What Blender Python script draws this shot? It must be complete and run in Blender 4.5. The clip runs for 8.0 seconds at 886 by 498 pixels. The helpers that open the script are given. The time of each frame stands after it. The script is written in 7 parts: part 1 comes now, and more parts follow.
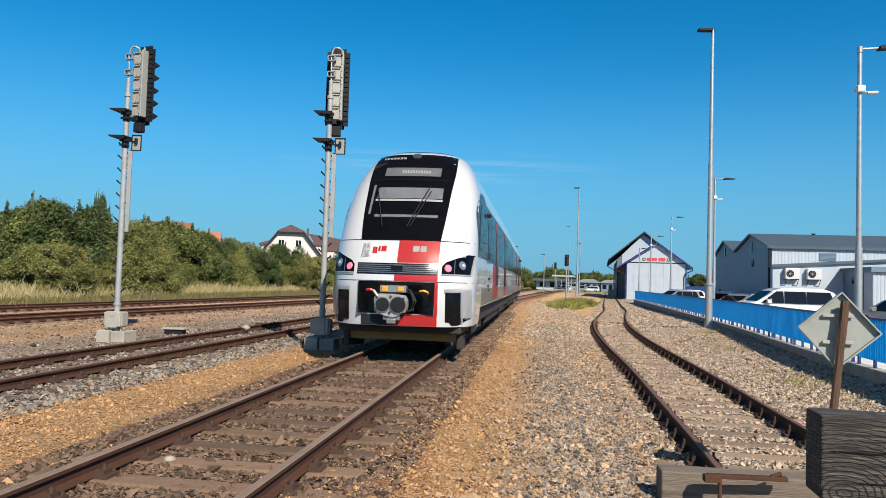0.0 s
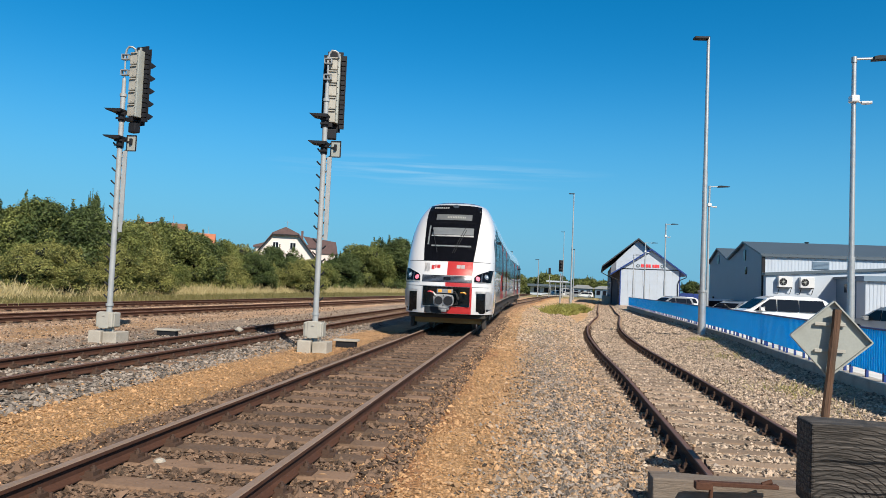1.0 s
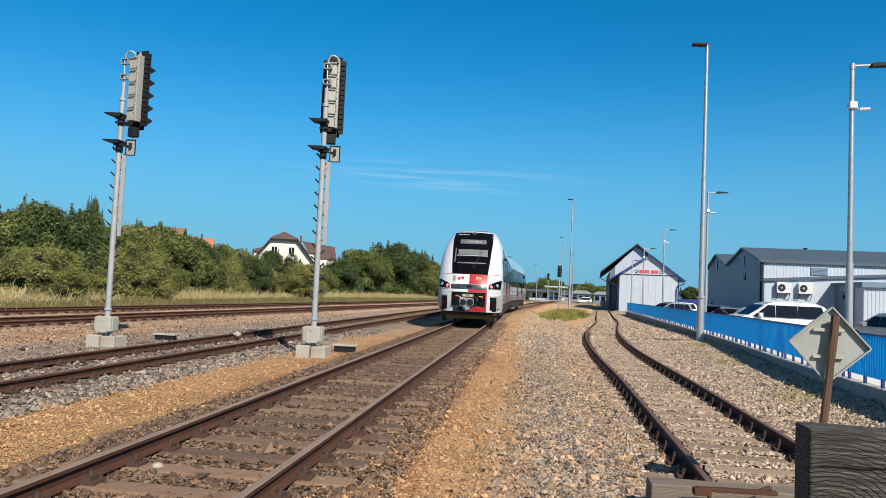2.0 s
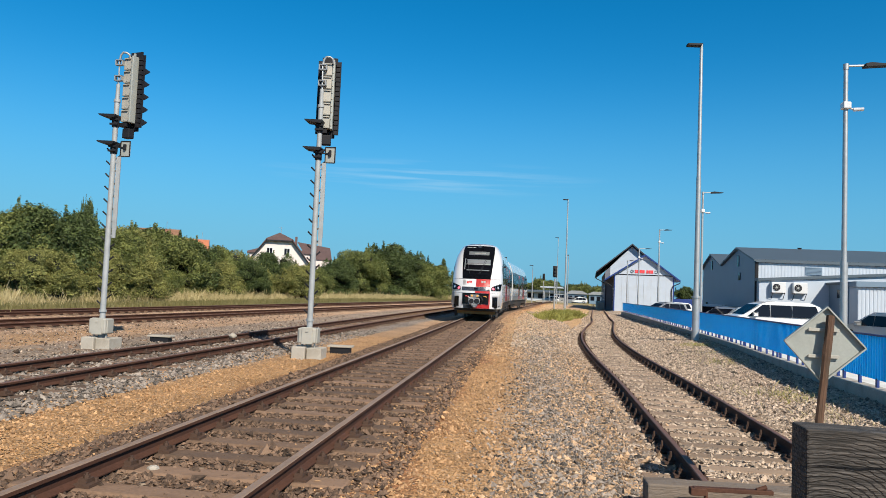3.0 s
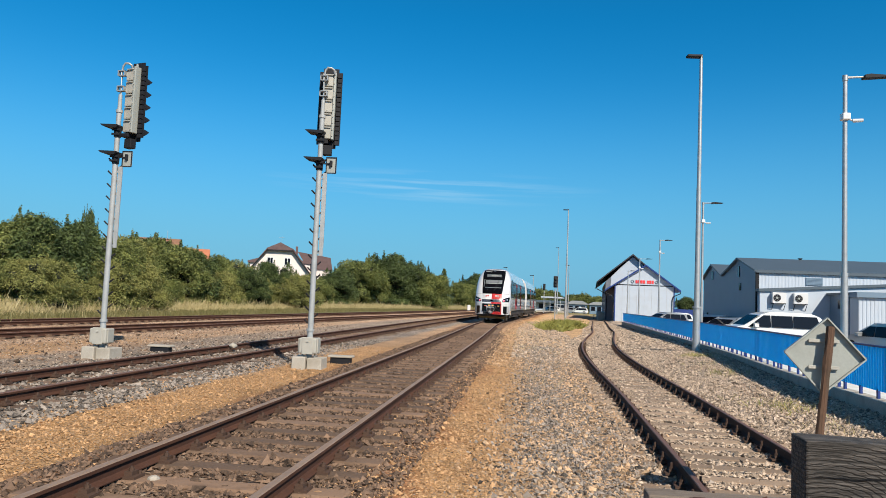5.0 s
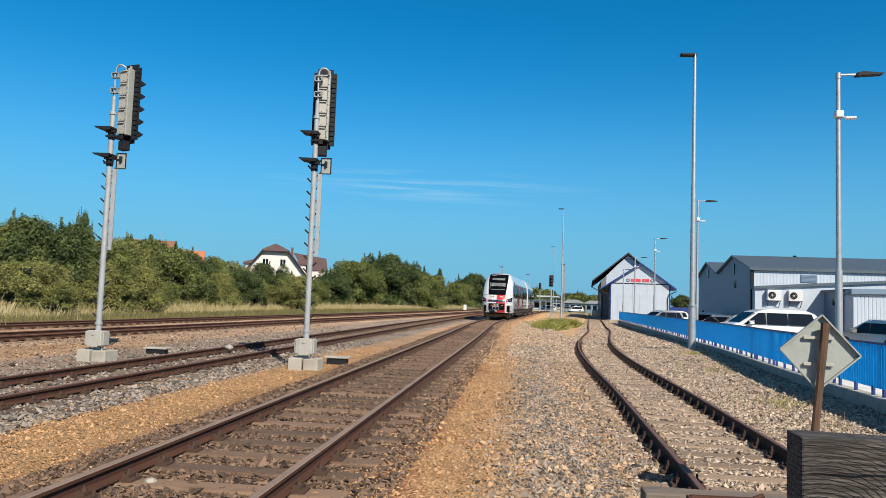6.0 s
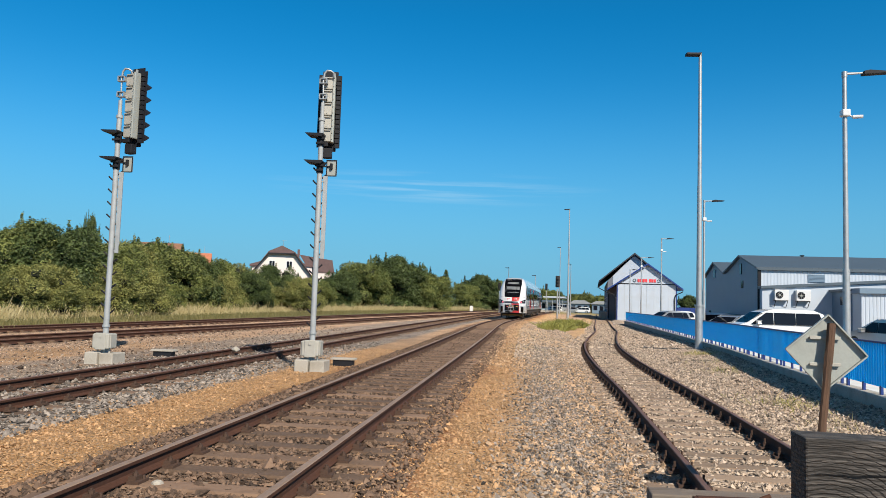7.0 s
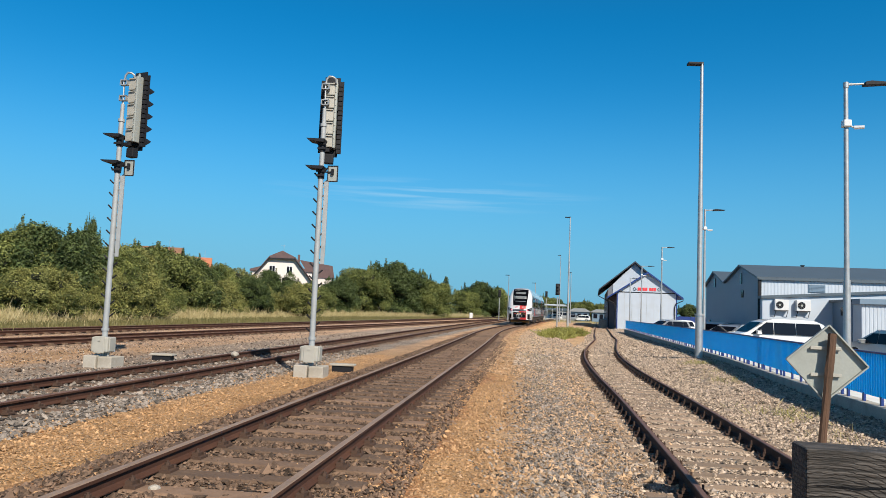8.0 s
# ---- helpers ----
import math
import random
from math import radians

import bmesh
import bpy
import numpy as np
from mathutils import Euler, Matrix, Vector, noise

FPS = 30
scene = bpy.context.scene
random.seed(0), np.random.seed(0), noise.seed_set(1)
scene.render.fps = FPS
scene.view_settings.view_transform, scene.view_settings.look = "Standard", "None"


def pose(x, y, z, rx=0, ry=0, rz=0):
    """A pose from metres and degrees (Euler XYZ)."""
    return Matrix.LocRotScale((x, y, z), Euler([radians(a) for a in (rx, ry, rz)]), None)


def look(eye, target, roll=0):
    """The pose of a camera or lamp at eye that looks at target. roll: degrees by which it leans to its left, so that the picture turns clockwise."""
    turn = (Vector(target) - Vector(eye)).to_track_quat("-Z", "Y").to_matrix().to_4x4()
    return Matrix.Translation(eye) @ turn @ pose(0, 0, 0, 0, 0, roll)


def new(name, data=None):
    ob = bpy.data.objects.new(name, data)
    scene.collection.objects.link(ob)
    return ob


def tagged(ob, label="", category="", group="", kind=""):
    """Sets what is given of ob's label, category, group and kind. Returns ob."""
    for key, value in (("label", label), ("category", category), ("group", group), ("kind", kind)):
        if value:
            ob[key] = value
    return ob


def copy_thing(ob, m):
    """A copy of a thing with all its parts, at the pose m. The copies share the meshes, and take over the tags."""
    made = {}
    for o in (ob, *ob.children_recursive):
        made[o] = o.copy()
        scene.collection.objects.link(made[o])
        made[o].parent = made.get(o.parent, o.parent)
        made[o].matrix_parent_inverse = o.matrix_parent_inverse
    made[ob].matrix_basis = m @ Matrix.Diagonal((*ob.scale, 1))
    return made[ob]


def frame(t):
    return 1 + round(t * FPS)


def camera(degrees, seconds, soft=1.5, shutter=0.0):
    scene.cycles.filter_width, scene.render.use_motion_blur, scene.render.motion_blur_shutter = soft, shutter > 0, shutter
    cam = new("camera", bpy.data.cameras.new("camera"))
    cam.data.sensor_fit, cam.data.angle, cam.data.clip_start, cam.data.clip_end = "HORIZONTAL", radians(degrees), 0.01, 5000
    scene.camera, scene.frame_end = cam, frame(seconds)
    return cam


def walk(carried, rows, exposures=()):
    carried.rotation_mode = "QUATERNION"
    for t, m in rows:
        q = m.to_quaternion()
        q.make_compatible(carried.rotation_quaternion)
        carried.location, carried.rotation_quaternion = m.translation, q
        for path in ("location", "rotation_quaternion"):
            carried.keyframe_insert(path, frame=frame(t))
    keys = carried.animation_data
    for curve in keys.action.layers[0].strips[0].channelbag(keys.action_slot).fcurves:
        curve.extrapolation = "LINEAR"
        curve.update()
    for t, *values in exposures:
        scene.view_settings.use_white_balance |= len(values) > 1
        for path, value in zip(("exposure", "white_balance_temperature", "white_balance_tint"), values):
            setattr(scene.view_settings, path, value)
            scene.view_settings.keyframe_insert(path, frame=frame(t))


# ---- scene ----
cam = camera(62.6, 8.0, soft=0.5)
walk(cam, [
    (0, pose(-0.004, 0.009, 1.595, 92.485, -1.751, -0.100)),
    (0.5, pose(0.006, 0.017, 1.594, 92.762, -1.791, -0.601)),
    (1, pose(0.002, 0.013, 1.595, 92.832, -2.405, -0.556)),
    (1.5, pose(0.002, 0.009, 1.594, 93.174, -2.595, -0.522)),
    (3, pose(-0.006, 0.009, 1.597, 93.304, -2.369, -1.011)),
    (3.5, pose(-0.001, 0.005, 1.599, 93.664, -2.296, -0.946)),
    (4, pose(0.001, -0.001, 1.600, 93.954, -2.569, -1.204)),
    (4.5, pose(-0.007, -0.008, 1.601, 94.076, -2.632, -0.898)),
    (6, pose(-0.010, -0.019, 1.603, 94.084, -2.003, -1.295)),
    (6.5, pose(-0.001, -0.020, 1.603, 93.988, -1.964, -0.951)),
    (7, pose(0.003, -0.027, 1.606, 94.163, -1.760, -0.796)),
    (7.5, pose(0.005, -0.015, 1.604, 94.494, -2.082, -1.027)),
    (8, pose(0.002, -0.016, 1.605, 94.688, -2.303, -0.811)),
])

# ---- light ----
SUN_EL, SUN_AZ = radians(39.5), radians(156)
world = bpy.data.worlds.new("world")
scene.world = world
world.use_nodes = True
wt = world.node_tree
sky = wt.nodes.new("ShaderNodeTexSky")
sky.sky_type = "NISHITA"
sky.sun_disc = False
sky.sun_elevation, sky.sun_rotation = SUN_EL, SUN_AZ
sky.altitude, sky.air_density, sky.dust_density, sky.ozone_density = 300, 1.0, 0.4, 2.2
tint = wt.nodes.new("ShaderNodeVectorMath")
tint.operation = "MULTIPLY"
tint.inputs[1].default_value = (0.71, 1.13, 1.29)
wt.links.new(sky.outputs[0], tint.inputs[0])
hsv = wt.nodes.new("ShaderNodeHueSaturation")
hsv.inputs["Saturation"].default_value = 1.22
wt.links.new(tint.outputs[0], hsv.inputs["Color"])
# thin streaks of high cloud
tc = wt.nodes.new("ShaderNodeTexCoord")
mp = wt.nodes.new("ShaderNodeMapping")
mp.inputs["Rotation"].default_value = (0, radians(-2.5), 0)
mp.inputs["Scale"].default_value = (4, 4, 90)
wt.links.new(tc.outputs["Generated"], mp.inputs[0])
cn = wt.nodes.new("ShaderNodeTexNoise")
cn.inputs["Scale"].default_value, cn.inputs["Detail"].default_value = 1.3, 6
wt.links.new(mp.outputs[0], cn.inputs["Vector"])
cr = wt.nodes.new("ShaderNodeMapRange")
cr.inputs[1].default_value, cr.inputs[2].default_value, cr.inputs[4].default_value = 0.47, 0.75, 0.42
wt.links.new(cn.outputs[0], cr.inputs[0])
# pale haze towards the horizon
sepz = wt.nodes.new("ShaderNodeSeparateXYZ")
wt.links.new(tc.outputs["Generated"], sepz.inputs[0])
hz = wt.nodes.new("ShaderNodeMapRange")
hz.interpolation_type = "SMOOTHERSTEP"
hz.inputs[1].default_value, hz.inputs[2].default_value, hz.inputs[3].default_value, hz.inputs[4].default_value = -0.05, 0.34, 0.9, 0.0
wt.links.new(sepz.outputs[2], hz.inputs[0])
haze = wt.nodes.new("ShaderNodeMix")
haze.data_type = "RGBA"
wt.links.new(hz.outputs[0], haze.inputs[0])
wt.links.new(hsv.outputs[0], haze.inputs[6])
haze.inputs[7].default_value = (1.32, 4.05, 6.55, 1)
# the wisps lie low ahead
near = wt.nodes.new("ShaderNodeVectorMath")
near.operation = "DISTANCE"
squash = wt.nodes.new("ShaderNodeVectorMath")
squash.operation = "MULTIPLY"
squash.inputs[1].default_value = (1.0, 0.3, 9.0)
wt.links.new(tc.outputs["Generated"], squash.inputs[0])
wt.links.new(squash.outputs[0], near.inputs[0])
near.inputs[1].default_value = (0.0, 0.296, 1.38)
nr = wt.nodes.new("ShaderNodeMapRange")
nr.inputs[1].default_value, nr.inputs[2].default_value, nr.inputs[3].default_value, nr.inputs[4].default_value = 0.05, 0.24, 1.0, 0.0
wt.links.new(near.outputs["Value"], nr.inputs[0])
cmul = wt.nodes.new("ShaderNodeMath")
cmul.operation = "MULTIPLY"
wt.links.new(cr.outputs[0], cmul.inputs[0])
wt.links.new(nr.outputs[0], cmul.inputs[1])
cmix = wt.nodes.new("ShaderNodeMix")
cmix.data_type = "RGBA"
wt.links.new(cmul.outputs[0], cmix.inputs[0])
wt.links.new(haze.outputs[2], cmix.inputs[6])
cmix.inputs[7].default_value = (6.0, 8.0, 9.2, 1)
# unseen sky overhead is dimmed and less saturated, to make shadows less blue
up = wt.nodes.new("ShaderNodeMapRange")
up.interpolation_type = "SMOOTHSTEP"
up.inputs[1].default_value, up.inputs[2].default_value = 0.36, 0.80
wt.links.new(sepz.outputs[2], up.inputs[0])
zen = wt.nodes.new("ShaderNodeVectorMath")
zen.operation = "MULTIPLY"
zen.inputs[1].default_value = (1.0, 0.70, 0.60)
wt.links.new(sky.outputs[0], zen.inputs[0])
dome = wt.nodes.new("ShaderNodeMix")
dome.data_type = "RGBA"
wt.links.new(up.outputs[0], dome.inputs[0])
wt.links.new(cmix.outputs[2], dome.inputs[6])
wt.links.new(zen.outputs[0], dome.inputs[7])
bg = wt.nodes["Background"]
wt.links.new(dome.outputs[2], bg.inputs[0])
bg.inputs[1].default_value = 0.0735
sun = new("sun", bpy.data.lights.new("sun", "SUN"))
sun.data.energy, sun.data.angle, sun.data.color = 5.0, radians(0.53), (1.0, 0.90, 0.76)
SUN_DIR = Vector((math.sin(SUN_AZ) * math.cos(SUN_EL), math.cos(SUN_AZ) * math.cos(SUN_EL), math.sin(SUN_EL)))
sun.matrix_world = look(tuple(SUN_DIR * 80), (0, 0, 0))
scene.view_settings.exposure = 0.45


# ---- materials ----
def mat(name, col, rough=0.6, metal=0.0, vary=0.18, scale=3.0, fine=60.0, bump=0.15, stain=None, stain_amount=0.0,
        per="", spec=0.5, emit=0.0, coat=0.0, stretch=(1, 1, 1), albedo=0.86):
    """Procedural surface: colour varied at two scales, optional stains, fine bump."""
    m = bpy.data.materials.new(name)
    m.use_nodes = True
    t = m.node_tree
    col = tuple(c * albedo for c in col)
    stain = tuple(c * albedo for c in stain) if stain else None
    n, l = t.nodes, t.links
    b = n["Principled BSDF"]
    b.inputs["Roughness"].default_value, b.inputs["Metallic"].default_value = rough, metal
    b.inputs["Specular IOR Level"].default_value = spec
    b.inputs["Coat Weight"].default_value = coat
    co = n.new("ShaderNodeTexCoord")
    ma = n.new("ShaderNodeMapping")
    ma.inputs["Scale"].default_value = stretch
    l.new(co.outputs["Object"], ma.inputs[0])
    n1, n2 = n.new("ShaderNodeTexNoise"), n.new("ShaderNodeTexNoise")
    for q, s in ((n1, scale), (n2, fine)):
        q.inputs["Scale"].default_value, q.inputs["Detail"].default_value = s, 4
        l.new(ma.outputs[0], q.inputs["Vector"])
    add = n.new("ShaderNodeMath")
    add.operation = "ADD"
    l.new(n1.outputs[0], add.inputs[0])
    l.new(n2.outputs[0], add.inputs[1])
    src = add.outputs[0]
    if per:
        rnd = n.new("ShaderNodeObjectInfo" if per == "object" else "ShaderNodeNewGeometry")
        a2 = n.new("ShaderNodeMath")
        a2.operation = "MULTIPLY_ADD"
        l.new(rnd.outputs["Random" if per == "object" else "Random Per Island"], a2.inputs[0])
        a2.inputs[1].default_value = 1.0
        sub = n.new("ShaderNodeMath")
        sub.operation = "SUBTRACT"
        l.new(src, sub.inputs[0])
        sub.inputs[1].default_value = 0.5
        l.new(sub.outputs[0], a2.inputs[2])
        src = a2.outputs[0]
    mr = n.new("ShaderNodeMapRange")
    mr.inputs[1].default_value, mr.inputs[2].default_value = 0.5, 1.5
    mr.inputs[3].default_value, mr.inputs[4].default_value = 1 - vary, 1 + vary
    l.new(src, mr.inputs[0])
    mul = n.new("ShaderNodeVectorMath")
    mul.operation = "SCALE"
    mul.inputs[0].default_value = col
    l.new(mr.outputs[0], mul.inputs["Scale"])
    out = mul.outputs[0]
    if stain:
        n3 = n.new("ShaderNodeTexNoise")
        n3.inputs["Scale"].default_value, n3.inputs["Detail"].default_value = scale * 0.7 + 0.3, 8
        l.new(ma.outputs[0], n3.inputs["Vector"])
        r3 = n.new("ShaderNodeMapRange")
        r3.inputs[1].default_value, r3.inputs[2].default_value, r3.inputs[4].default_value = 0.5, 0.68, stain_amount
        l.new(n3.outputs[0], r3.inputs[0])
        mx = n.new("ShaderNodeMix")
        mx.data_type = "RGBA"
        l.new(r3.outputs[0], mx.inputs[0])
        l.new(out, mx.inputs[6])
        mx.inputs[7].default_value = (*stain, 1)
        out = mx.outputs[2]
    l.new(out, b.inputs["Base Color"])
    if bump:
        bp = n.new("ShaderNodeBump")
        bp.inputs["Strength"].default_value, bp.inputs["Distance"].default_value = bump, 0.01
        l.new(n2.outputs[0], bp.inputs["Height"])
        l.new(bp.outputs[0], b.inputs["Normal"])
    if emit:
        b.inputs["Emission Color"].default_value, b.inputs["Emission Strength"].default_value = (*col, 1), emit
    return m


def foliage(name, col, col2):
    """Leaf: two greens mixed leaf by leaf, a little light through it."""
    col, col2 = tuple(c * 0.88 for c in col), tuple(c * 0.88 for c in col2)
    m = bpy.data.materials.new(name)
    m.use_nodes = True
    n, l = m.node_tree.nodes, m.node_tree.links
    b = n["Principled BSDF"]
    g = n.new("ShaderNodeNewGeometry")
    co = n.new("ShaderNodeTexCoord")
    nz = n.new("ShaderNodeTexNoise")
    nz.inputs["Scale"].default_value = 0.9
    l.new(co.outputs["Object"], nz.inputs["Vector"])
    ad = n.new("ShaderNodeMath")
    ad.operation = "MULTIPLY_ADD"
    l.new(g.outputs["Random Per Island"], ad.inputs[0])
    ad.inputs[1].default_value = 0.6
    sb = n.new("ShaderNodeMath")
    sb.operation = "MULTIPLY_ADD"
    l.new(nz.outputs[0], sb.inputs[0])
    sb.inputs[1].default_value, sb.inputs[2].default_value = 1.6, -0.6
    l.new(sb.outputs[0], ad.inputs[2])
    mx = n.new("ShaderNodeMix")
    mx.data_type = "RGBA"
    l.new(ad.outputs[0], mx.inputs[0])
    mx.inputs[6].default_value, mx.inputs[7].default_value = (*col, 1), (*col2, 1)
    l.new(mx.outputs[2], b.inputs["Base Color"])
    b.inputs["Roughness"].default_value = 0.55
    b.inputs["Specular IOR Level"].default_value = 0.3
    tr = n.new("ShaderNodeBsdfTranslucent")
    l.new(mx.outputs[2], tr.inputs[0])
    ms = n.new("ShaderNodeMixShader")
    ms.inputs[0].default_value = 0.17
    l.new(b.outputs[0], ms.inputs[1])
    l.new(tr.outputs[0], ms.inputs[2])
    l.new(ms.outputs[0], n["Material Output"].inputs[0])
    return m


def ground_material():
    """Gravel: zone colour from the mesh, stone by stone variation in two sizes, relief."""
    m = bpy.data.materials.new("gravel ground")
    m.use_nodes = True
    n, l = m.node_tree.nodes, m.node_tree.links
    b = n["Principled BSDF"]
    b.inputs["Roughness"].default_value = 0.9
    b.inputs["Specular IOR Level"].default_value = 0.15
    at = n.new("ShaderNodeAttribute")
    at.attribute_name = "soil"
    co = n.new("ShaderNodeTexCoord")
    v1, v2 = n.new("ShaderNodeTexVoronoi"), n.new("ShaderNodeTexVoronoi")
    v1.inputs["Scale"].default_value, v2.inputs["Scale"].default_value = 18, 46
    big = n.new("ShaderNodeTexNoise")
    big.inputs["Scale"].default_value, big.inputs["Detail"].default_value = 0.55, 6
    for q in (v1, v2, big):
        l.new(co.outputs["Object"], q.inputs["Vector"])
    sel = n.new("ShaderNodeMix")
    sel.data_type = "RGBA"
    l.new(at.outputs["Alpha"], sel.inputs[0])
    l.new(v2.outputs["Color"], sel.inputs[6])
    l.new(v1.outputs["Color"], sel.inputs[7])
    sp = n.new("ShaderNodeSeparateColor")
    l.new(sel.outputs[2], sp.inputs[0])
    dist = n.new("ShaderNodeMix")
    dist.data_type = "FLOAT"
    l.new(at.outputs["Alpha"], dist.inputs[0])
    l.new(v2.outputs["Distance"], dist.inputs[2])
    l.new(v1.outputs["Distance"], dist.inputs[3])
    r1 = n.new("ShaderNodeMapRange")
    lo = n.new("ShaderNodeMapRange")
    lo.inputs[3].default_value, lo.inputs[4].default_value = 0.58, 0.42
    l.new(at.outputs["Alpha"], lo.inputs[0])
    hi = n.new("ShaderNodeMapRange")
    hi.inputs[3].default_value, hi.inputs[4].default_value = 1.38, 1.55
    l.new(at.outputs["Alpha"], hi.inputs[0])
    l.new(lo.outputs[0], r1.inputs[3])
    l.new(hi.outputs[0], r1.inputs[4])
    l.new(sp.outputs[0], r1.inputs[0])
    r2 = n.new("ShaderNodeMapRange")
    r2.inputs[1].default_value, r2.inputs[2].default_value = 0.3, 0.7
    r2.inputs[3].default_value, r2.inputs[4].default_value = 0.78, 1.2
    l.new(big.outputs[0], r2.inputs[0])
    k = n.new("ShaderNodeMath")
    k.operation = "MULTIPLY"
    l.new(r1.outputs[0], k.inputs[0])
    l.new(r2.outputs[0], k.inputs[1])
    sc = n.new("ShaderNodeVectorMath")
    sc.operation = "SCALE"
    l.new(at.outputs["Color"], sc.inputs[0])
    l.new(k.outputs[0], sc.inputs["Scale"])
    # some stones paler and greyer
    gt = n.new("ShaderNodeMapRange")
    gt.inputs[1].default_value, gt.inputs[2].default_value, gt.inputs[4].default_value = 0.72, 0.95, 0.55
    l.new(sp.outputs[1], gt.inputs[0])
    gm = n.new("ShaderNodeMix")
    gm.data_type = "RGBA"
    l.new(gt.outputs[0], gm.inputs[0])
    l.new(sc.outputs[0], gm.inputs[6])
    gm.inputs[7].default_value = (0.38, 0.31, 0.24, 1)
    l.new(gm.outputs[2], b.inputs["Base Color"])
    bp = n.new("ShaderNodeBump")
    bp.invert = True
    bp.inputs["Strength"].default_value, bp.inputs["Distance"].default_value = 1.0, 0.06
    bd = n.new("ShaderNodeMapRange")
    bd.inputs[3].default_value, bd.inputs[4].default_value = 0.024, 0.055
    l.new(at.outputs["Alpha"], bd.inputs[0])
    l.new(bd.outputs[0], bp.inputs["Distance"])
    l.new(dist.outputs[0], bp.inputs["Height"])
    l.new(bp.outputs[0], b.inputs["Normal"])
    return m


M_GROUND = ground_material()
M_RUST = mat("rusty rail steel", (0.078, 0.037, 0.025), 0.8, 0.0, 0.35, 2.0, 40, 0.3, (0.13, 0.06, 0.033), 0.4, spec=0.2)
M_HEAD = mat("worn rail head", (0.29, 0.205, 0.15), 0.62, 0.15, 0.25, 1.5, 30, 0.1)
M_HEAD_RUST = mat("rusty rail head", (0.155, 0.085, 0.062), 0.65, 0.1, 0.25, 1.5, 30, 0.1)
M_SLEEPER = mat("weathered sleeper", (0.18, 0.115, 0.075), 0.9, 0, 0.45, 2.5, 30, 0.6, (0.11, 0.065, 0.04), 0.7, "object", stretch=(1, 1, 1))
M_SLEEPER_PALE = mat("pale concrete sleeper", (0.30, 0.22, 0.155), 0.9, 0, 0.3, 2.5, 40, 0.4, (0.22, 0.14, 0.09), 0.6, "object")
M_BOLT = mat("rusty fastening", (0.075, 0.042, 0.028), 0.8, 0.1, 0.3, 8, 60, 0.3)
M_STONE = mat("brown ballast stone", (0.14, 0.09, 0.06), 0.9, 0, 0.7, 5, 60, 0.3, per="island")
M_STONE_PALE = mat("pale ballast stone", (0.385, 0.305, 0.235), 0.9, 0, 0.65, 5, 60, 0.3, per="island")
M_STONE_GREY = mat("grey gravel stone", (0.21, 0.18, 0.155), 0.9, 0, 0.8, 5, 60, 0.3, per="island")
M_STONE_TAN = mat("tan gravel stone", (0.40, 0.27, 0.165), 0.9, 0, 0.65, 5, 60, 0.3, per="island")
M_STONE_ORANGE = mat("ochre gravel stone", (0.42, 0.255, 0.13), 0.9, 0, 0.4, 5, 60, 0.3, per="island")
M_GALV = mat("galvanised steel", (0.48, 0.50, 0.51), 0.45, 0.6, 0.14, 6, 40, 0.08, (0.36, 0.37, 0.37), 0.5)
M_GREYPAINT = mat("light grey housing", (0.40, 0.39, 0.35), 0.6, 0, 0.12, 5, 50, 0.1, (0.33, 0.32, 0.28), 0.5)
M_MAST = mat("dull grey painted mast", (0.36, 0.385, 0.40), 0.6, 0.1, 0.16, 5, 40, 0.1, (0.27, 0.285, 0.29), 0.6)
M_DARK = mat("black painted metal", (0.016, 0.017, 0.021), 0.6, 0.0, 0.25, 6, 60, 0.1, spec=0.2)
M_YARD = mat("pale worn paving", (0.40, 0.385, 0.36), 0.9, 0, 0.15, 0.6, 30, 0.2, (0.28, 0.265, 0.245), 0.6)
M_CONCRETE = mat("pale concrete", (0.42, 0.39, 0.34), 0.9, 0, 0.2, 3, 40, 0.35, (0.27, 0.24, 0.19), 0.7)
M_EDGING = mat("pale concrete edging", (0.70, 0.69, 0.66), 0.85, 0, 0.12, 2, 40, 0.2, (0.52, 0.50, 0.46), 0.5)
M_BLUE = mat("blue sheet metal", (0.012, 0.60, 0.97), 0.42, 0, 0.08, 0.8, 20, 0.02, (0.02, 0.55, 0.88), 0.3, albedo=1.0)
M_BLUE_DARK = mat("dark blue trim and darkened far sheets", (0.012, 0.04, 0.20), 0.45, 0, 0.1, 2, 30, 0.02)
M_WOOD = mat("weathered grey timber", (0.19, 0.155, 0.125), 0.85, 0, 0.45, 2.2, 26, 0.7, (0.075, 0.055, 0.042), 0.75, stretch=(0.35, 6, 6))
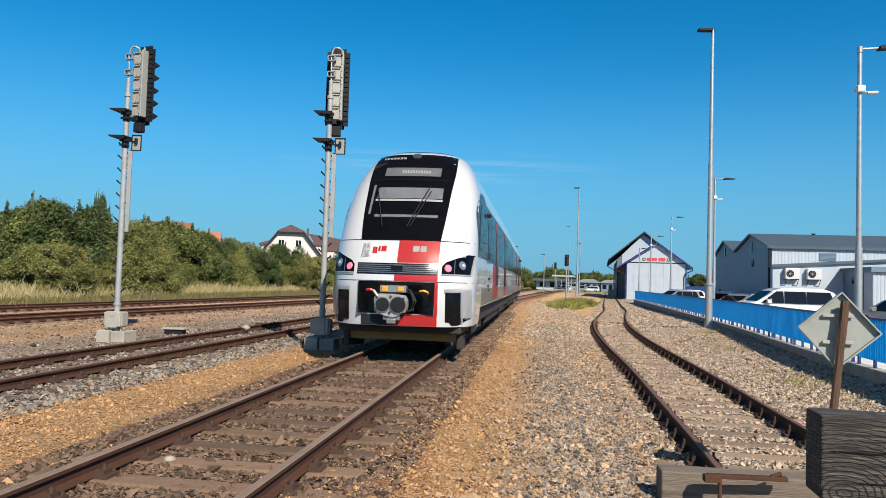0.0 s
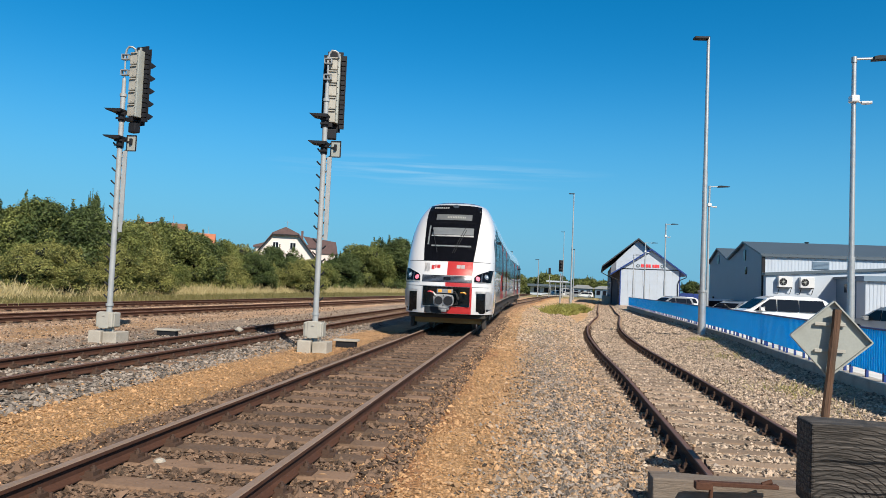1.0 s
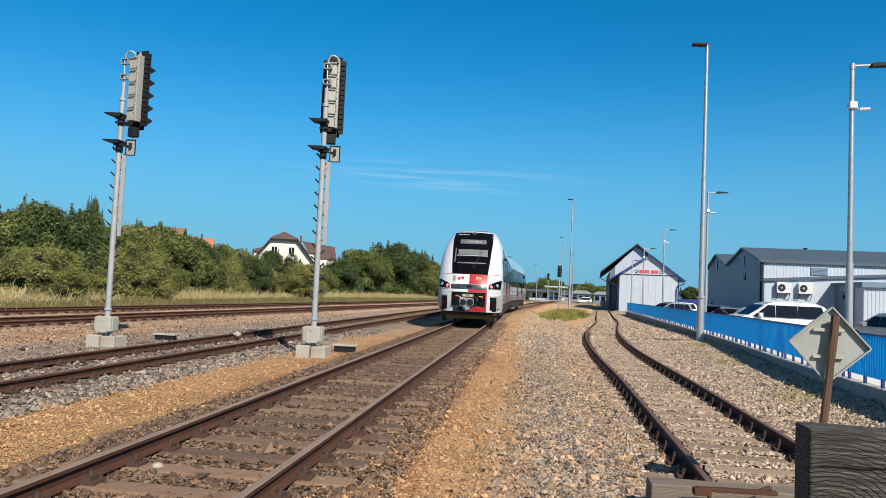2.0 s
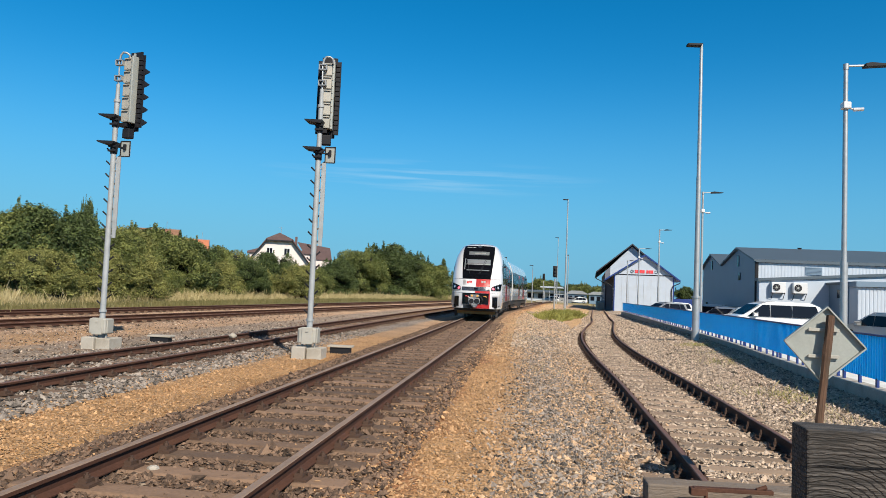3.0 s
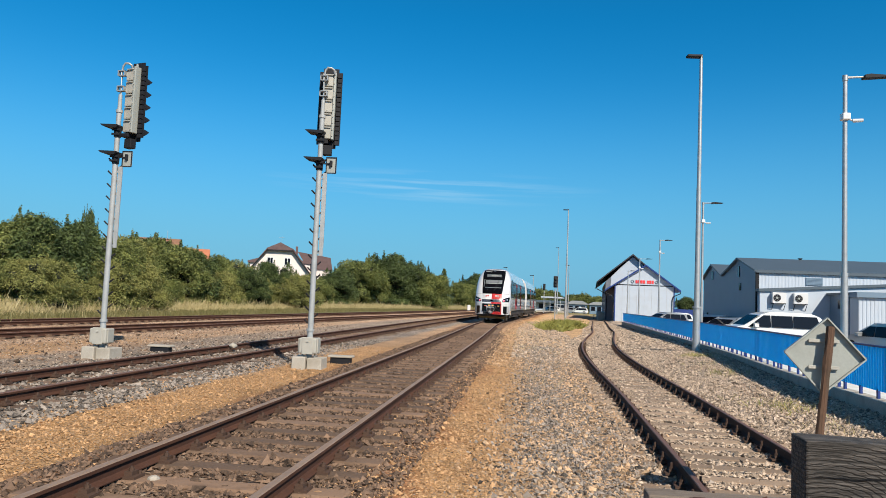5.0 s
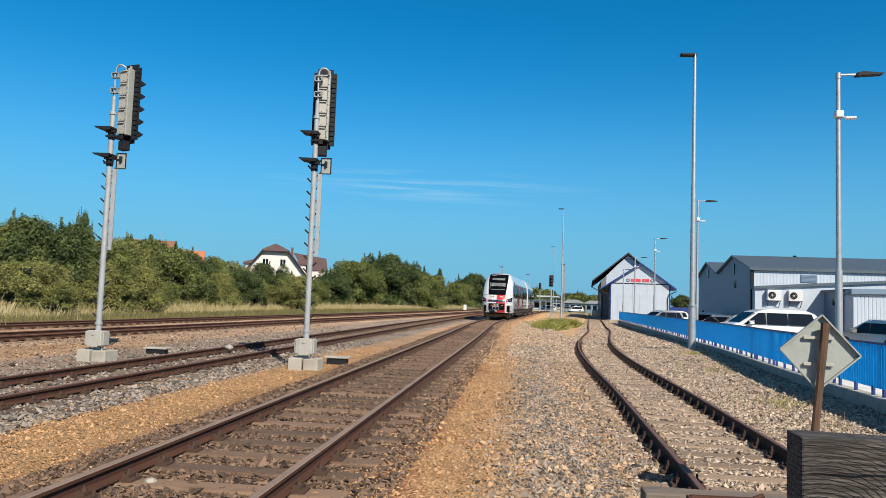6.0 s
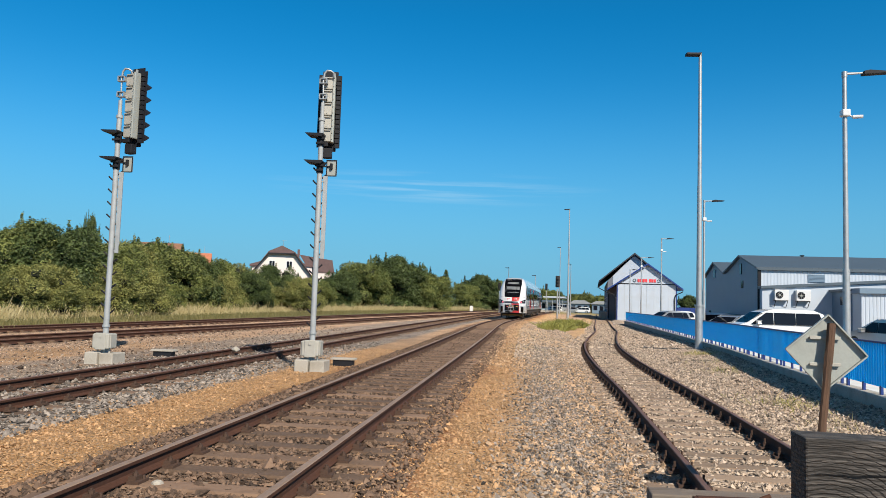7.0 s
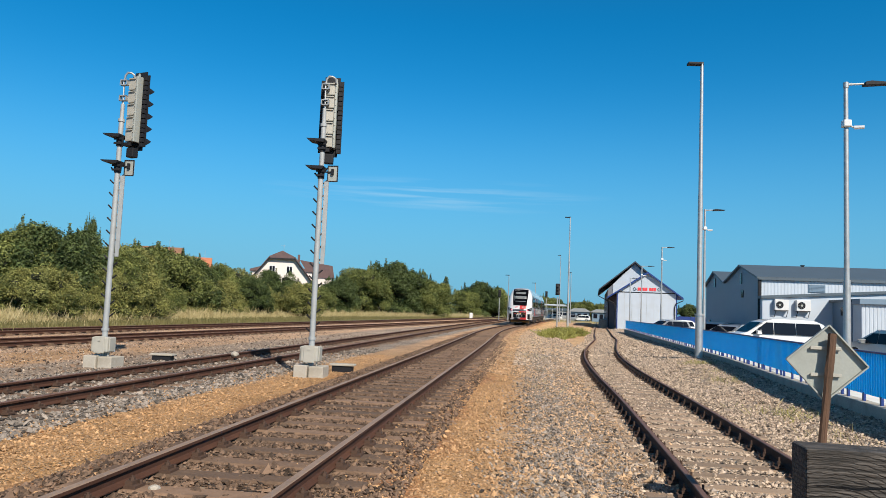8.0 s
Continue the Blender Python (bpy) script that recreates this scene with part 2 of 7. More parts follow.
def beam_material():
    """Weathered timber: rings round the heart low in the face, fading into long fibres, with a browner upper edge."""
    m = mat("grey split timber", (0.062, 0.055, 0.05), 0.85, 0, 0.9, 3.0, 30, 0.0, (0.07, 0.06, 0.052), 0.7, stretch=(0.5, 7, 7))
    n, l = m.node_tree.nodes, m.node_tree.links
    b = n["Principled BSDF"]
    co = n.new("ShaderNodeTexCoord")
    ma = n.new("ShaderNodeMapping")
    ma.inputs["Location"].default_value = (-0.045, 0, -0.92)
    ma.inputs["Scale"].default_value = (0.62, 1, 1)
    l.new(co.outputs["Object"], ma.inputs[0])
    wv = n.new("ShaderNodeTexWave")
    wv.wave_type, wv.rings_direction = "RINGS", "Y"
    wv.inputs["Scale"].default_value, wv.inputs["Distortion"].default_value = 21, 3.2
    wv.inputs["Detail"].default_value, wv.inputs["Detail Scale"].default_value = 4, 2.2
    l.new(ma.outputs[0], wv.inputs["Vector"])
    # the rings are clear near the heart only
    ln = n.new("ShaderNodeVectorMath")
    ln.operation = "LENGTH"
    l.new(ma.outputs[0], ln.inputs[0])
    fade = n.new("ShaderNodeMapRange")
    fade.inputs[1].default_value, fade.inputs[2].default_value, fade.inputs[3].default_value, fade.inputs[4].default_value = 0.10, 0.42, 0.75, 0.28
    l.new(ln.outputs["Value"], fade.inputs[0])
    dk = n.new("ShaderNodeMapRange")
    dk.inputs[1].default_value, dk.inputs[2].default_value, dk.inputs[3].default_value, dk.inputs[4].default_value = 0.0, 0.4, 1.0, 0.0
    l.new(wv.outputs["Fac"], dk.inputs[0])
    amt = n.new("ShaderNodeMath")
    amt.operation = "MULTIPLY"
    l.new(dk.outputs[0], amt.inputs[0])
    l.new(fade.outputs[0], amt.inputs[1])
    # long fibres
    fm = n.new("ShaderNodeMapping")
    fm.inputs["Scale"].default_value = (5, 60, 90)
    l.new(co.outputs["Object"], fm.inputs[0])
    fn = n.new("ShaderNodeTexNoise")
    fn.inputs["Scale"].default_value, fn.inputs["Detail"].default_value = 1.0, 5
    l.new(fm.outputs[0], fn.inputs["Vector"])
    fr = n.new("ShaderNodeMapRange")
    fr.inputs[1].default_value, fr.inputs[2].default_value, fr.inputs[3].default_value, fr.inputs[4].default_value = 0.36, 0.66, 0.35, 1.75
    l.new(fn.outputs[0], fr.inputs[0])
    inv = n.new("ShaderNodeMath")
    inv.operation = "SUBTRACT"
    inv.inputs[0].default_value = 1.0
    l.new(amt.outputs[0], inv.inputs[1])
    k = n.new("ShaderNodeMath")
    k.operation = "MULTIPLY"
    l.new(inv.outputs[0], k.inputs[0])
    l.new(fr.outputs[0], k.inputs[1])
    old = b.inputs["Base Color"].links[0].from_socket
    sc = n.new("ShaderNodeVectorMath")
    sc.operation = "SCALE"
    l.new(old, sc.inputs[0])
    l.new(k.outputs[0], sc.inputs["Scale"])
    l.new(sc.outputs[0], b.inputs["Base Color"])
    bp = n.new("ShaderNodeBump")
    bp.inputs["Strength"].default_value, bp.inputs["Distance"].default_value = 0.8, 0.005
    l.new(k.outputs[0], bp.inputs["Height"])
    l.new(bp.outputs[0], b.inputs["Normal"])
    return m


M_BEAM = beam_material()
M_STAKE = mat("brown rough stake", (0.105, 0.055, 0.032), 0.85, 0, 0.45, 4, 30, 0.6, (0.045, 0.035, 0.022), 0.6, stretch=(6, 6, 0.6))
M_SIGNBACK = mat("dull grey sign back", (0.36, 0.38, 0.355), 0.55, 0.2, 0.1, 5, 50, 0.05, (0.27, 0.285, 0.26), 0.5)
M_WHITEWALL = mat("white ribbed cladding", (0.46, 0.53, 0.62), 0.5, 0, 0.06, 0.7, 20, 0.03, (0.43, 0.46, 0.50), 0.4)
M_GREYWALL = mat("blue grey cladding", (0.15, 0.225, 0.31), 0.5, 0, 0.08, 0.7, 20, 0.03)
M_ROOFGREY = mat("dark grey sheet roof", (0.07, 0.10, 0.13), 0.5, 0.0, 0.12, 0.8, 20, 0.05)
M_SHEETROOF = mat("weathered grey sheet", (0.25, 0.27, 0.29), 0.7, 0, 0.2, 0.8, 20, 0.05)
M_ROOFDARK = mat("near black sheet roof", (0.03, 0.036, 0.05), 0.55, 0, 0.2, 0.8, 20, 0.05)
M_OLDWALL = mat("grey boarded wall", (0.15, 0.17, 0.21), 0.8, 0, 0.2, 1.2, 20, 0.2)
M_PLASTER = mat("pinkish white plaster", (0.74, 0.66, 0.63), 0.9, 0, 0.08, 0.5, 10, 0.1)
M_BROWNROOF = mat("brown tile roof", (0.12, 0.075, 0.075), 0.8, 0, 0.3, 2, 14, 0.4)
M_OLDROOF = mat("weathered brown red tiles", (0.24, 0.125, 0.075), 0.85, 0, 0.35, 2, 14, 0.4)
M_REDROOF = mat("orange tile roof", (0.46, 0.17, 0.09), 0.8, 0, 0.25, 2, 14, 0.4)
M_WINDOW = mat("dark window glass", (0.010, 0.012, 0.018), 0.05, vary=0.05, bump=0.0, spec=0.18)
M_CARWHITE = mat("white car paint", (0.70, 0.71, 0.72), 0.25, 0, 0.03, 1, 10, 0, coat=0.6)
M_CARDARK = mat("dark car paint", (0.03, 0.035, 0.045), 0.25, 0, 0.05, 1, 10, 0, coat=0.6)
M_CARSILVER = mat("silver car paint", (0.42, 0.44, 0.46), 0.3, 0.5, 0.05, 1, 10, 0, coat=0.6)
M_RUBBER = mat("black rubber", (0.02, 0.02, 0.02), 0.8, 0, 0.2, 8, 60, 0.1)
M_BARK = mat("brown bark", (0.10, 0.075, 0.055), 0.9, 0, 0.35, 3, 20, 0.6)
M_LEAF = foliage("green leaves", (0.036, 0.06, 0.018), (0.29, 0.32, 0.095))
M_LEAF2 = foliage("yellow green leaves", (0.06, 0.08, 0.022), (0.38, 0.375, 0.12))
M_LEAF3 = foliage("dark green leaves", (0.02, 0.04, 0.015), (0.14, 0.185, 0.058))
M_CORE = mat("painted crown shade", (0.014, 0.018, 0.009), 0.95, 0, 0.4, 2, 12, 0.4)
M_DRYGRASS = foliage("dry grass", (0.34, 0.28, 0.12), (0.60, 0.51, 0.29))
M_GREENGRASS = foliage("dull verge grass", (0.12, 0.115, 0.04), (0.24, 0.21, 0.09))
M_WEED = foliage("yellow green weeds", (0.14, 0.16, 0.035), (0.36, 0.34, 0.09))
M_TWHITE = mat("white train paint", (0.66, 0.67, 0.69), 0.22, 0, 0.02, 0.6, 12, 0, coat=0.7)
M_TRED = mat("red train paint", (0.78, 0.06, 0.065), 0.35, 0, 0.03, 0.6, 12, 0, coat=0.25)
M_TGREY = mat("slate grey train paint", (0.05, 0.066, 0.088), 0.35, 0, 0.05, 0.6, 12, 0, coat=0.0, spec=0.3)
M_TGLASS = mat("tinted train glass", (0.008, 0.009, 0.013), 0.04, vary=0.05, bump=0.0, spec=0.3)
M_SIDEGLASS = mat("reflecting side window", (0.012, 0.016, 0.021), 0.05, vary=0.05, bump=0.0, spec=0.4)
M_SIDEPANEL = mat("glossy blue grey side panel", (0.105, 0.145, 0.185), 0.25, 0, 0.06, 0.6, 12, 0, coat=0.4)
M_TBLACK = mat("black train panel", (0.012, 0.013, 0.016), 0.25, 0, 0.1, 2, 20, 0, coat=0.5)
M_UNDER = mat("grimy underframe", (0.045, 0.04, 0.036), 0.75, 0.2, 0.35, 3, 30, 0.2)
M_STEEL = mat("worn steel casting", (0.33, 0.33, 0.34), 0.45, 0.7, 0.2, 8, 60, 0.1)
M_CASTING = mat("dull grey casting", (0.36, 0.365, 0.37), 0.6, 0.1, 0.25, 8, 60, 0.15, (0.2, 0.2, 0.2), 0.5)
M_YELLOW = mat("ochre plough beam", (0.30, 0.19, 0.06), 0.6, 0, 0.2, 3, 30, 0.1)


# ---- mesh helpers ----
def part(name, bm, material, parent=None, label="", smooth=False):
    me = bpy.data.meshes.new(name)
    bmesh.ops.recalc_face_normals(bm, faces=bm.faces)
    bm.to_mesh(me)
    bm.free()
    for q in (material if isinstance(material, (list, tuple)) else (material,)):
        me.materials.append(q)
    if smooth:
        me.polygons.foreach_set("use_smooth", [True] * len(me.polygons))
        me.set_sharp_from_angle(angle=radians(35))
    ob = new(name, me)
    if parent:
        ob.parent = parent
    if label:
        ob["label"] = label
    return ob


def share(name, me, parent, m):
    """A further part on an existing mesh."""
    ob = new(name, me)
    ob.parent = parent
    ob.matrix_basis = m
    return ob


def thing(name, label, category, m=None, group="", kind=""):
    ob = new(name)
    ob.empty_display_size = 0.3
    if m is not None:
        ob.matrix_basis = m
    return tagged(ob, label, category, group, kind)


def raw(name, verts, faces, material, parent=None, smooth=False):
    me = bpy.data.meshes.new(name)
    me.from_pydata(verts, [], faces)
    me.materials.append(material)
    if smooth:
        me.polygons.foreach_set("use_smooth", [True] * len(me.polygons))
    ob = new(name, me)
    if parent:
        ob.parent = parent
    return ob


def tri_soup(name, verts, material, parent=None, quad=True):
    """Many small faces at once: verts (n, 4, 3) or (n, 3, 3)."""
    k = verts.shape[1]
    nf = len(verts)
    me = bpy.data.meshes.new(name)
    me.vertices.add(nf * k)
    me.vertices.foreach_set("co", np.ascontiguousarray(verts, dtype=np.float32).ravel())
    me.loops.add(nf * k)
    me.loops.foreach_set("vertex_index", np.arange(nf * k, dtype=np.int32))
    me.polygons.add(nf)
    me.polygons.foreach_set("loop_start", np.arange(0, nf * k, k, dtype=np.int32))
    me.materials.append(material)
    me.update(calc_edges=True)
    ob = new(name, me)
    if parent:
        ob.parent = parent
    return ob


def box(bm, x0, x1, y0, y1, z0, z1, bevel=0.0, m=None):
    made = bmesh.ops.create_cube(bm, size=1.0)["verts"]
    for v in made:
        v.co = Vector((x0 + (v.co.x + 0.5) * (x1 - x0), y0 + (v.co.y + 0.5) * (y1 - y0), z0 + (v.co.z + 0.5) * (z1 - z0)))
    if m is not None:
        bmesh.ops.transform(bm, matrix=m, verts=made)
    if bevel:
        edges = list({e for v in made for e in v.link_edges})
        bmesh.ops.bevel(bm, geom=edges, offset=bevel, segments=2, affect="EDGES", profile=0.5)
    return bm


def rod(bm, a, b, r0, r1=None, seg=12):
    a, b = Vector(a), Vector(b)
    d = b - a
    q = d.to_track_quat("Z", "Y").to_matrix().to_4x4()
    bmesh.ops.create_cone(bm, cap_ends=True, segments=seg, radius1=r0, radius2=r0 if r1 is None else r1, depth=d.length,
                          matrix=Matrix.Translation((a + b) / 2) @ q)
    return bm


def tube(bm, pts, r, seg=8):
    """A bent pipe through the points."""
    pts = [Vector(p) for p in pts]
    rings = []
    for i, p in enumerate(pts):
        d = (pts[min(i + 1, len(pts) - 1)] - pts[max(i - 1, 0)]).normalized()
        q = d.to_track_quat("Z", "Y").to_matrix()
        rings.append([bm.verts.new(p + q @ Vector((r * math.cos(2 * math.pi * k / seg), r * math.sin(2 * math.pi * k / seg), 0))) for k in range(seg)])
    for a, b in zip(rings, rings[1:]):
        for k in range(seg):
            bm.faces.new((a[k], a[(k + 1) % seg], b[(k + 1) % seg], b[k]))
    bm.faces.new(rings[0][::-1])
    bm.faces.new(rings[-1])
    return bm


def prism(bm, outline, y0, y1, m=None):
    """Extrude an outline in x, z along y."""
    a = [bm.verts.new((x, y0, z)) for x, z in outline]
    b = [bm.verts.new((x, y1, z)) for x, z in outline]
    k = len(outline)
    bm.faces.new(a)
    bm.faces.new(b[::-1])
    for i in range(k):
        bm.faces.new((a[i], b[i], b[(i + 1) % k], a[(i + 1) % k]))
    if m is not None:
        bmesh.ops.transform(bm, matrix=m, verts=a + b)
    return bm


def letters(name, text, size, material, parent, m, depth=0.004, label=""):
    """Flat raised lettering in the built-in font, as a mesh."""
    cu = bpy.data.curves.new(name, "FONT")
    cu.body, cu.size, cu.extrude, cu.align_x, cu.align_y, cu.resolution_u = text, size, depth, "CENTER", "CENTER", 3
    tmp = bpy.data.objects.new(name, cu)
    scene.collection.objects.link(tmp)
    me = bpy.data.meshes.new_from_object(tmp.evaluated_get(bpy.context.evaluated_depsgraph_get()))
    bpy.data.objects.remove(tmp)
    me.materials.clear()
    me.materials.append(material)
    ob = new(name, me)
    ob.parent = parent
    ob.matrix_basis = m
    if label:
        ob["label"] = label
    return ob


bm_new = bmesh.new


# ---- plan: the centre lines of the tracks, x as a function of y ----
def c_main(y):
    yy = np.minimum(y, 190.0)
    return -2.663 + 0.12891 * yy + 1.9e-4 * yy**2 + 6.2e-7 * yy**3 + (y - yy) * 0.268 - 0.62 * np.exp(-(((y - 58.0) / 21.0) ** 2)) + 0.25 * np.exp(-(((y - 96.0) / 15.0) ** 2))


def c_second(y):
    yy = np.minimum(y, 190.0)
    return -8.126 + 0.14467 * yy + 1.24e-4 * yy**2 + (y - yy) * 0.19


def c_third(y):
    return -18.9 + 0.24 * y - 1.0e-4 * np.minimum(y, 190) ** 2


def c_fourth(y):
    return -23.97 + 0.239 * y - 1.0e-4 * np.minimum(y, 190) ** 2


def c_siding(y):
    yy = np.minimum(y, 72.0)
    return 2.8826 + 0.076465 * yy + 2.8171e-3 * yy**2 - 1.64439e-5 * yy**3 + (y - yy) * 0.226 + 0.10 * np.exp(-(((y - 15.0) / 5.0) ** 2)) - 0.25 * np.exp(-np.maximum(y - 5.5, -0.6) / 2.2) - 0.2 * np.exp(-(((y - 31.0) / 9.0) ** 2)) + 0.25 * np.exp(-(((y - 52.0) / 8.0) ** 2))


Z_MAIN, Z_SECOND, Z_FAR, Z_SIDING = 0.15, 0.08, 0.08, -0.08
FENCE = [(21.65, 82.6), (20.67, 76.13), (13.8, 39.92), (11.36, 27.32), (9.36, 18.96), (8.22, 13.17), (7.3, 7.5), (6.6, 1.0)]


def sstep(a, b, v):
    t = np.clip((v - a) / (b - a), 0, 1)
    return t * t * (3 - 2 * t)


def ground_z(x, y):
    """The level of the ground before stones lie on it."""
    um = x - c_main(y)
    us = x - c_siding(y)
    z = -0.12 - 0.14 * sstep(1.6, 4.5, um) * (1 - sstep(60, 110, y)) + 0.24 * sstep(1.7, 4.6, us) * (1 - sstep(50, 75, y))
    for u, top in ((um, Z_MAIN), (x - c_second(y), Z_SECOND), (x - c_third(y), Z_FAR), (x - c_fourth(y), Z_FAR), (us, Z_SIDING)):
        bed = top - 0.185
        w = 1 - sstep(1.3, 2.0, np.abs(u))
        if top == Z_SIDING:
            w = w * sstep(3.0, 5.0, y)
        z = z + (bed - z) * w
    return z


def make_ground():
    us = np.unique(np.concatenate([np.arange(-16, 16.01, 0.16), np.arange(-60, -16, 1.1), np.arange(16, 60, 1.1),
                                   -np.geomspace(60, 1500, 24), np.geomspace(60, 1500, 24)]))
    ys = np.unique(np.concatenate([-np.geomspace(1, 400, 14), np.arange(-1, 5, 0.5), np.arange(5, 16, 0.16), np.geomspace(16, 160, 190), np.geomspace(160, 3000, 40)]))
    U, Y = np.meshgrid(us, ys)
    X = c_main(Y) + U
    Z = ground_z(X, Y)
    rng = np.random.default_rng(3)
    Z = Z + rng.normal(0, 0.008, Z.shape) * (np.abs(U) < 30)
    nx, ny = len(us), len(ys)
    idx = np.arange(nx * ny).reshape(ny, nx)
    faces = np.stack([idx[:-1, :-1], idx[:-1, 1:], idx[1:, 1:], idx[1:, :-1]], -1).reshape(-1, 4)
    me = bpy.data.meshes.new("ground")
    me.from_pydata(np.stack([X, Y, Z], -1).reshape(-1, 3).tolist(), [], faces.tolist())
    # colour zones: ochre strips, grey walkway, brown beds, pale siding, turf beyond the tracks
    wob = np.array([noise.fractal(Vector((x * 0.7, y * 0.35, 0)), 0.8, 2.0, 4) for x, y in zip(X.ravel(), Y.ravel())]).reshape(X.shape)
    ug = U + wob * 0.34
    S = X - c_siding(Y) + wob * 0.2
    A = X - c_second(Y) + wob * 0.25
    T3 = X - c_third(Y) + wob * 0.25
    T4 = X - c_fourth(Y) + wob * 0.25
    col = np.zeros(X.shape + (4,))
    ochre, grey, brown = np.array([0.47, 0.27, 0.12]), np.array([0.26, 0.22, 0.185]), np.array([0.145, 0.092, 0.06])
    pale, rusty, turf, dull = np.array([0.41, 0.325, 0.25]), np.array([0.30, 0.135, 0.065]), np.array([0.13, 0.13, 0.05]), np.array([0.47, 0.315, 0.205])
    sand = np.array([0.57, 0.37, 0.20])

    def put(c, w, coarse=None):
        w3 = np.clip(w, 0, 1)[..., None]
        col[..., :3] = col[..., :3] * (1 - w3) + c * w3
        if coarse is not None:
            col[..., 3] = col[..., 3] * (1 - w3[..., 0]) + coarse * w3[..., 0]

    def band(v, a, b, soft=0.25):
        return sstep(a - soft, a + soft, v) * (1 - sstep(b - soft, b + soft, v))

    col[..., :3], col[..., 3] = dull, 0.6
    put(ochre, band(ug, -20, -1.5), 0.0)
    put(dull, band(ug, -20, -1.5) * sstep(17, 34, Y) * 0.8, 0.2)
    put(dull, band(A, -14, -2.4, 0.5) * (0.35 + 0.5 * (wob > 0.05)), 0.3)
    put(grey, band(A, -1.9, 1.95), 1.0)
    put(grey, band(A, -4.0, -1.6, 0.4) * 0.8, 1.0)
    put(brown * 1.15, band(A, -1.1, 1.1) * 0.45, 1.0)
    put(dull, band(T3, -2.2, 2.2), 1.0)
    put(brown, band(T3, -1.0, 1.0) * 0.6, 1.0)
    put(dull, band(T4, -2.2, 2.2), 1.0)
    put(brown, band(T4, -1.0, 1.0) * 0.6, 1.0)
    put(turf, 1 - sstep(-3.2, -2.4, T4), 0.4)
    put(sand, band(ug, 1.4, 3.2, 0.3), 0.0)
    put(ochre, band(ug, 1.4, 2.5, 0.3) * 0.85, 0.0)
    put(grey, band(ug, 2.65, 4.0, 0.5) * (1 - sstep(20, 50, Y) * 0.6), 0.9)
    put(sand, band(ug, 2.5, 4.6, 0.3) * np.clip(wob * 1.6, 0, 0.5), 0.6)
    put(sand * 0.9, band(S, -2.5, -1.1, 0.35) * 0.9, 0.4)
    put(sand, band(ug, 2.0, 4.2, 0.3) * sstep(22, 40, Y) * 0.75, 0.2)
    put(pale, sstep(-1.3, -0.9, S), 1.0)
    put(dull * 0.9, band(S, 2.2, 4.5, 0.6) * (wob > 0.02) * 0.45, 0.2)
    put(brown, band(ug, -1.7, 1.45, 0.2), 1.0)
    put(rusty, band(ug, 1.2, 1.7, 0.2) * 0.7, 0.8)
    put(rusty, band(ug, -1.8, -1.4, 0.15) * 0.5, 0.8)
    put(turf * 1.3, sstep(130, 170, Y) * 0.8, 0.2)
    # far ground painted lighter, to offset the relief's shading at a grazing view
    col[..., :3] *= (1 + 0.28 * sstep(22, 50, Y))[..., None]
    col[..., :3] *= 0.86
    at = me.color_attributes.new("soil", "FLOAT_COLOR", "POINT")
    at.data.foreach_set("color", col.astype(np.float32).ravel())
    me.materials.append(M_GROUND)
    me.polygons.foreach_set("use_smooth", [True] * len(me.polygons))
    return tagged(new("ground", me), "ochre and grey gravel ground with ballasted track beds", "ground", kind="structure")


make_ground()

RAIL_PROFILE = [(-0.0625, 0), (0.0625, 0), (0.0625, 0.010), (0.02, 0.026), (0.009, 0.038), (0.009, 0.098), (0.0335, 0.112), (0.0335, 0.140), (0.027, 0.149),
                (-0.027, 0.149), (-0.0335, 0.140), (-0.0335, 0.112), (-0.009, 0.098), (-0.009, 0.038), (-0.02, 0.026), (-0.0625, 0.010)]


def rail(parent, centre, side, z, y0, y1, head):
    ys = np.unique(np.concatenate([np.arange(y0, min(y1, 60), 1.0), np.geomspace(max(y0, 60), max(y1, 61), 50)])) if y1 > 60 else np.arange(y0, y1 + 0.01, 1.0)
    verts, faces, mats = [], [], []
    k = len(RAIL_PROFILE)
    for y in ys:
        s = (centre(y + 0.05) - centre(y - 0.05)) / 0.1
        nrm = Vector((1, -s, 0)).normalized()
        p = Vector((centre(y), y, z - 0.149)) + nrm * side * 0.751
        verts += [p + nrm * a + Vector((0, 0, b)) for a, b in RAIL_PROFILE]
    for i in range(len(ys) - 1):
        for j in range(k):
            a, b = i * k + j, i * k + (j + 1) % k
            faces.append((a, b, b + k, a + k))
            mats.append(1 if j in (7, 8, 9) else 0)
    faces += [tuple(range(k)), tuple(range((len(ys) - 1) * k, len(ys) * k))[::-1]]
    mats += [0, 0]
    ob = raw("rail", verts, faces, M_RUST, parent)
    ob.data.materials.append(head)
    ob.data.polygons.foreach_set("material_index", mats)
    return ob


def sleeper_mesh(material, length, width, height):
    b = bm_new()
    box(b, -length / 2, length / 2, -width / 2, width / 2, -height, 0, 0.018)
    me = bpy.data.meshes.new("sleeper")
    b.to_mesh(me)
    b.free()
    me.materials.append(material)
    return me


def fastening_mesh(tall):
    """Ribbed base plate with two clips, bolts and nuts."""
    b = bm_new()
    box(b, -0.17, 0.17, -0.085, 0.085, -0.012, 0.012)
    for s in (-1, 1):
        box(b, s * 0.09 - 0.035, s * 0.09 + 0.035, -0.05, 0.05, 0.012, 0.045)
        rod(b, (s * 0.095, 0, 0.03), (s * 0.095, 0, tall), 0.013, seg=6)
        rod(b, (s * 0.095, 0, 0.045), (s * 0.095, 0, 0.07), 0.026, seg=6)
        rod(b, (s * 0.145, 0.05, 0.0), (s * 0.145, 0.05, 0.04), 0.016, seg=6)
    me = bpy.data.meshes.new("fastening")
    b.to_mesh(me)
    b.free()
    me.materials.append(M_BOLT)
    return me


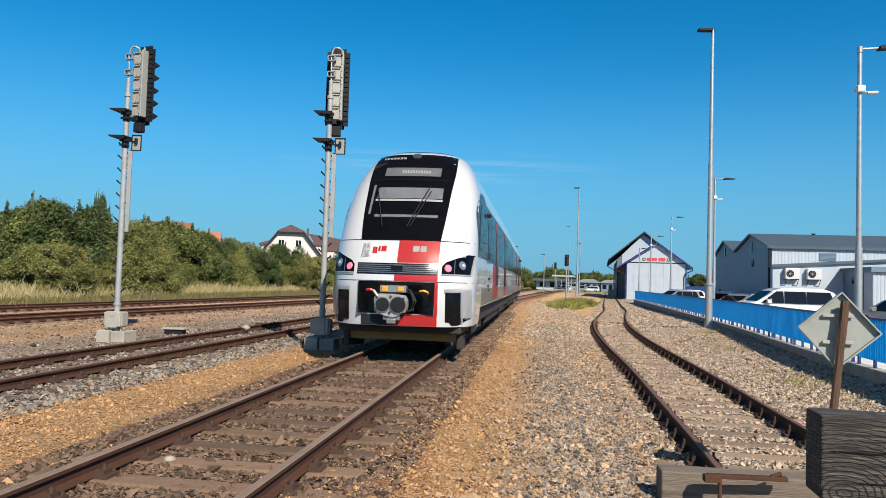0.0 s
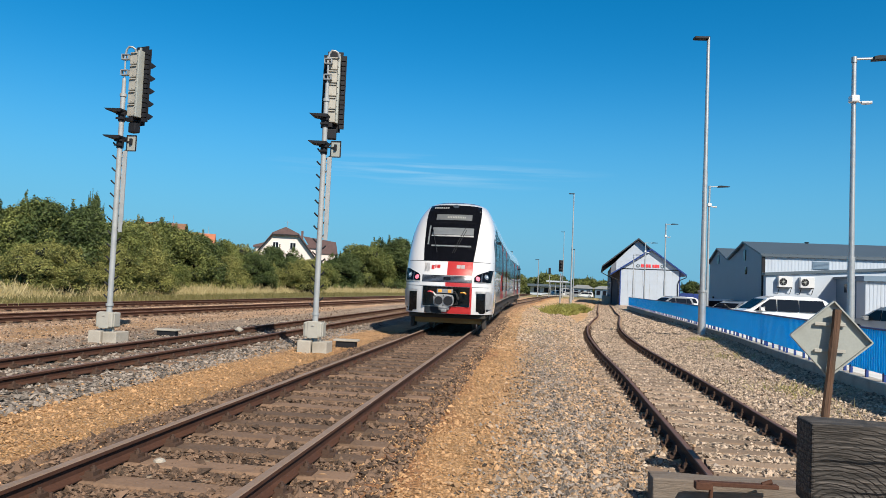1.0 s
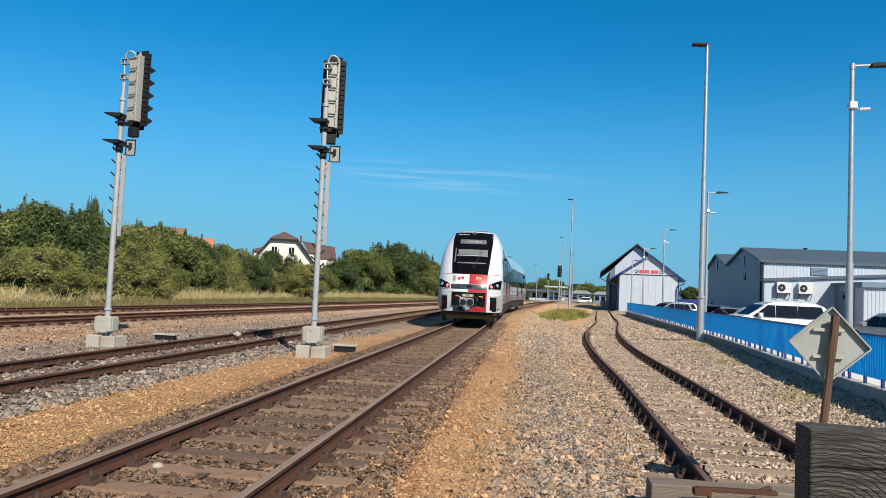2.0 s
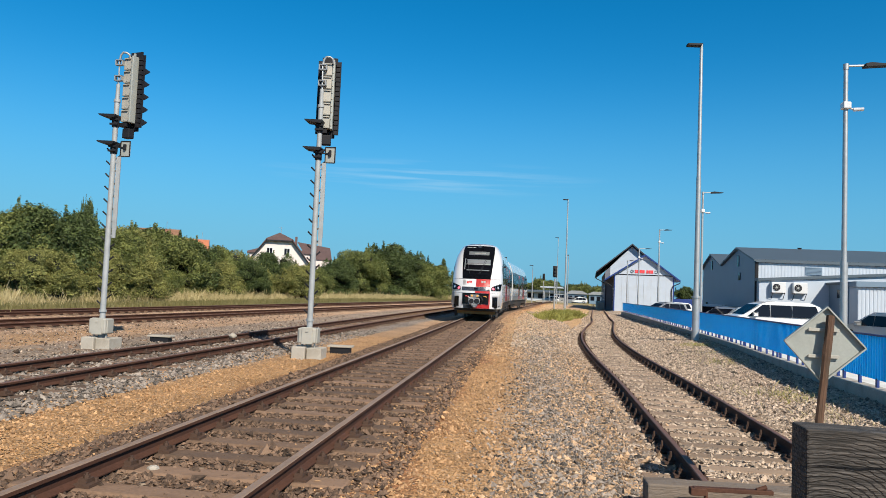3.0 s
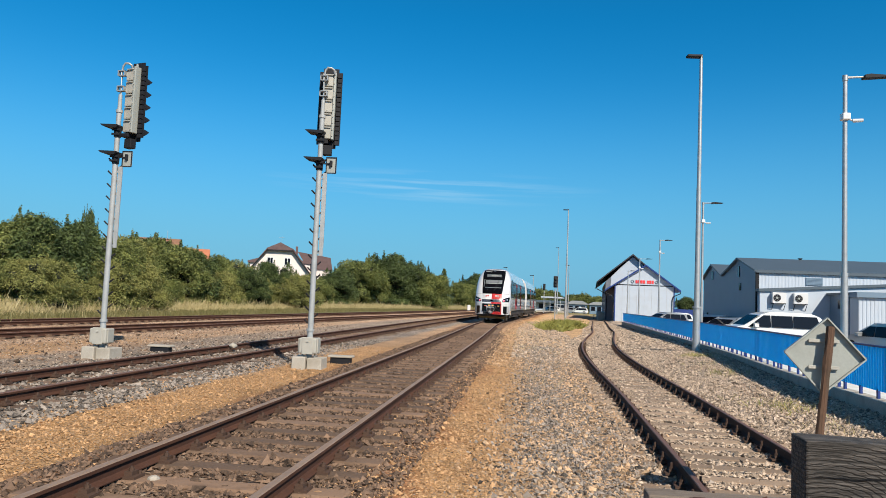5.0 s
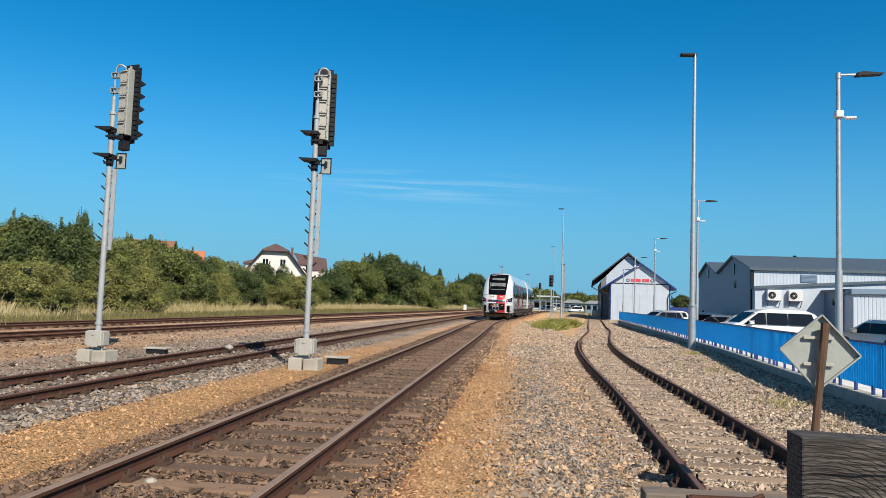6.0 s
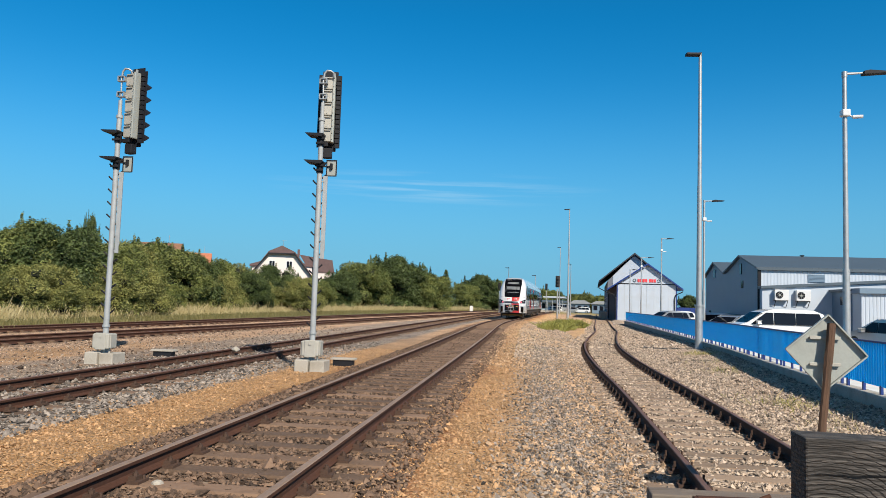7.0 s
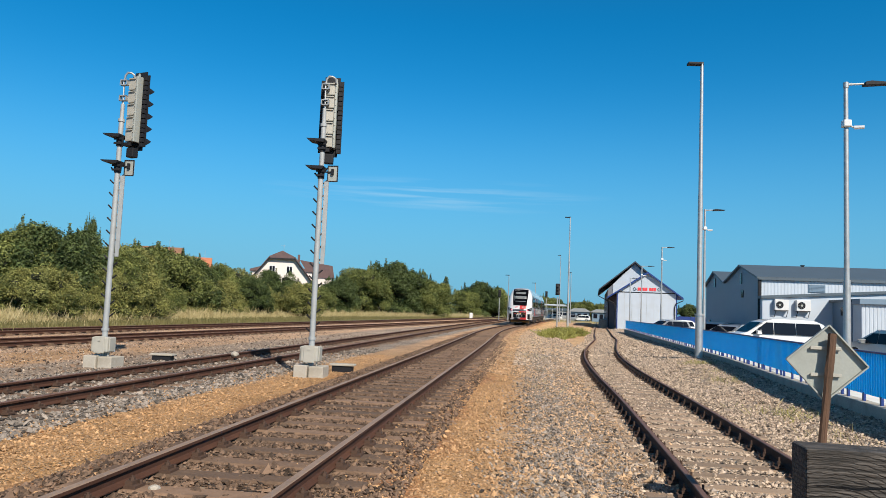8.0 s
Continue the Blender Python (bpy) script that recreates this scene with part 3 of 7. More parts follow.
def track(label, centre, z, y0, y1, near, head, sleeper_mat, spacing, tall, sink, length=2.5):
    root = thing("railway_track", label, "railway track", kind="structure")
    rail(root, centre, -1, z, y0, y1, head)
    rail(root, centre, 1, z, y0, y1, head)
    sm, fm = sleeper_mesh(sleeper_mat, length, 0.26, 0.16), fastening_mesh(tall)
    rng = np.random.default_rng(int(abs(z) * 100) + near)
    far = []
    for y in np.arange(y0 + 0.4, min(y1, 110), spacing):
        y = float(y)
        s = float(centre(y + 0.05) - centre(y - 0.05)) / 0.1
        m = pose(float(centre(y)), y, z - 0.162 - sink, 0, float(rng.normal(0, 0.3)), math.degrees(-math.atan(s)) + float(rng.normal(0, 0.5)))
        if y < near:
            share("sleeper", sm, root, m @ pose(float(rng.normal(0, 0.02)), 0, 0))
            for side in (-1, 1):
                share("fastening", fm, root, m @ pose(side * 0.751, 0, 0.013 + sink))
        else:
            far.append(m)
    b = bm_new()
    for m in far:
        box(b, -length / 2, length / 2, -0.13, 0.13, -0.1, 0, 0, m)
        for side in (-1, 1):
            box(b, side * 0.751 - 0.15, side * 0.751 + 0.15, -0.08, 0.08, sink - 0.02, sink + 0.05, 0, m)
    if far:
        tagged(part("far_sleepers", b, sleeper_mat, root), kind="stuff")
    return root


track("brown main line track on ballast with bolted sleepers", c_main, Z_MAIN, 3.4, 260, 48, M_HEAD, M_SLEEPER, 0.62, 0.085, 0.0)
track("rusty second track on grey ballast", c_second, Z_SECOND, 5.0, 200, 42, M_HEAD_RUST, M_SLEEPER, 0.62, 0.085, 0.012)
track("rusty station track beyond the signals", c_third, Z_FAR, 12, 200, 13, M_HEAD_RUST, M_SLEEPER, 0.62, 0.08, 0.015)
track("rusty outer station track beside the grass", c_fourth, Z_FAR, 16, 200, 17, M_HEAD_RUST, M_SLEEPER, 0.62, 0.08, 0.015)
track("rusty dead end siding in pale ballast", c_siding, Z_SIDING, 6.55, 175, 36, M_HEAD_RUST, M_SLEEPER_PALE, 0.63, 0.12, 0.012)


def stones(name, label, material, centre, lo, hi, y0, y1, count, size, seed, avoid=None, power=1.6, spread=None):
    """Loose stones strewn along a track: small uneven six-cornered lumps."""
    rng = np.random.default_rng(seed)
    y = y0 + (y1 - y0) * rng.random(count) ** power
    u = lo + (hi - lo) * rng.random(count) if spread is None else rng.normal((lo + hi) / 2, spread, count)
    if avoid is not None:
        keep = avoid(u, y, rng)
        y, u = y[keep], u[keep]
    x = centre(y) + u
    n = len(x)
    z = ground_z(x, y)
    r = size * np.exp(rng.normal(0, 0.33, n))
    base = np.array([[1, 0, 0], [0, 1, 0], [-1, 0, 0], [0, -1, 0], [0, 0, 0.75], [0, 0, -0.75]])
    v = base[None] * r[:, None, None] * (0.75 + 0.5 * rng.random((n, 6, 3)))
    v += rng.normal(0, 0.26, (n, 6, 3)) * r[:, None, None]
    a = rng.random(n) * 6.283
    tx, ty = rng.normal(0, 0.5, n), rng.normal(0, 0.5, n)
    ca, sa = np.cos(a), np.sin(a)
    vx = v[..., 0] * ca[:, None] - v[..., 1] * sa[:, None]
    vy = v[..., 0] * sa[:, None] + v[..., 1] * ca[:, None]
    vz = v[..., 2] + tx[:, None] * vx * 0.5 + ty[:, None] * vy * 0.5
    P = np.stack([vx + x[:, None], vy + y[:, None], vz + (z + r * 0.25)[:, None]], -1)
    f = np.array([[0, 1, 4], [1, 2, 4], [2, 3, 4], [3, 0, 4], [1, 0, 5], [2, 1, 5], [3, 2, 5], [0, 3, 5]])
    me = bpy.data.meshes.new(name)
    me.vertices.add(n * 6)
    me.vertices.foreach_set("co", P.astype(np.float32).ravel())
    li = (np.arange(n)[:, None, None] * 6 + f[None]).astype(np.int32).ravel()
    me.loops.add(len(li))
    me.loops.foreach_set("vertex_index", li)
    me.polygons.add(n * 8)
    me.polygons.foreach_set("loop_start", np.arange(0, n * 24, 3, dtype=np.int32))
    me.materials.append(material)
    me.update(calc_edges=True)
    me.polygons.foreach_set("use_smooth", np.zeros(n * 8, dtype=bool))
    return tagged(new(name, me), label, "gravel", kind="stuff")


def off_sleepers(first, spacing, slope, left=0.10):
    """Fewer stones on the sleepers' tops."""
    def keep(u, y, rng):
        ph = ((y + u * slope - first) / spacing) % 1.0
        on = ((ph < 0.26) | (ph > 0.74)) & (np.abs(u) < 1.28)
        return ~on | (rng.random(len(u)) < left)
    return keep


stones("ballast", "coarse brown ballast stones between the sleepers", M_STONE, c_main, -1.7, 1.6, 4.5, 40, 48000, 0.0205, 11, off_sleepers(3.8, 0.62, 0.145, 0.22))
stones("ballast", "pale broken ballast stones of the siding", M_STONE_PALE, c_siding, -1.3, 1.3, 6.6, 34, 21000, 0.0195, 12, off_sleepers(6.95, 0.63, 0.13))
stones("ballast", "pale stones between siding and fence", M_STONE_PALE, c_siding, 1.2, 5.4, 6.0, 36, 42000, 0.0205, 17)
stones("ballast", "pale stones along the far siding", M_STONE_PALE, c_siding, -1.6, 6.0, 33, 80, 18000, 0.034, 18, power=1.3)
stones("gravel", "scattered stones on the far walkway", M_STONE_PALE, c_main, 2.2, 5.5, 24, 75, 12000, 0.026, 19, power=1.3)
stones("gravel", "tan stones along the far main line", M_STONE_TAN, c_main, 1.3, 2.9, 20, 75, 8000, 0.021, 23, power=1.2)
stones("gravel", "brown stones between the second and third tracks", M_STONE, c_second, -9.5, -2.0, 11, 45, 2500, 0.026, 24, power=1.3)
stones("gravel", "pale stones between the second and third tracks", M_STONE_PALE, c_second, -9.5, -2.0, 11, 45, 5000, 0.018, 25, power=1.3)
stones("gravel", "grey walkway gravel between the tracks", M_STONE_GREY, c_main, 2.45, 4.2, 4.5, 32, 38000, 0.0165, 13, spread=0.44)
stones("gravel", "fine ochre gravel beside the main line", M_STONE_ORANGE, c_main, 1.45, 2.55, 4.5, 24, 12000, 0.014, 14, spread=0.55)
stones("gravel", "sandy gravel beside the siding", M_STONE_TAN, c_siding, -2.6, -1.1, 5.0, 30, 14000, 0.019, 27, spread=0.45)
stones("gravel", "fine ochre gravel between the two main tracks", M_STONE_ORANGE, c_main, -3.9, -1.7, 5.5, 26, 13000, 0.013, 15, spread=0.6)
stones("ballast", "grey ballast stones of the second track", M_STONE_GREY, c_second, -2.2, 2.0, 7.0, 30, 17000, 0.026, 16, off_sleepers(5.4, 0.62, 0.15))


def yard():
    """Paved yard behind the fence."""
    b = bm_new()
    near = [b.verts.new((x + 0.25, y, -0.07)) for x, y in FENCE]
    far = [b.verts.new((75, y, -0.07)) for x, y in FENCE]
    low = [b.verts.new((x + 0.25, y, -0.3)) for x, y in FENCE]
    for i in range(len(FENCE) - 1):
        b.faces.new((near[i], near[i + 1], far[i + 1], far[i]))
        b.faces.new((low[i], low[i + 1], near[i + 1], near[i]))
    tagged(part("pavement", b, M_YARD), "pale worn paving of the yard behind fence", "pavement", kind="structure")


yard()


def loose_stone(x, y, z, r, seed):
    b = bm_new()
    bmesh.ops.create_icosphere(b, subdivisions=2, radius=r)
    for v in b.verts:
        v.co *= 1 + 0.25 * noise.noise(v.co * (2 / r) + Vector((seed, 0, 0)))
        v.co.z *= 0.7
    ob = part("stone", b, M_CONCRETE)
    ob.matrix_basis = pose(x, y, z + r * 0.4)
    tagged(ob, "single pale stone lying on the track bed", "stone")


loose_stone(-2.3, 6.35, -0.04, 0.055, 3)
loose_stone(-5.6, 21.1, 0.02, 0.11, 5)


# ---- signals, lamps, fence, sign, buffer stop ----
def signal(m, label, off=0.2, turn=-16):
    """Colour light signal seen from behind: mast on a concrete foot, relay box, steps, head with hoods facing away."""
    root = thing("railway_signal", label, "signal", m, "signals beside the tracks")
    b = bm_new()
    box(b, -0.33, -0.01, -0.3, 0.25, -0.35, 0.16, 0.02)
    box(b, 0.02, 0.37, -0.26, 0.3, -0.35, 0.14, 0.02)
    part("concrete_foot", b, M_CONCRETE, root)
    b = bm_new()
    box(b, -0.21, 0.21, -0.2, 0.16, 0.24, 0.6, 0.03)
    box(b, -0.13, 0.13, -0.22, -0.19, 0.22, 0.62, 0.012)
    box(b, -0.24, -0.21, -0.15, 0.1, 0.26, 0.58, 0.008)
    box(b, 0.21, 0.24, -0.15, 0.1, 0.26, 0.58, 0.008)
    for s in (-0.15, 0.15):
        rod(b, (s, -0.05, 0.12), (s, -0.05, 0.26), 0.02)
    box(b, -0.03, 0.03, -0.235, -0.215, 0.5, 0.55, 0.004)
    part("relay_box", b, M_GREYPAINT, root, "light grey steel relay box")
    b = bm_new()
    rod(b, (0, 0, 0.1), (0, 0, 4.75), 0.069, 0.064, 16)
    rod(b, (0, 0, 4.75), (0, 0, 5.95), 0.062, 0.06, 14)
    rod(b, (0, 0, 5.95), (0, 0, 6.35), 0.05, 0.045, 14)
    rod(b, (0, 0, 5.9), (0, 0, 5.97), 0.08, 0.08, 16)
    rod(b, (0, 0, 0.75), (0, 0, 0.81), 0.09, 0.09, 16)
    part("mast", b, M_MAST, root, smooth=True)
    for z0, z1 in ((4.62, 4.86), (5.28, 5.52)):
        b = bm_new()
        rod(b, (0, 0, z0), (0, 0, z1), 0.083, 0.086, 14)
        box(b, -0.1, 0.1, -0.11, -0.07, z0 + 0.04, z0 + 0.09, 0.006)
        box(b, -0.1, 0.1, -0.11, -0.07, z1 - 0.09, z1 - 0.04, 0.006)
        part("mast_clamp", b, M_DARK, root, "dark clamp round the mast")
    me = None
    for i in range(13):
        z = 0.95 + i * 0.31
        for s in (-1, 1):
            if me is None:
                b = bm_new()
                tube(b, [(0.05, 0, -0.02), (0.10, 0, 0.02), (0.155, 0, 0.075)], 0.021, 6)
                me = part("step", b, M_DARK, root).data
                root.children[-1].matrix_basis = pose(0, 0, z, 0, 0, 200)
            else:
                share("step", me, root, pose(0, 0, z + (0.15 if s > 0 else 0), 0, 0, 200 if s < 0 else 20))
    b = bm_new()
    box(b, 0.095, 0.20, -0.02, 0.02, 2.75, 4.55, 0.004)
    box(b, 0.10, 0.195, -0.022, 0.0, 2.55, 2.76, 0.004)
    for i in range(12):
        box(b, 0.10, 0.112, -0.03, -0.018, 2.85 + i * 0.14, 2.93 + i * 0.14)
    for z in (2.6, 4.4):
        box(b, 0.0, 0.1, -0.012, 0.012, z, z + 0.03)
    part("cable_duct", b, M_MAST, root, "narrow perforated galvanised cable duct")
    for z, w in ((5.53, 0.36), (4.87, 0.36)):
        b = bm_new()
        prism(b, [(-w, 0.045), (-w + 0.05, 0.0), (0.06, -0.05), (0.09, 0.0), (0.09, 0.035)], -0.2, 0.2, pose(0, 0, z))
        rod(b, (0, 0, z - 0.2), (0, 0, z + 0.02), 0.085, 0.09, 12)
        part("step_plate", b, M_DARK, root, "dark steel foot plate")
    # the head is turned a little away
    h = pose(0, 0, 0, 0, 0, turn) @ pose(off, 0.16, 0)
    b = bm_new()
    box(b, -0.24, 0.32, 0.13, 0.16, 5.22, 7.22, 0.0)
    bmesh.ops.bevel(b, geom=[e for e in b.edges if abs(e.verts[0].co.y - e.verts[1].co.y) > 0.01], offset=0.09, segments=2, affect="EDGES")
    for i in range(15):
        z = 5.3 + i * 0.12
        box(b, 0.205, 0.30, 0.05, 0.13, z, z + 0.1, 0.004)
    bmesh.ops.transform(b, matrix=h, verts=b.verts)
    part("backing_board", b, M_DARK, root, "black signal board with chamfered corners")
    for i in range(5):
        z = 5.42 + i * 0.325
        b = bm_new()
        box(b, -0.13, 0.12, -0.09, 0.13, z, z + 0.285, 0.018)
        box(b, -0.09, 0.11, -0.125, -0.08, z + 0.262, z + 0.286, 0.004)
        box(b, -0.145, 0.12, -0.05, 0.1, z + 0.285, z + 0.322, 0.006)
        rod(b, (0.0, -0.10, z + 0.05), (0.0, -0.088, z + 0.05), 0.012, seg=8)
        rod(b, (0.15, -0.128, z + 0.07), (0.15, -0.105, z + 0.07), 0.014, seg=8)
        rod(b, (0.15, -0.128, z + 0.22), (0.15, -0.105, z + 0.22), 0.014, seg=8)
        bmesh.ops.transform(b, matrix=h, verts=b.verts)
        part("lamp_unit", b, M_GREYPAINT, root, "pale grey lamp housing")
        b = bm_new()
        n = 12
        for k in range(n):
            a0, a1 = math.pi * (-0.12 + 1.24 * k / n), math.pi * (-0.12 + 1.24 * (k + 1) / n)
            q = []
            for a, y, r in ((a0, 0.16, 0.125), (a1, 0.16, 0.125), (a1, 0.6 - 0.16 * (1 - math.sin(a1)), 0.11), (a0, 0.6 - 0.16 * (1 - math.sin(a0)), 0.11)):
                q.append(b.verts.new((r * math.cos(a), y, z + 0.13 + r * math.sin(a) - (0.09 if y > 0.2 else 0))))
            b.faces.new(q)
        bmesh.ops.remove_doubles(b, verts=b.verts, dist=0.002)
        bmesh.ops.solidify(b, geom=b.faces, thickness=0.006)
        bmesh.ops.transform(b, matrix=h, verts=b.verts)
        part("hood", b, M_DARK, root)
    b = bm_new()
    box(b, 0.122, 0.185, -0.11, 0.13, 5.40, 7.06, 0.015)
    box(b, 0.135, 0.172, -0.06, 0.0, 7.05, 7.13, 0.012)
    bmesh.ops.transform(b, matrix=h, verts=b.verts)
    part("cable_channel", b, M_SIGNBACK, root, "pale upright cable channel of the head")
    b = bm_new()
    box(b, -0.06, 0.16, -0.08, 0.1, 5.02, 5.26, 0.02)
    box(b, -0.16, 0.06, -0.09, 0.05, 5.30, 5.40, 0.01)
    bmesh.ops.transform(b, matrix=h, verts=b.verts)
    part("head_bracket", b, M_DARK, root)
    b = bm_new()
    tube(b, [(0, 0, 6.3), (0, 0, 6.95), (0.02, 0, 7.08), (0.08, 0, 7.15), (0.17, 0, 7.14), (0.23, 0.03, 7.10), (0.24, 0.06, 7.0)], 0.026, 10)
    part("conduit", b, M_GALV, root, "bent galvanised conduit", True)
    for z in (6.43, 6.82):
        b = bm_new()
        box(b, -0.09, 0.1, -0.05, 0.05, z, z + 0.02)
        box(b, -0.09, 0.1, -0.05, 0.05, z + 0.12, z + 0.14)
        box(b, -0.09, -0.07, -0.05, 0.05, z, z + 0.14)
        box(b, 0.08, 0.10, -0.05, 0.05, z, z + 0.14)
        part("clamp", b, M_GALV, root)
    b = bm_new()
    box(b, 0.15, 0.41, 0.03, 0.045, 4.55, 4.95, 0.0)
    bmesh.ops.bevel(b, geom=[e for e in b.edges if abs(e.verts[0].co.y - e.verts[1].co.y) > 0.01], offset=0.025, segments=2, affect="EDGES")
    plate = part("number_plate", b, M_SIGNBACK, root, "small grey plate seen from behind")
    b = bm_new()
    for x0, x1, z0, z1 in ((0.15, 0.41, 4.55, 4.572), (0.15, 0.41, 4.928, 4.95), (0.15, 0.172, 4.572, 4.928), (0.388, 0.41, 4.572, 4.928)):
        box(b, x0, x1, 0.016, 0.03, z0, z1)
    part("rim", b, M_DARK, plate, "dark folded rim")
    b = bm_new()
    box(b, 0.0, 0.3, 0.0, 0.03, 4.77, 4.80)
    box(b, 0.25, 0.31, -0.03, 0.03, 4.72, 4.86, 0.006)
    part("plate_bracket", b, M_DARK, root)
    return root


signal(pose(-7.9, 17.85, 0, 0, 0, -8), "grey five lamp railway signal on a mast seen from behind")
signal(pose(-2.83, 17.45, 0.0, 0, 0, -6), "grey five lamp railway signal beside the main track seen from behind", 0.10, 9)


def track_box(m, label):
    root = thing("cable_box", label, "cable box", m, "boxes beside the signals")
    b = bm_new()
    box(b, -0.32, 0.32, -0.16, 0.16, 0.10, 0.15, 0.012)
    part("lid", b, M_CONCRETE, root, "pale concrete lid")
    b = bm_new()
    box(b, -0.26, 0.26, -0.12, 0.12, -0.25, 0.10, 0.01)
    part("body", b, M_DARK, root)
    return root


track_box(pose(-7.35, 20.3, -0.08, 0, 0, -6), "low dark cable box with pale lid beside ballast")
track_box(pose(-2.25, 19.0, -0.06, 0, 0, -6), "low dark cable box with pale lid beside signal")


def floodlight_mast(m, height, r, label, band=True):
    root = thing("lamp_mast", label, "lamp mast", m, "tall lamp masts")
    b = bm_new()
    rod(b, (0, 0, -0.4), (0, 0, 2.0), r, r * 0.95, 16)
    rod(b, (0, 0, 2.0), (0, 0, height * 0.55), r * 0.72, r * 0.62, 16)
    rod(b, (0, 0, height * 0.55), (0, 0, height), r * 0.55, r * 0.42, 16)
    rod(b, (0, 0, 1.95), (0, 0, 2.03), r * 1.2, r * 1.2, 16)
    part("pole", b, M_GALV, root, smooth=True)
    b = bm_new()
    box(b, -0.62, -0.02, -0.16, 0.16, height - 0.1, height + 0.0, 0.02, pose(0, 0, 0))
    box(b, -0.1, 0.06, -0.06, 0.06, height - 0.12, height + 0.04, 0.01)
    part("floodlight", b, M_DARK, root, "flat dark floodlight head")
    return root


floodlight_mast(pose(11.32, 30.9, -0.2, 0, 0, -2), 12.95, 0.16, "tall galvanised floodlight mast beside the siding")
floodlight_mast(pose(16.5, 89.0, -0.2, 0, 0, -4), 13.7, 0.15, "slim galvanised mast on the grassy island")


def street_lamp(m, height, arm, label, camera_box=True):
    root = thing("street_lamp", label, "street lamp", m, "street lamps in the yard")
    b = bm_new()
    rod(b, (0, 0, -0.4), (0, 0, height * 0.35), 0.10, 0.095, 16)
    rod(b, (0, 0, height * 0.35), (0, 0, height), 0.075, 0.06, 14)
    rod(b, (0, 0, height - 0.1), (0, 0, height + 0.06), 0.075, 0.075, 12)
    rod(b, (0, 0, height), (arm, 0, height + 0.03), 0.035, 0.03, 10)
    part("pole", b, M_GALV, root, smooth=True)
    b = bm_new()
    prism(b, [(arm - 0.05, -0.03), (arm + 0.65, 0.02), (arm + 0.68, 0.05), (arm + 0.1, 0.09), (arm - 0.05, 0.06)], -0.13, 0.13, pose(0, 0, height))
    part("lantern", b, M_DARK, root, "flat dark LED lantern")
    if camera_box:
        b = bm_new()
        box(b, -0.11, 0.11, -0.14, 0.1, height * 0.855, height * 0.855 + 0.2, 0.03)
        rod(b, (0.08, -0.05, height * 0.86), (0.2, -0.1, height * 0.85), 0.025, seg=8)
        bmesh.ops.create_cone(b, cap_ends=True, segments=10, radius1=0.055, radius2=0.05, depth=0.26,
                              matrix=pose(0.3, -0.12, height * 0.85 + 0.02, 90, 0, 75))
        part("security_camera", b, M_CARWHITE, root, "white bullet camera on a box")
    return root


street_lamp(pose(11.54, 20.2, -0.15, 0, 0, -6), 8.6, 0.55, "galvanised street lamp with white camera behind blue fence")
street_lamp(pose(16.78, 45.0, -0.15, 0, 0, -3), 8.55, 0.55, "galvanised street lamp with camera in the car park")
street_lamp(pose(22.75, 72.5, -0.15, 0, 0, -3), 8.75, 0.55, "galvanised street lamp with camera before white shed")
street_lamp(pose(24.9, 87.0, -0.15, 0, 0, -3), 7.8, 0.8, "galvanised street lamp before white gable")
street_lamp(pose(25.7, 95.0, -0.15, 0, 0, -3), 6.7, 0.3, "slim grey lamp post at white gable", False)


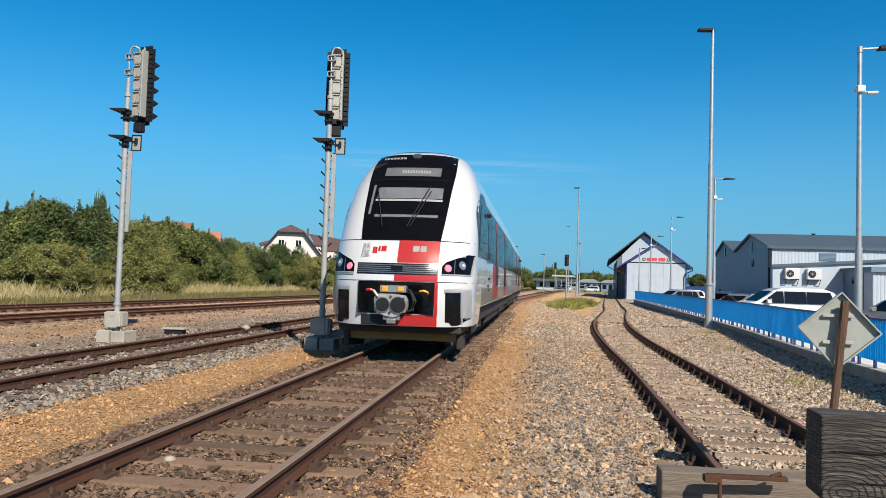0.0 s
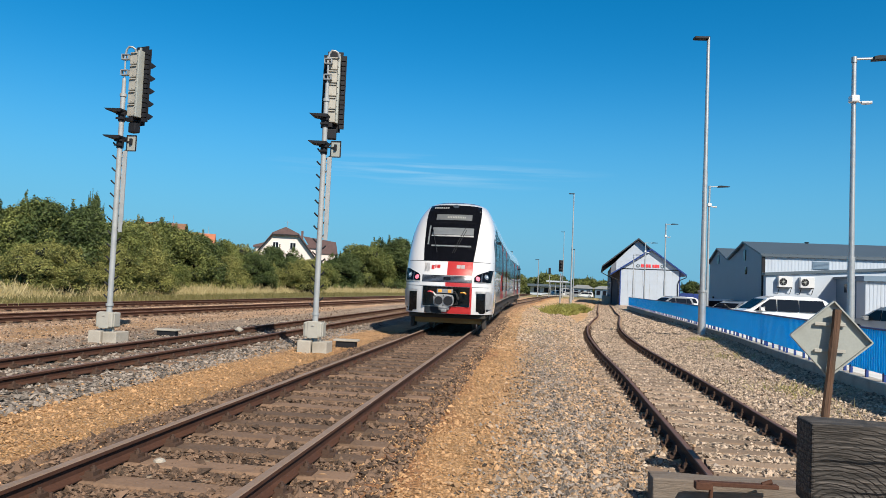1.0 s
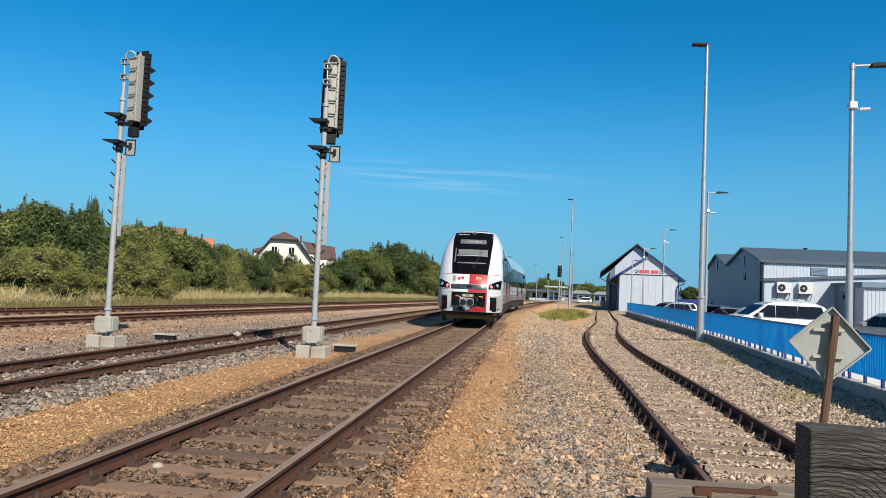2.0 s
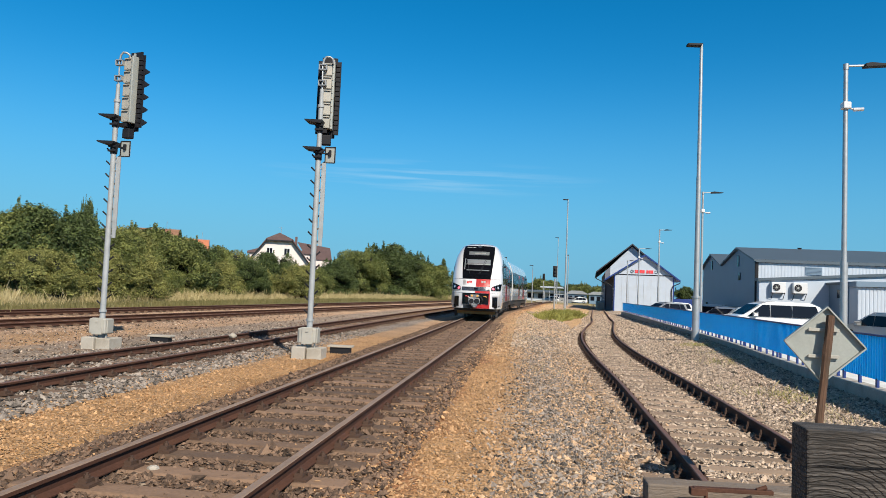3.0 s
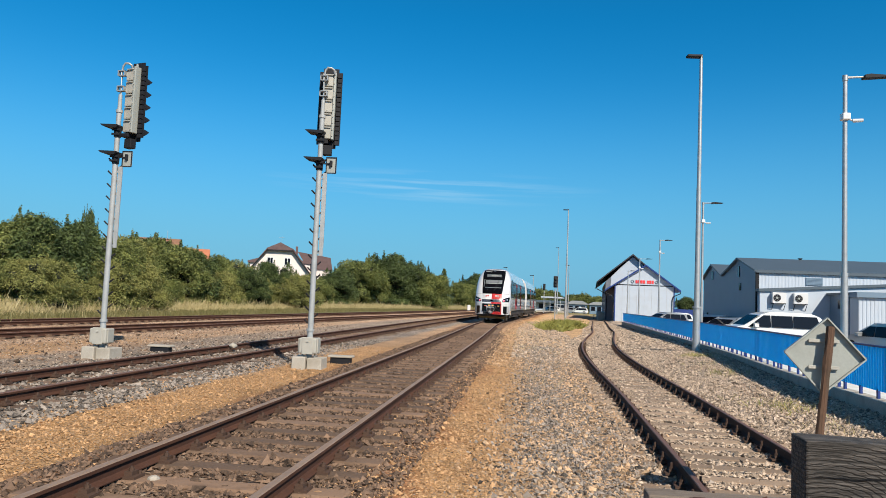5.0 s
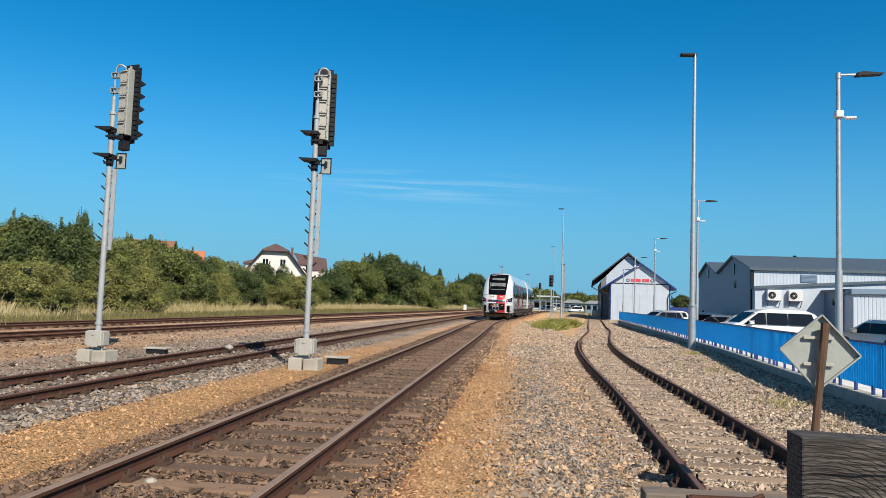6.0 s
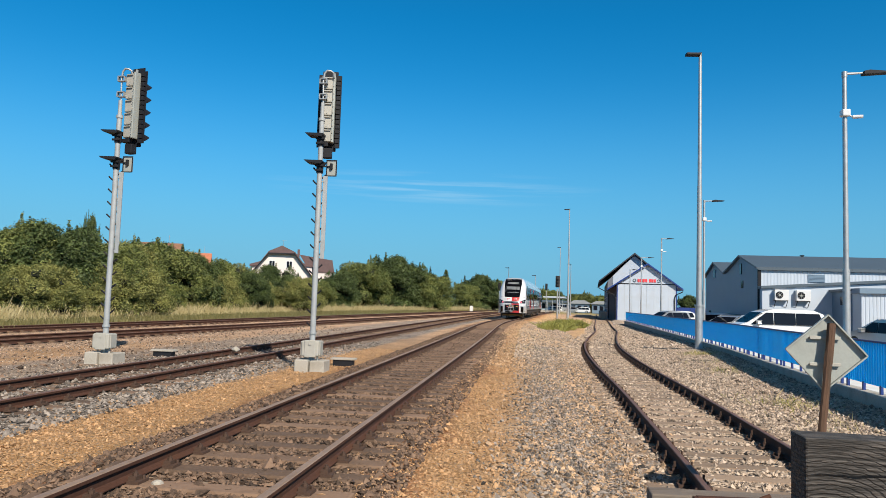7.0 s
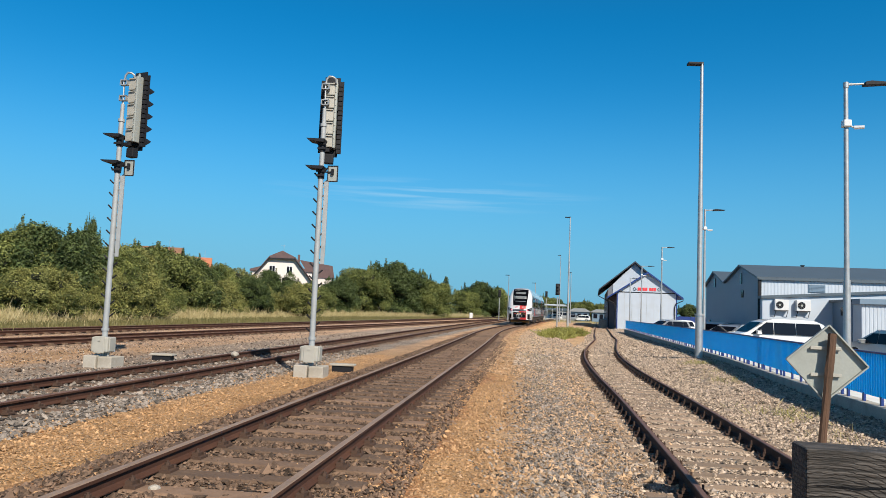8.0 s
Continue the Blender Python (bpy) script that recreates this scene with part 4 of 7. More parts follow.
def fence():
    """Low blue sheet fence on a concrete kerb: each sheet a part, with posts, a gap below and a cap rail."""
    root = thing("fence", "low bright blue ribbed metal fence on concrete kerb", "fence", kind="structure")
    pts = [Vector((x, y, 0)) for x, y in FENCE]
    ys = [p.y for p in pts][::-1]
    xs = [p.x for p in pts][::-1]
    # even steps along the line
    line = []
    y = ys[0]
    while y < ys[-1]:
        line.append(Vector((float(np.interp(y, ys, xs)), y, 0)))
        y += 2.4
    smooth_line = [line[0]] + [(line[i - 1] + line[i] * 2 + line[i + 1]) / 4 for i in range(1, len(line) - 1)] + [line[-1]]
    Z0, Z1 = 0.30, 1.10
    for a, c in zip(smooth_line, smooth_line[1:]):
        d = c - a
        L = d.length
        m = Matrix.Translation(a) @ pose(0, 0, 0, 0, 0, math.degrees(math.atan2(d.y, d.x)))
        b = bm_new()
        nrib = int(L / 0.115)
        prof = []
        for i in range(nrib):
            x = L * i / nrib
            w = L / nrib
            prof += [(x, 0.0), (x + w * 0.42, 0.0), (x + w * 0.5, 0.022), (x + w * 0.92, 0.022)]
        prof.append((L, 0.0))
        lo = [b.verts.new((x, y, Z0)) for x, y in prof]
        hi = [b.verts.new((x, y, Z1)) for x, y in prof]
        for i in range(len(prof) - 1):
            b.faces.new((lo[i], lo[i + 1], hi[i + 1], hi[i]))
        bmesh.ops.solidify(b, geom=b.faces[:], thickness=0.004)
        part("sheet", b, M_BLUE, root).matrix_basis = m
        b = bm_new()
        box(b, 0, L, -0.02, 0.05, Z1 - 0.005, Z1 + 0.03, 0.004)
        part("cap_rail", b, M_BLUE_DARK, root).matrix_basis = m
        b = bm_new()
        box(b, -0.03, 0.03, -0.055, -0.004, -0.2, Z1, 0.005)
        part("post", b, M_BLUE_DARK, root).matrix_basis = m
        b = bm_new()
        box(b, 0.0, L + 0.01, -0.14, 0.16, -0.5, 0.155, 0.012)
        part("kerb", b, M_CONCRETE, root, "grey concrete kerb under the sheets").matrix_basis = m
        b = bm_new()
        box(b, 0.0, L + 0.01, -0.75, -0.145, -0.3, 0.15, 0.015)
        part("edging", b, M_EDGING, root, "pale edging slab behind the sheets").matrix_basis = m
        for k in range(3):
            b = bm_new()
            x = L * (k + 0.5) / 3
            box(b, x - 0.035, x + 0.035, -0.03, 0.018, 0.145, 0.32, 0.004)
            part("bracket", b, M_BLUE_DARK, root).matrix_basis = m


fence()


def diamond_sign():
    """A square board on its corner, seen from behind, nailed to a rough stake."""
    root = thing("track_sign", "grey diamond sign board seen from behind on wooden stake", "sign", pose(3.45, 6.32, 0))
    m = pose(0.0, 0.03, 1.27, 0, 0, -12) @ pose(0, 0, 0, 0, 48, 0)
    b = bm_new()
    a = 0.232
    box(b, -a, a, 0.0, 0.006, -a, a)
    for s in (-1, 1):
        box(b, -a, a, -0.04, 0.001, s * a - 0.006, s * a + 0.006)
        box(b, s * a - 0.006, s * a + 0.006, -0.04, 0.001, -a, a)
    bmesh.ops.transform(b, matrix=m, verts=b.verts)
    part("board", b, M_SIGNBACK, root, "dull grey metal board with folded rim")
    for z in (1.395, 1.165):
        b = bm_new()
        box(b, -0.125, 0.125, -0.03, -0.02, z - 0.013, z + 0.016, 0.003)
        box(b, -0.125, 0.125, -0.018, 0.004, z - 0.004, z + 0.004)
        bmesh.ops.transform(b, matrix=pose(-0.01, 0.03, 0, 0, 0, -12), verts=b.verts)
        part("bracket", b, M_GREYPAINT, root)
    b = bm_new()
    rng = random.Random(4)
    rings = []
    for i in range(15):
        z = -0.4 + 1.9 * i / 14
        cx, r = -0.005 + 0.10 * (z - 1.3) / 1.0, 0.034 + 0.006 * rng.random()
        rings.append([b.verts.new((cx + (r * (0.9 + 0.2 * rng.random())) * math.cos(k * math.pi / 4), -0.045 + r * 0.8 * math.sin(k * math.pi / 4),
                                   z + (rng.random() * 0.03 if i == 14 else 0))) for k in range(8)])
    for p, q in zip(rings, rings[1:]):
        for k in range(8):
            b.faces.new((p[k], p[(k + 1) % 8], q[(k + 1) % 8], q[k]))
    b.faces.new(rings[-1])
    part("stake", b, M_STAKE, root, "rough brown wooden stake")


diamond_sign()


def buffer_stop():
    """Timber buffer beam close to the camera, on posts of old rail."""
    root = thing("buffer_stop", "weathered timber buffer beam at the end of siding", "buffer stop", pose(1.297, 2.5, 0, 0, 0, -9.6))
    b = bm_new()
    box(b, 0.0, 2.7, 0.0, 0.163, 0.895, 1.178, 0.008)
    bmesh.ops.subdivide_edges(b, edges=[e for e in b.edges if e.calc_length() > 1], cuts=60)
    for v in b.verts:
        k = noise.noise(Vector((v.co.x * 2.2, v.co.y * 7, v.co.z * 7)))
        v.co.y += 0.006 * k
        v.co.z += 0.005 * noise.noise(Vector((v.co.x * 3, v.co.y * 5, 3)))
    beam = part("beam", b, M_BEAM, root, "grey split timber beam with ring grain")
    # long drying cracks, open and dark
    for x0, x1, z, seed in ((0.10, 0.62, 0.962, 2), (0.30, 0.95, 0.935, 5), (0.02, 0.40, 1.062, 9), (0.45, 1.3, 1.09, 4), (0.7, 1.6, 1.01, 7)):
        b = bm_new()
        n = 26
        rows_ = []
        for i in range(n + 1):
            t = i / n
            x = x0 + (x1 - x0) * t
            zz = z + 0.02 * noise.noise(Vector((x * 5, seed, 0))) + 0.006 * noise.noise(Vector((x * 22, seed, 3)))
            w = 0.0035 * math.sin(math.pi * t) ** 0.6 * (0.6 + 0.8 * abs(noise.noise(Vector((x * 14, seed, 8))))) + 0.0004
            y = 0.006 * noise.noise(Vector((x * 2.2, 0.0, zz * 7))) - 0.0025
            rows_.append((b.verts.new((x, y, zz - w)), b.verts.new((x, y, zz + w))))
        for p, q in zip(rows_, rows_[1:]):
            b.faces.new((p[0], q[0], q[1], p[1]))
        bmesh.ops.solidify(b, geom=b.faces[:], thickness=0.004)
        part("crack", b, M_DARK, beam, "dark drying crack")
    for x in (0.7, 2.1):
        b = bm_new()
        prism(b, [(x + q[0] * 1.0, q[1]) for q in RAIL_PROFILE], 0, 1.6, pose(0, 0.33, -0.5, 90, 0, 0))
        part("post", b, M_RUST, root, "rusty upright of old rail")


buffer_stop()


def end_sleeper():
    root = thing("timber", "old grey sleeper laid across the siding end", "timber", pose(3.25, 6.35, 0, 0, 0, -7))
    b = bm_new()
    box(b, -1.3, 1.25, -0.13, 0.13, -0.3, 0.01, 0.015)
    bmesh.ops.subdivide_edges(b, edges=[e for e in b.edges if e.calc_length() > 1], cuts=30)
    for v in b.verts:
        v.co.z += 0.008 * noise.noise(Vector((v.co.x * 3, v.co.y * 5, 3)))
        v.co.y += 0.008 * noise.noise(Vector((v.co.x * 3, v.co.z * 5, 7)))
    part("sleeper", b, M_WOOD, root)
    rail_bar = thing("steel_bar", "rusty steel bar lying on the old sleeper", "steel bar", pose(2.36, 6.16, 0.05, 0, 0, -4))
    b = bm_new()
    box(b, -0.1, 0.55, -0.03, 0.03, -0.03, 0.005, 0.006)
    box(b, -0.13, 0.0, -0.05, 0.03, -0.06, 0.0, 0.006)
    rod(b, (0.0, -0.02, -0.4), (0.0, -0.02, -0.02), 0.018, seg=8)
    rod(b, (0.42, 0, 0.0), (0.5, 0, 0.03), 0.02, seg=8)
    part("bar", b, M_RUST, rail_bar)


end_sleeper()


# ---- buildings and vehicles ----
def shed():
    """White panel gable in front of an older goods shed with wide eaves."""
    root = thing("goods_shed", "white gabled goods shed with blue trim and older grey rear part", "shed", pose(25.3, 100.0, -0.2, 0, 0, -12.5))
    W_, E_, A_ = 7.8, 5.1, 7.9
    ax = 4.0
    b = bm_new()
    prism(b, [(0, 0), (W_, 0), (W_, E_), (ax, A_ - 0.15), (0, E_)], 0.0, 5.0)
    part("wall", b, M_WHITEWALL, root, "white panel gable wall")
    b = bm_new()
    box(b, -0.05, -0.004, 0.12, 4.95, 0.0, E_ - 0.35)
    part("side_wall", b, M_OLDWALL, root, "dark boarded side wall")
    for y in (0.55, 2.1, 3.6):
        w = thing("window", "", "", pose(-0.05, y, 1.3))
        w.parent = root
        b = bm_new()
        box(b, -0.05, 0.0, 0.0, 1.05, 0.0, 1.9, 0.01)
        part("frame", b, M_CARWHITE, w)
        for ky in (0.08, 0.56):
            for kz in (0.1, 1.0):
                b = bm_new()
                box(b, -0.06, -0.045, ky, ky + 0.40, kz, kz + 0.8)
                part("pane", b, M_WINDOW, w)
    n = 8
    for i in range(1, n):
        b = bm_new()
        x = W_ * i / n
        box(b, x - 0.015, x + 0.015, -0.012, 0.0, 0, E_, 0)
        part("panel_joint", b, M_GALV, root)
    b = bm_new()
    box(b, 0, W_, -0.03, 0.0, E_ - 0.06, E_ + 0.06)
    part("rail", b, M_DARK, root)
    b = bm_new()
    for s, x1, z1 in ((-1, -1.35, E_ - 1.05 + 0.25), (1, W_ + 0.85, E_ - 0.6)):
        dx, dz = x1 - ax, z1 - A_
        prism(b, [(ax, A_ + 0.05), (x1, z1 + 0.05), (x1, z1 - 0.16), (ax, A_ - 0.18)] if s < 0 else [(ax, A_ - 0.18), (x1, z1 - 0.16), (x1, z1 + 0.05), (ax, A_ + 0.05)], -0.5, 5.0)
    part("roof", b, M_BLUE_DARK, root, "dark roof with blue verge boards")
    for x in (0.0, W_):
        b = bm_new()
        box(b, x - 0.07, x + 0.07, -0.04, 0.06, 0, E_, 0.01)
        part("corner_post", b, M_BLUE_DARK, root)
    for x, z in ((W_ + 0.8, E_ - 0.7), (-1.3, E_ - 0.9)):
        b = bm_new()
        s = 1 if x > 0 else -1
        tube(b, [(x, -0.4, z), (x, -0.3, z - 0.25), (x - s * 0.9, -0.1, z - 0.7), (x - s * 1.05, -0.1, z - 1.2), (x - s * 1.05, -0.1, 0.2)], 0.06, 8)
        part("downpipe", b, M_DARK, root)
    for k, (x, w) in enumerate(((2.82, 0.26), (3.14, 0.3), (3.48, 0.28), (3.82, 0.3), (4.34, 0.26), (4.65, 0.27), (4.97, 0.26))):
        b = bm_new()
        box(b, x - w / 2, x + w / 2, -0.05, 0.0, E_ + 0.25, E_ + 0.68, 0.01)
        part("sign_bar", b, M_TRED, root, "plain red sign bar")
    for x in (2.3, 5.5):
        b = bm_new()
        for k in range(3):
            a = math.radians(90 + 120 * k)
            rod(b, (x + 0.22 * math.cos(a), -0.03, E_ + 0.46 + 0.22 * math.sin(a)), (x + 0.22 * math.cos(a + 1.5), -0.03, E_ + 0.46 + 0.22 * math.sin(a + 1.5)), 0.055, seg=6)
        part("emblem", b, M_ROOFGREY, root, "grey three-part ring emblem")
    # older part behind
    ow, oe, oa = 9.0, 5.6, 9.7
    ox, oax = -1.2, 2.5
    b = bm_new()
    prism(b, [(ox, 0), (ox + ow, 0), (ox + ow, oe), (oax, oa - 0.2), (ox, oe)], 5.0, 40)
    part("wall", b, M_OLDWALL, root, "grey wall of the older shed")
    b = bm_new()
    prism(b, [(-0.5, 5.0), (5.0, 7.2), (2.5, 9.3), (-0.5, 6.3)], 4.93, 5.0)
    part("gable", b, M_WHITEWALL, root, "white upper gable")
    b = bm_new()
    for x1, z1 in ((-2.5, 5.55), (8.6, 4.6)):
        prism(b, [(oax, oa), (x1, z1), (x1, z1 - 0.2), (oax, oa - 0.22)], 4.2, 41)
    part("roof", b, M_ROOFDARK, root, "wide dark roof of the older shed")
    b = bm_new()
    tube(b, [(-2.5, 4.4, 4.8), (-2.4, 4.5, 4.5), (-1.2, 4.8, 3.9), (-1.05, 4.9, 3.4), (-1.05, 4.9, 0.2)], 0.06, 8)
    part("downpipe", b, M_DARK, root)
    for k in range(7):
        y = 6.5 + k * 4.4
        w = thing("window", "", "", pose(ox, y, 0))
        w.parent = root
        b = bm_new()
        box(b, -0.06, 0.02, -0.6, 0.6, 1.5, 3.3, 0.01)
        part("frame", b, M_WHITEWALL, w)
        for s in (-1, 1):
            for z in (1.6, 2.45):
                b = bm_new()
                box(b, -0.075, -0.055, s * 0.28 - 0.23, s * 0.28 + 0.23, z, z + 0.75)
                part("pane", b, M_WINDOW, w)
    b = bm_new()
    box(b, -2.2, ox, 8, 38, -0.1, 1.1, 0.03)
    part("loading_ramp", b, M_CONCRETE, root)


shed()


def hall():
    """Twin-gabled industrial hall: blue grey gable wall, white front with a lean-to and air conditioners."""
    root = thing("industrial_hall", "low industrial hall with blue grey twin gables and white front", "hall", pose(20.65, 46.0, -0.15, 0, 0, -9))
    e, r = 4.5, 5.5
    b = bm_new()
    # gable wall faces the tracks: outline along y
    prism(b, [(0.0, 0), (0.0, e), (4.3, r), (8.9, e), (12.4, r), (15.7, e), (15.7, 0)], 0.0, 60, pose(0, 0, 0, 0, 0, 90) @ pose(0, 0, 0) @ Matrix.Diagonal((1, -1, 1, 1)))
    part("wall", b, M_GREYWALL, root, "blue grey ribbed gable wall")
    b = bm_new()
    for y0, z0, y1, z1 in ((-0.25, e - 0.06, 4.3, r), (4.3, r, 8.9, e), (8.9, e, 12.4, r), (12.4, r, 15.9, e - 0.06)):
        prism(b, [(y0, z0 + 0.02), (y1, z1 + 0.02), (y1, z1 + 0.14), (y0, z0 + 0.14)], -0.2, 60.2, pose(0, 0, 0, 0, 0, 90) @ Matrix.Diagonal((1, -1, 1, 1)))
    part("roof", b, M_ROOFGREY, root, "dark grey sheet metal roof")
    b = bm_new()
    for i in range(120):
        x = i * 0.5
        box(b, x - 0.02, x + 0.02, -0.26, -0.2, e - 0.12, e + 0.1)
    box(b, -0.1, 60, -0.3, -0.2, e - 0.1, e - 0.02)
    part("gutter", b, M_ROOFGREY, root)
    b = bm_new()
    prof = []
    for i in range(300):
        x = i * 0.2
        prof += [(x, -0.12), (x + 0.08, -0.12), (x + 0.1, -0.13), (x + 0.18, -0.13)]
    lo = [b.verts.new((x, y, 0)) for x, y in prof]
    hi = [b.verts.new((x, y, e - 0.1)) for x, y in prof]
    for i in range(len(prof) - 1):
        b.faces.new((lo[i], lo[i + 1], hi[i + 1], hi[i]))
    part("front_cladding", b, M_WHITEWALL, root, "white ribbed front cladding")
    # two tall slots and a small one in the gable
    for y, z0, z1 in ((4.3, 4.3, 5.05), (3.9, 3.35, 3.85), (12.4, 4.35, 5.05), (14.0, 1.5, 1.75)):
        b = bm_new()
        box(b, -0.05, 0.02, y - 0.2, y + 0.2, z0, z1, 0.01)
        part("window", b, M_WINDOW, root)
    b = bm_new()
    box(b, -0.1, 0.1, -0.2, -0.05, 0, e, 0.02)
    part("downpipe", b, M_DARK, root)
    b = bm_new()
    box(b, 2.9, 3.9, -0.17, -0.12, 3.7, 4.2, 0.01)
    for i in range(6):
        box(b, 2.95, 3.85, -0.19, -0.16, 3.72 + i * 0.08, 3.76 + i * 0.08)
    part("vent_grille", b, M_GREYWALL, root)
    for x in (4.0, 12.0):
        b = bm_new()
        rod(b, (x, 4.3, r + 0.05), (x, 4.3, r + 0.18), 0.1)
        rod(b, (x, 4.3, r + 0.18), (x, 4.3, r + 0.22), 0.15)
        part("roof_vent", b, M_DARK, root)
    # lean-to: wall a little forward with a rising dark edge
    b = bm_new()
    prism(b, [(0.0, 0), (14, 0), (14, 4.25), (0.0, 3.2)], -0.75, -0.14)
    part("lean_to", b, M_WHITEWALL, root, "white lean-to wall")
    b = bm_new()
    prism(b, [(-0.1, 3.2), (14, 4.25), (14, 4.42), (-0.1, 3.37)], -0.9, -0.14)
    part("lean_to_roof", b, M_ROOFGREY, root)
    # annex with canopy and small window
    b = bm_new()
    box(b, 4.1, 5.3, -3.6, -0.75, 0, 3.1)
    part("annex", b, M_GREYWALL, root, "grey entrance annex")
    b = bm_new()
    box(b, 3.9, 5.6, -3.9, -0.75, 3.1, 3.24, 0.01)
    part("canopy", b, M_ROOFGREY, root)
    b = bm_new()
    box(b, 4.06, 4.12, -2.9, -2.1, 2.3, 2.8, 0.01)
    part("window", b, M_WINDOW, root)
    b = bm_new()
    box(b, 4.4, 5.2, -3.65, -3.58, 0, 2.1, 0.01)
    part("door", b, M_DARK, root)


hall()


def side_block():
    root = thing("container_hut", "white ribbed hut beside the hall", "hut", pose(24.0, 40.6, -0.15, 0, 0, -9))
    b = bm_new()
    outline = [(6.0, 2.5), (0.0, 2.5)]
    for i in range(30):
        outline += [(i * 0.2, 0.0), (i * 0.2 + 0.03, -0.02), (i * 0.2 + 0.15, -0.02), (i * 0.2 + 0.18, 0.0)]
    outline.append((6.0, 0.0))
    low = [b.verts.new((x, y, 0.0)) for x, y in outline]
    high = [b.verts.new((x, y, 2.95)) for x, y in outline]
    b.faces.new(low)
    b.faces.new(high[::-1])
    for i in range(len(outline)):
        k = (i + 1) % len(outline)
        b.faces.new((low[i], high[i], high[k], low[k]))
    bmesh.ops.recalc_face_normals(b, faces=b.faces)
    part("wall", b, M_WHITEWALL, root)
    b = bm_new()
    prism(b, [(-0.15, 2.95), (6.2, 3.05), (6.2, 3.32), (-0.15, 3.25)], -0.2, 2.6)
    part("roof", b, M_GREYWALL, root, "sloping grey sheet roof")


side_block()


def air_conditioner(m):
    root = thing("air_conditioner", "white outdoor air conditioner unit on wall brackets", "air conditioner", m, "air conditioners on the wall")
    b = bm_new()
    box(b, -0.40, 0.42, -0.33, 0.0, 0, 0.66, 0.02)
    part("case", b, M_CARWHITE, root)
    b = bm_new()
    bmesh.ops.create_cone(b, cap_ends=True, segments=24, radius1=0.22, radius2=0.22, depth=0.03, matrix=pose(-0.13, -0.34, 0.33, 90, 0, 0))
    part("fan_grille", b, M_DARK, root)
    b = bm_new()
    rod(b, (-0.13, -0.37, 0.33), (-0.13, -0.355, 0.33), 0.06, seg=14)
    part("fan_hub", b, M_SIGNBACK, root)
    for k in range(4):
        b = bm_new()
        box(b, -0.21, 0.21, -0.362, -0.357, -0.002, 0.002, 0, pose(-0.13, 0, 0.33, 0, 45 * k, 0))
        part("grille_bar", b, M_CARWHITE, root)
    for s in (-0.35, 0.35):
        b = bm_new()
        box(b, s - 0.02, s + 0.02, -0.36, 0.02, -0.04, 0.0)
        tube(b, [(s, -0.33, -0.03), (s, 0.0, -0.4)], 0.02, 6)
        part("bracket", b, M_DARK, root)
    return root


hall_m = pose(20.65, 46.0, -0.15, 0, 0, -9)
for hx in (0.75, 2.02):
    air_conditioner(hall_m @ pose(hx + 0.3, -0.78, 2.5))


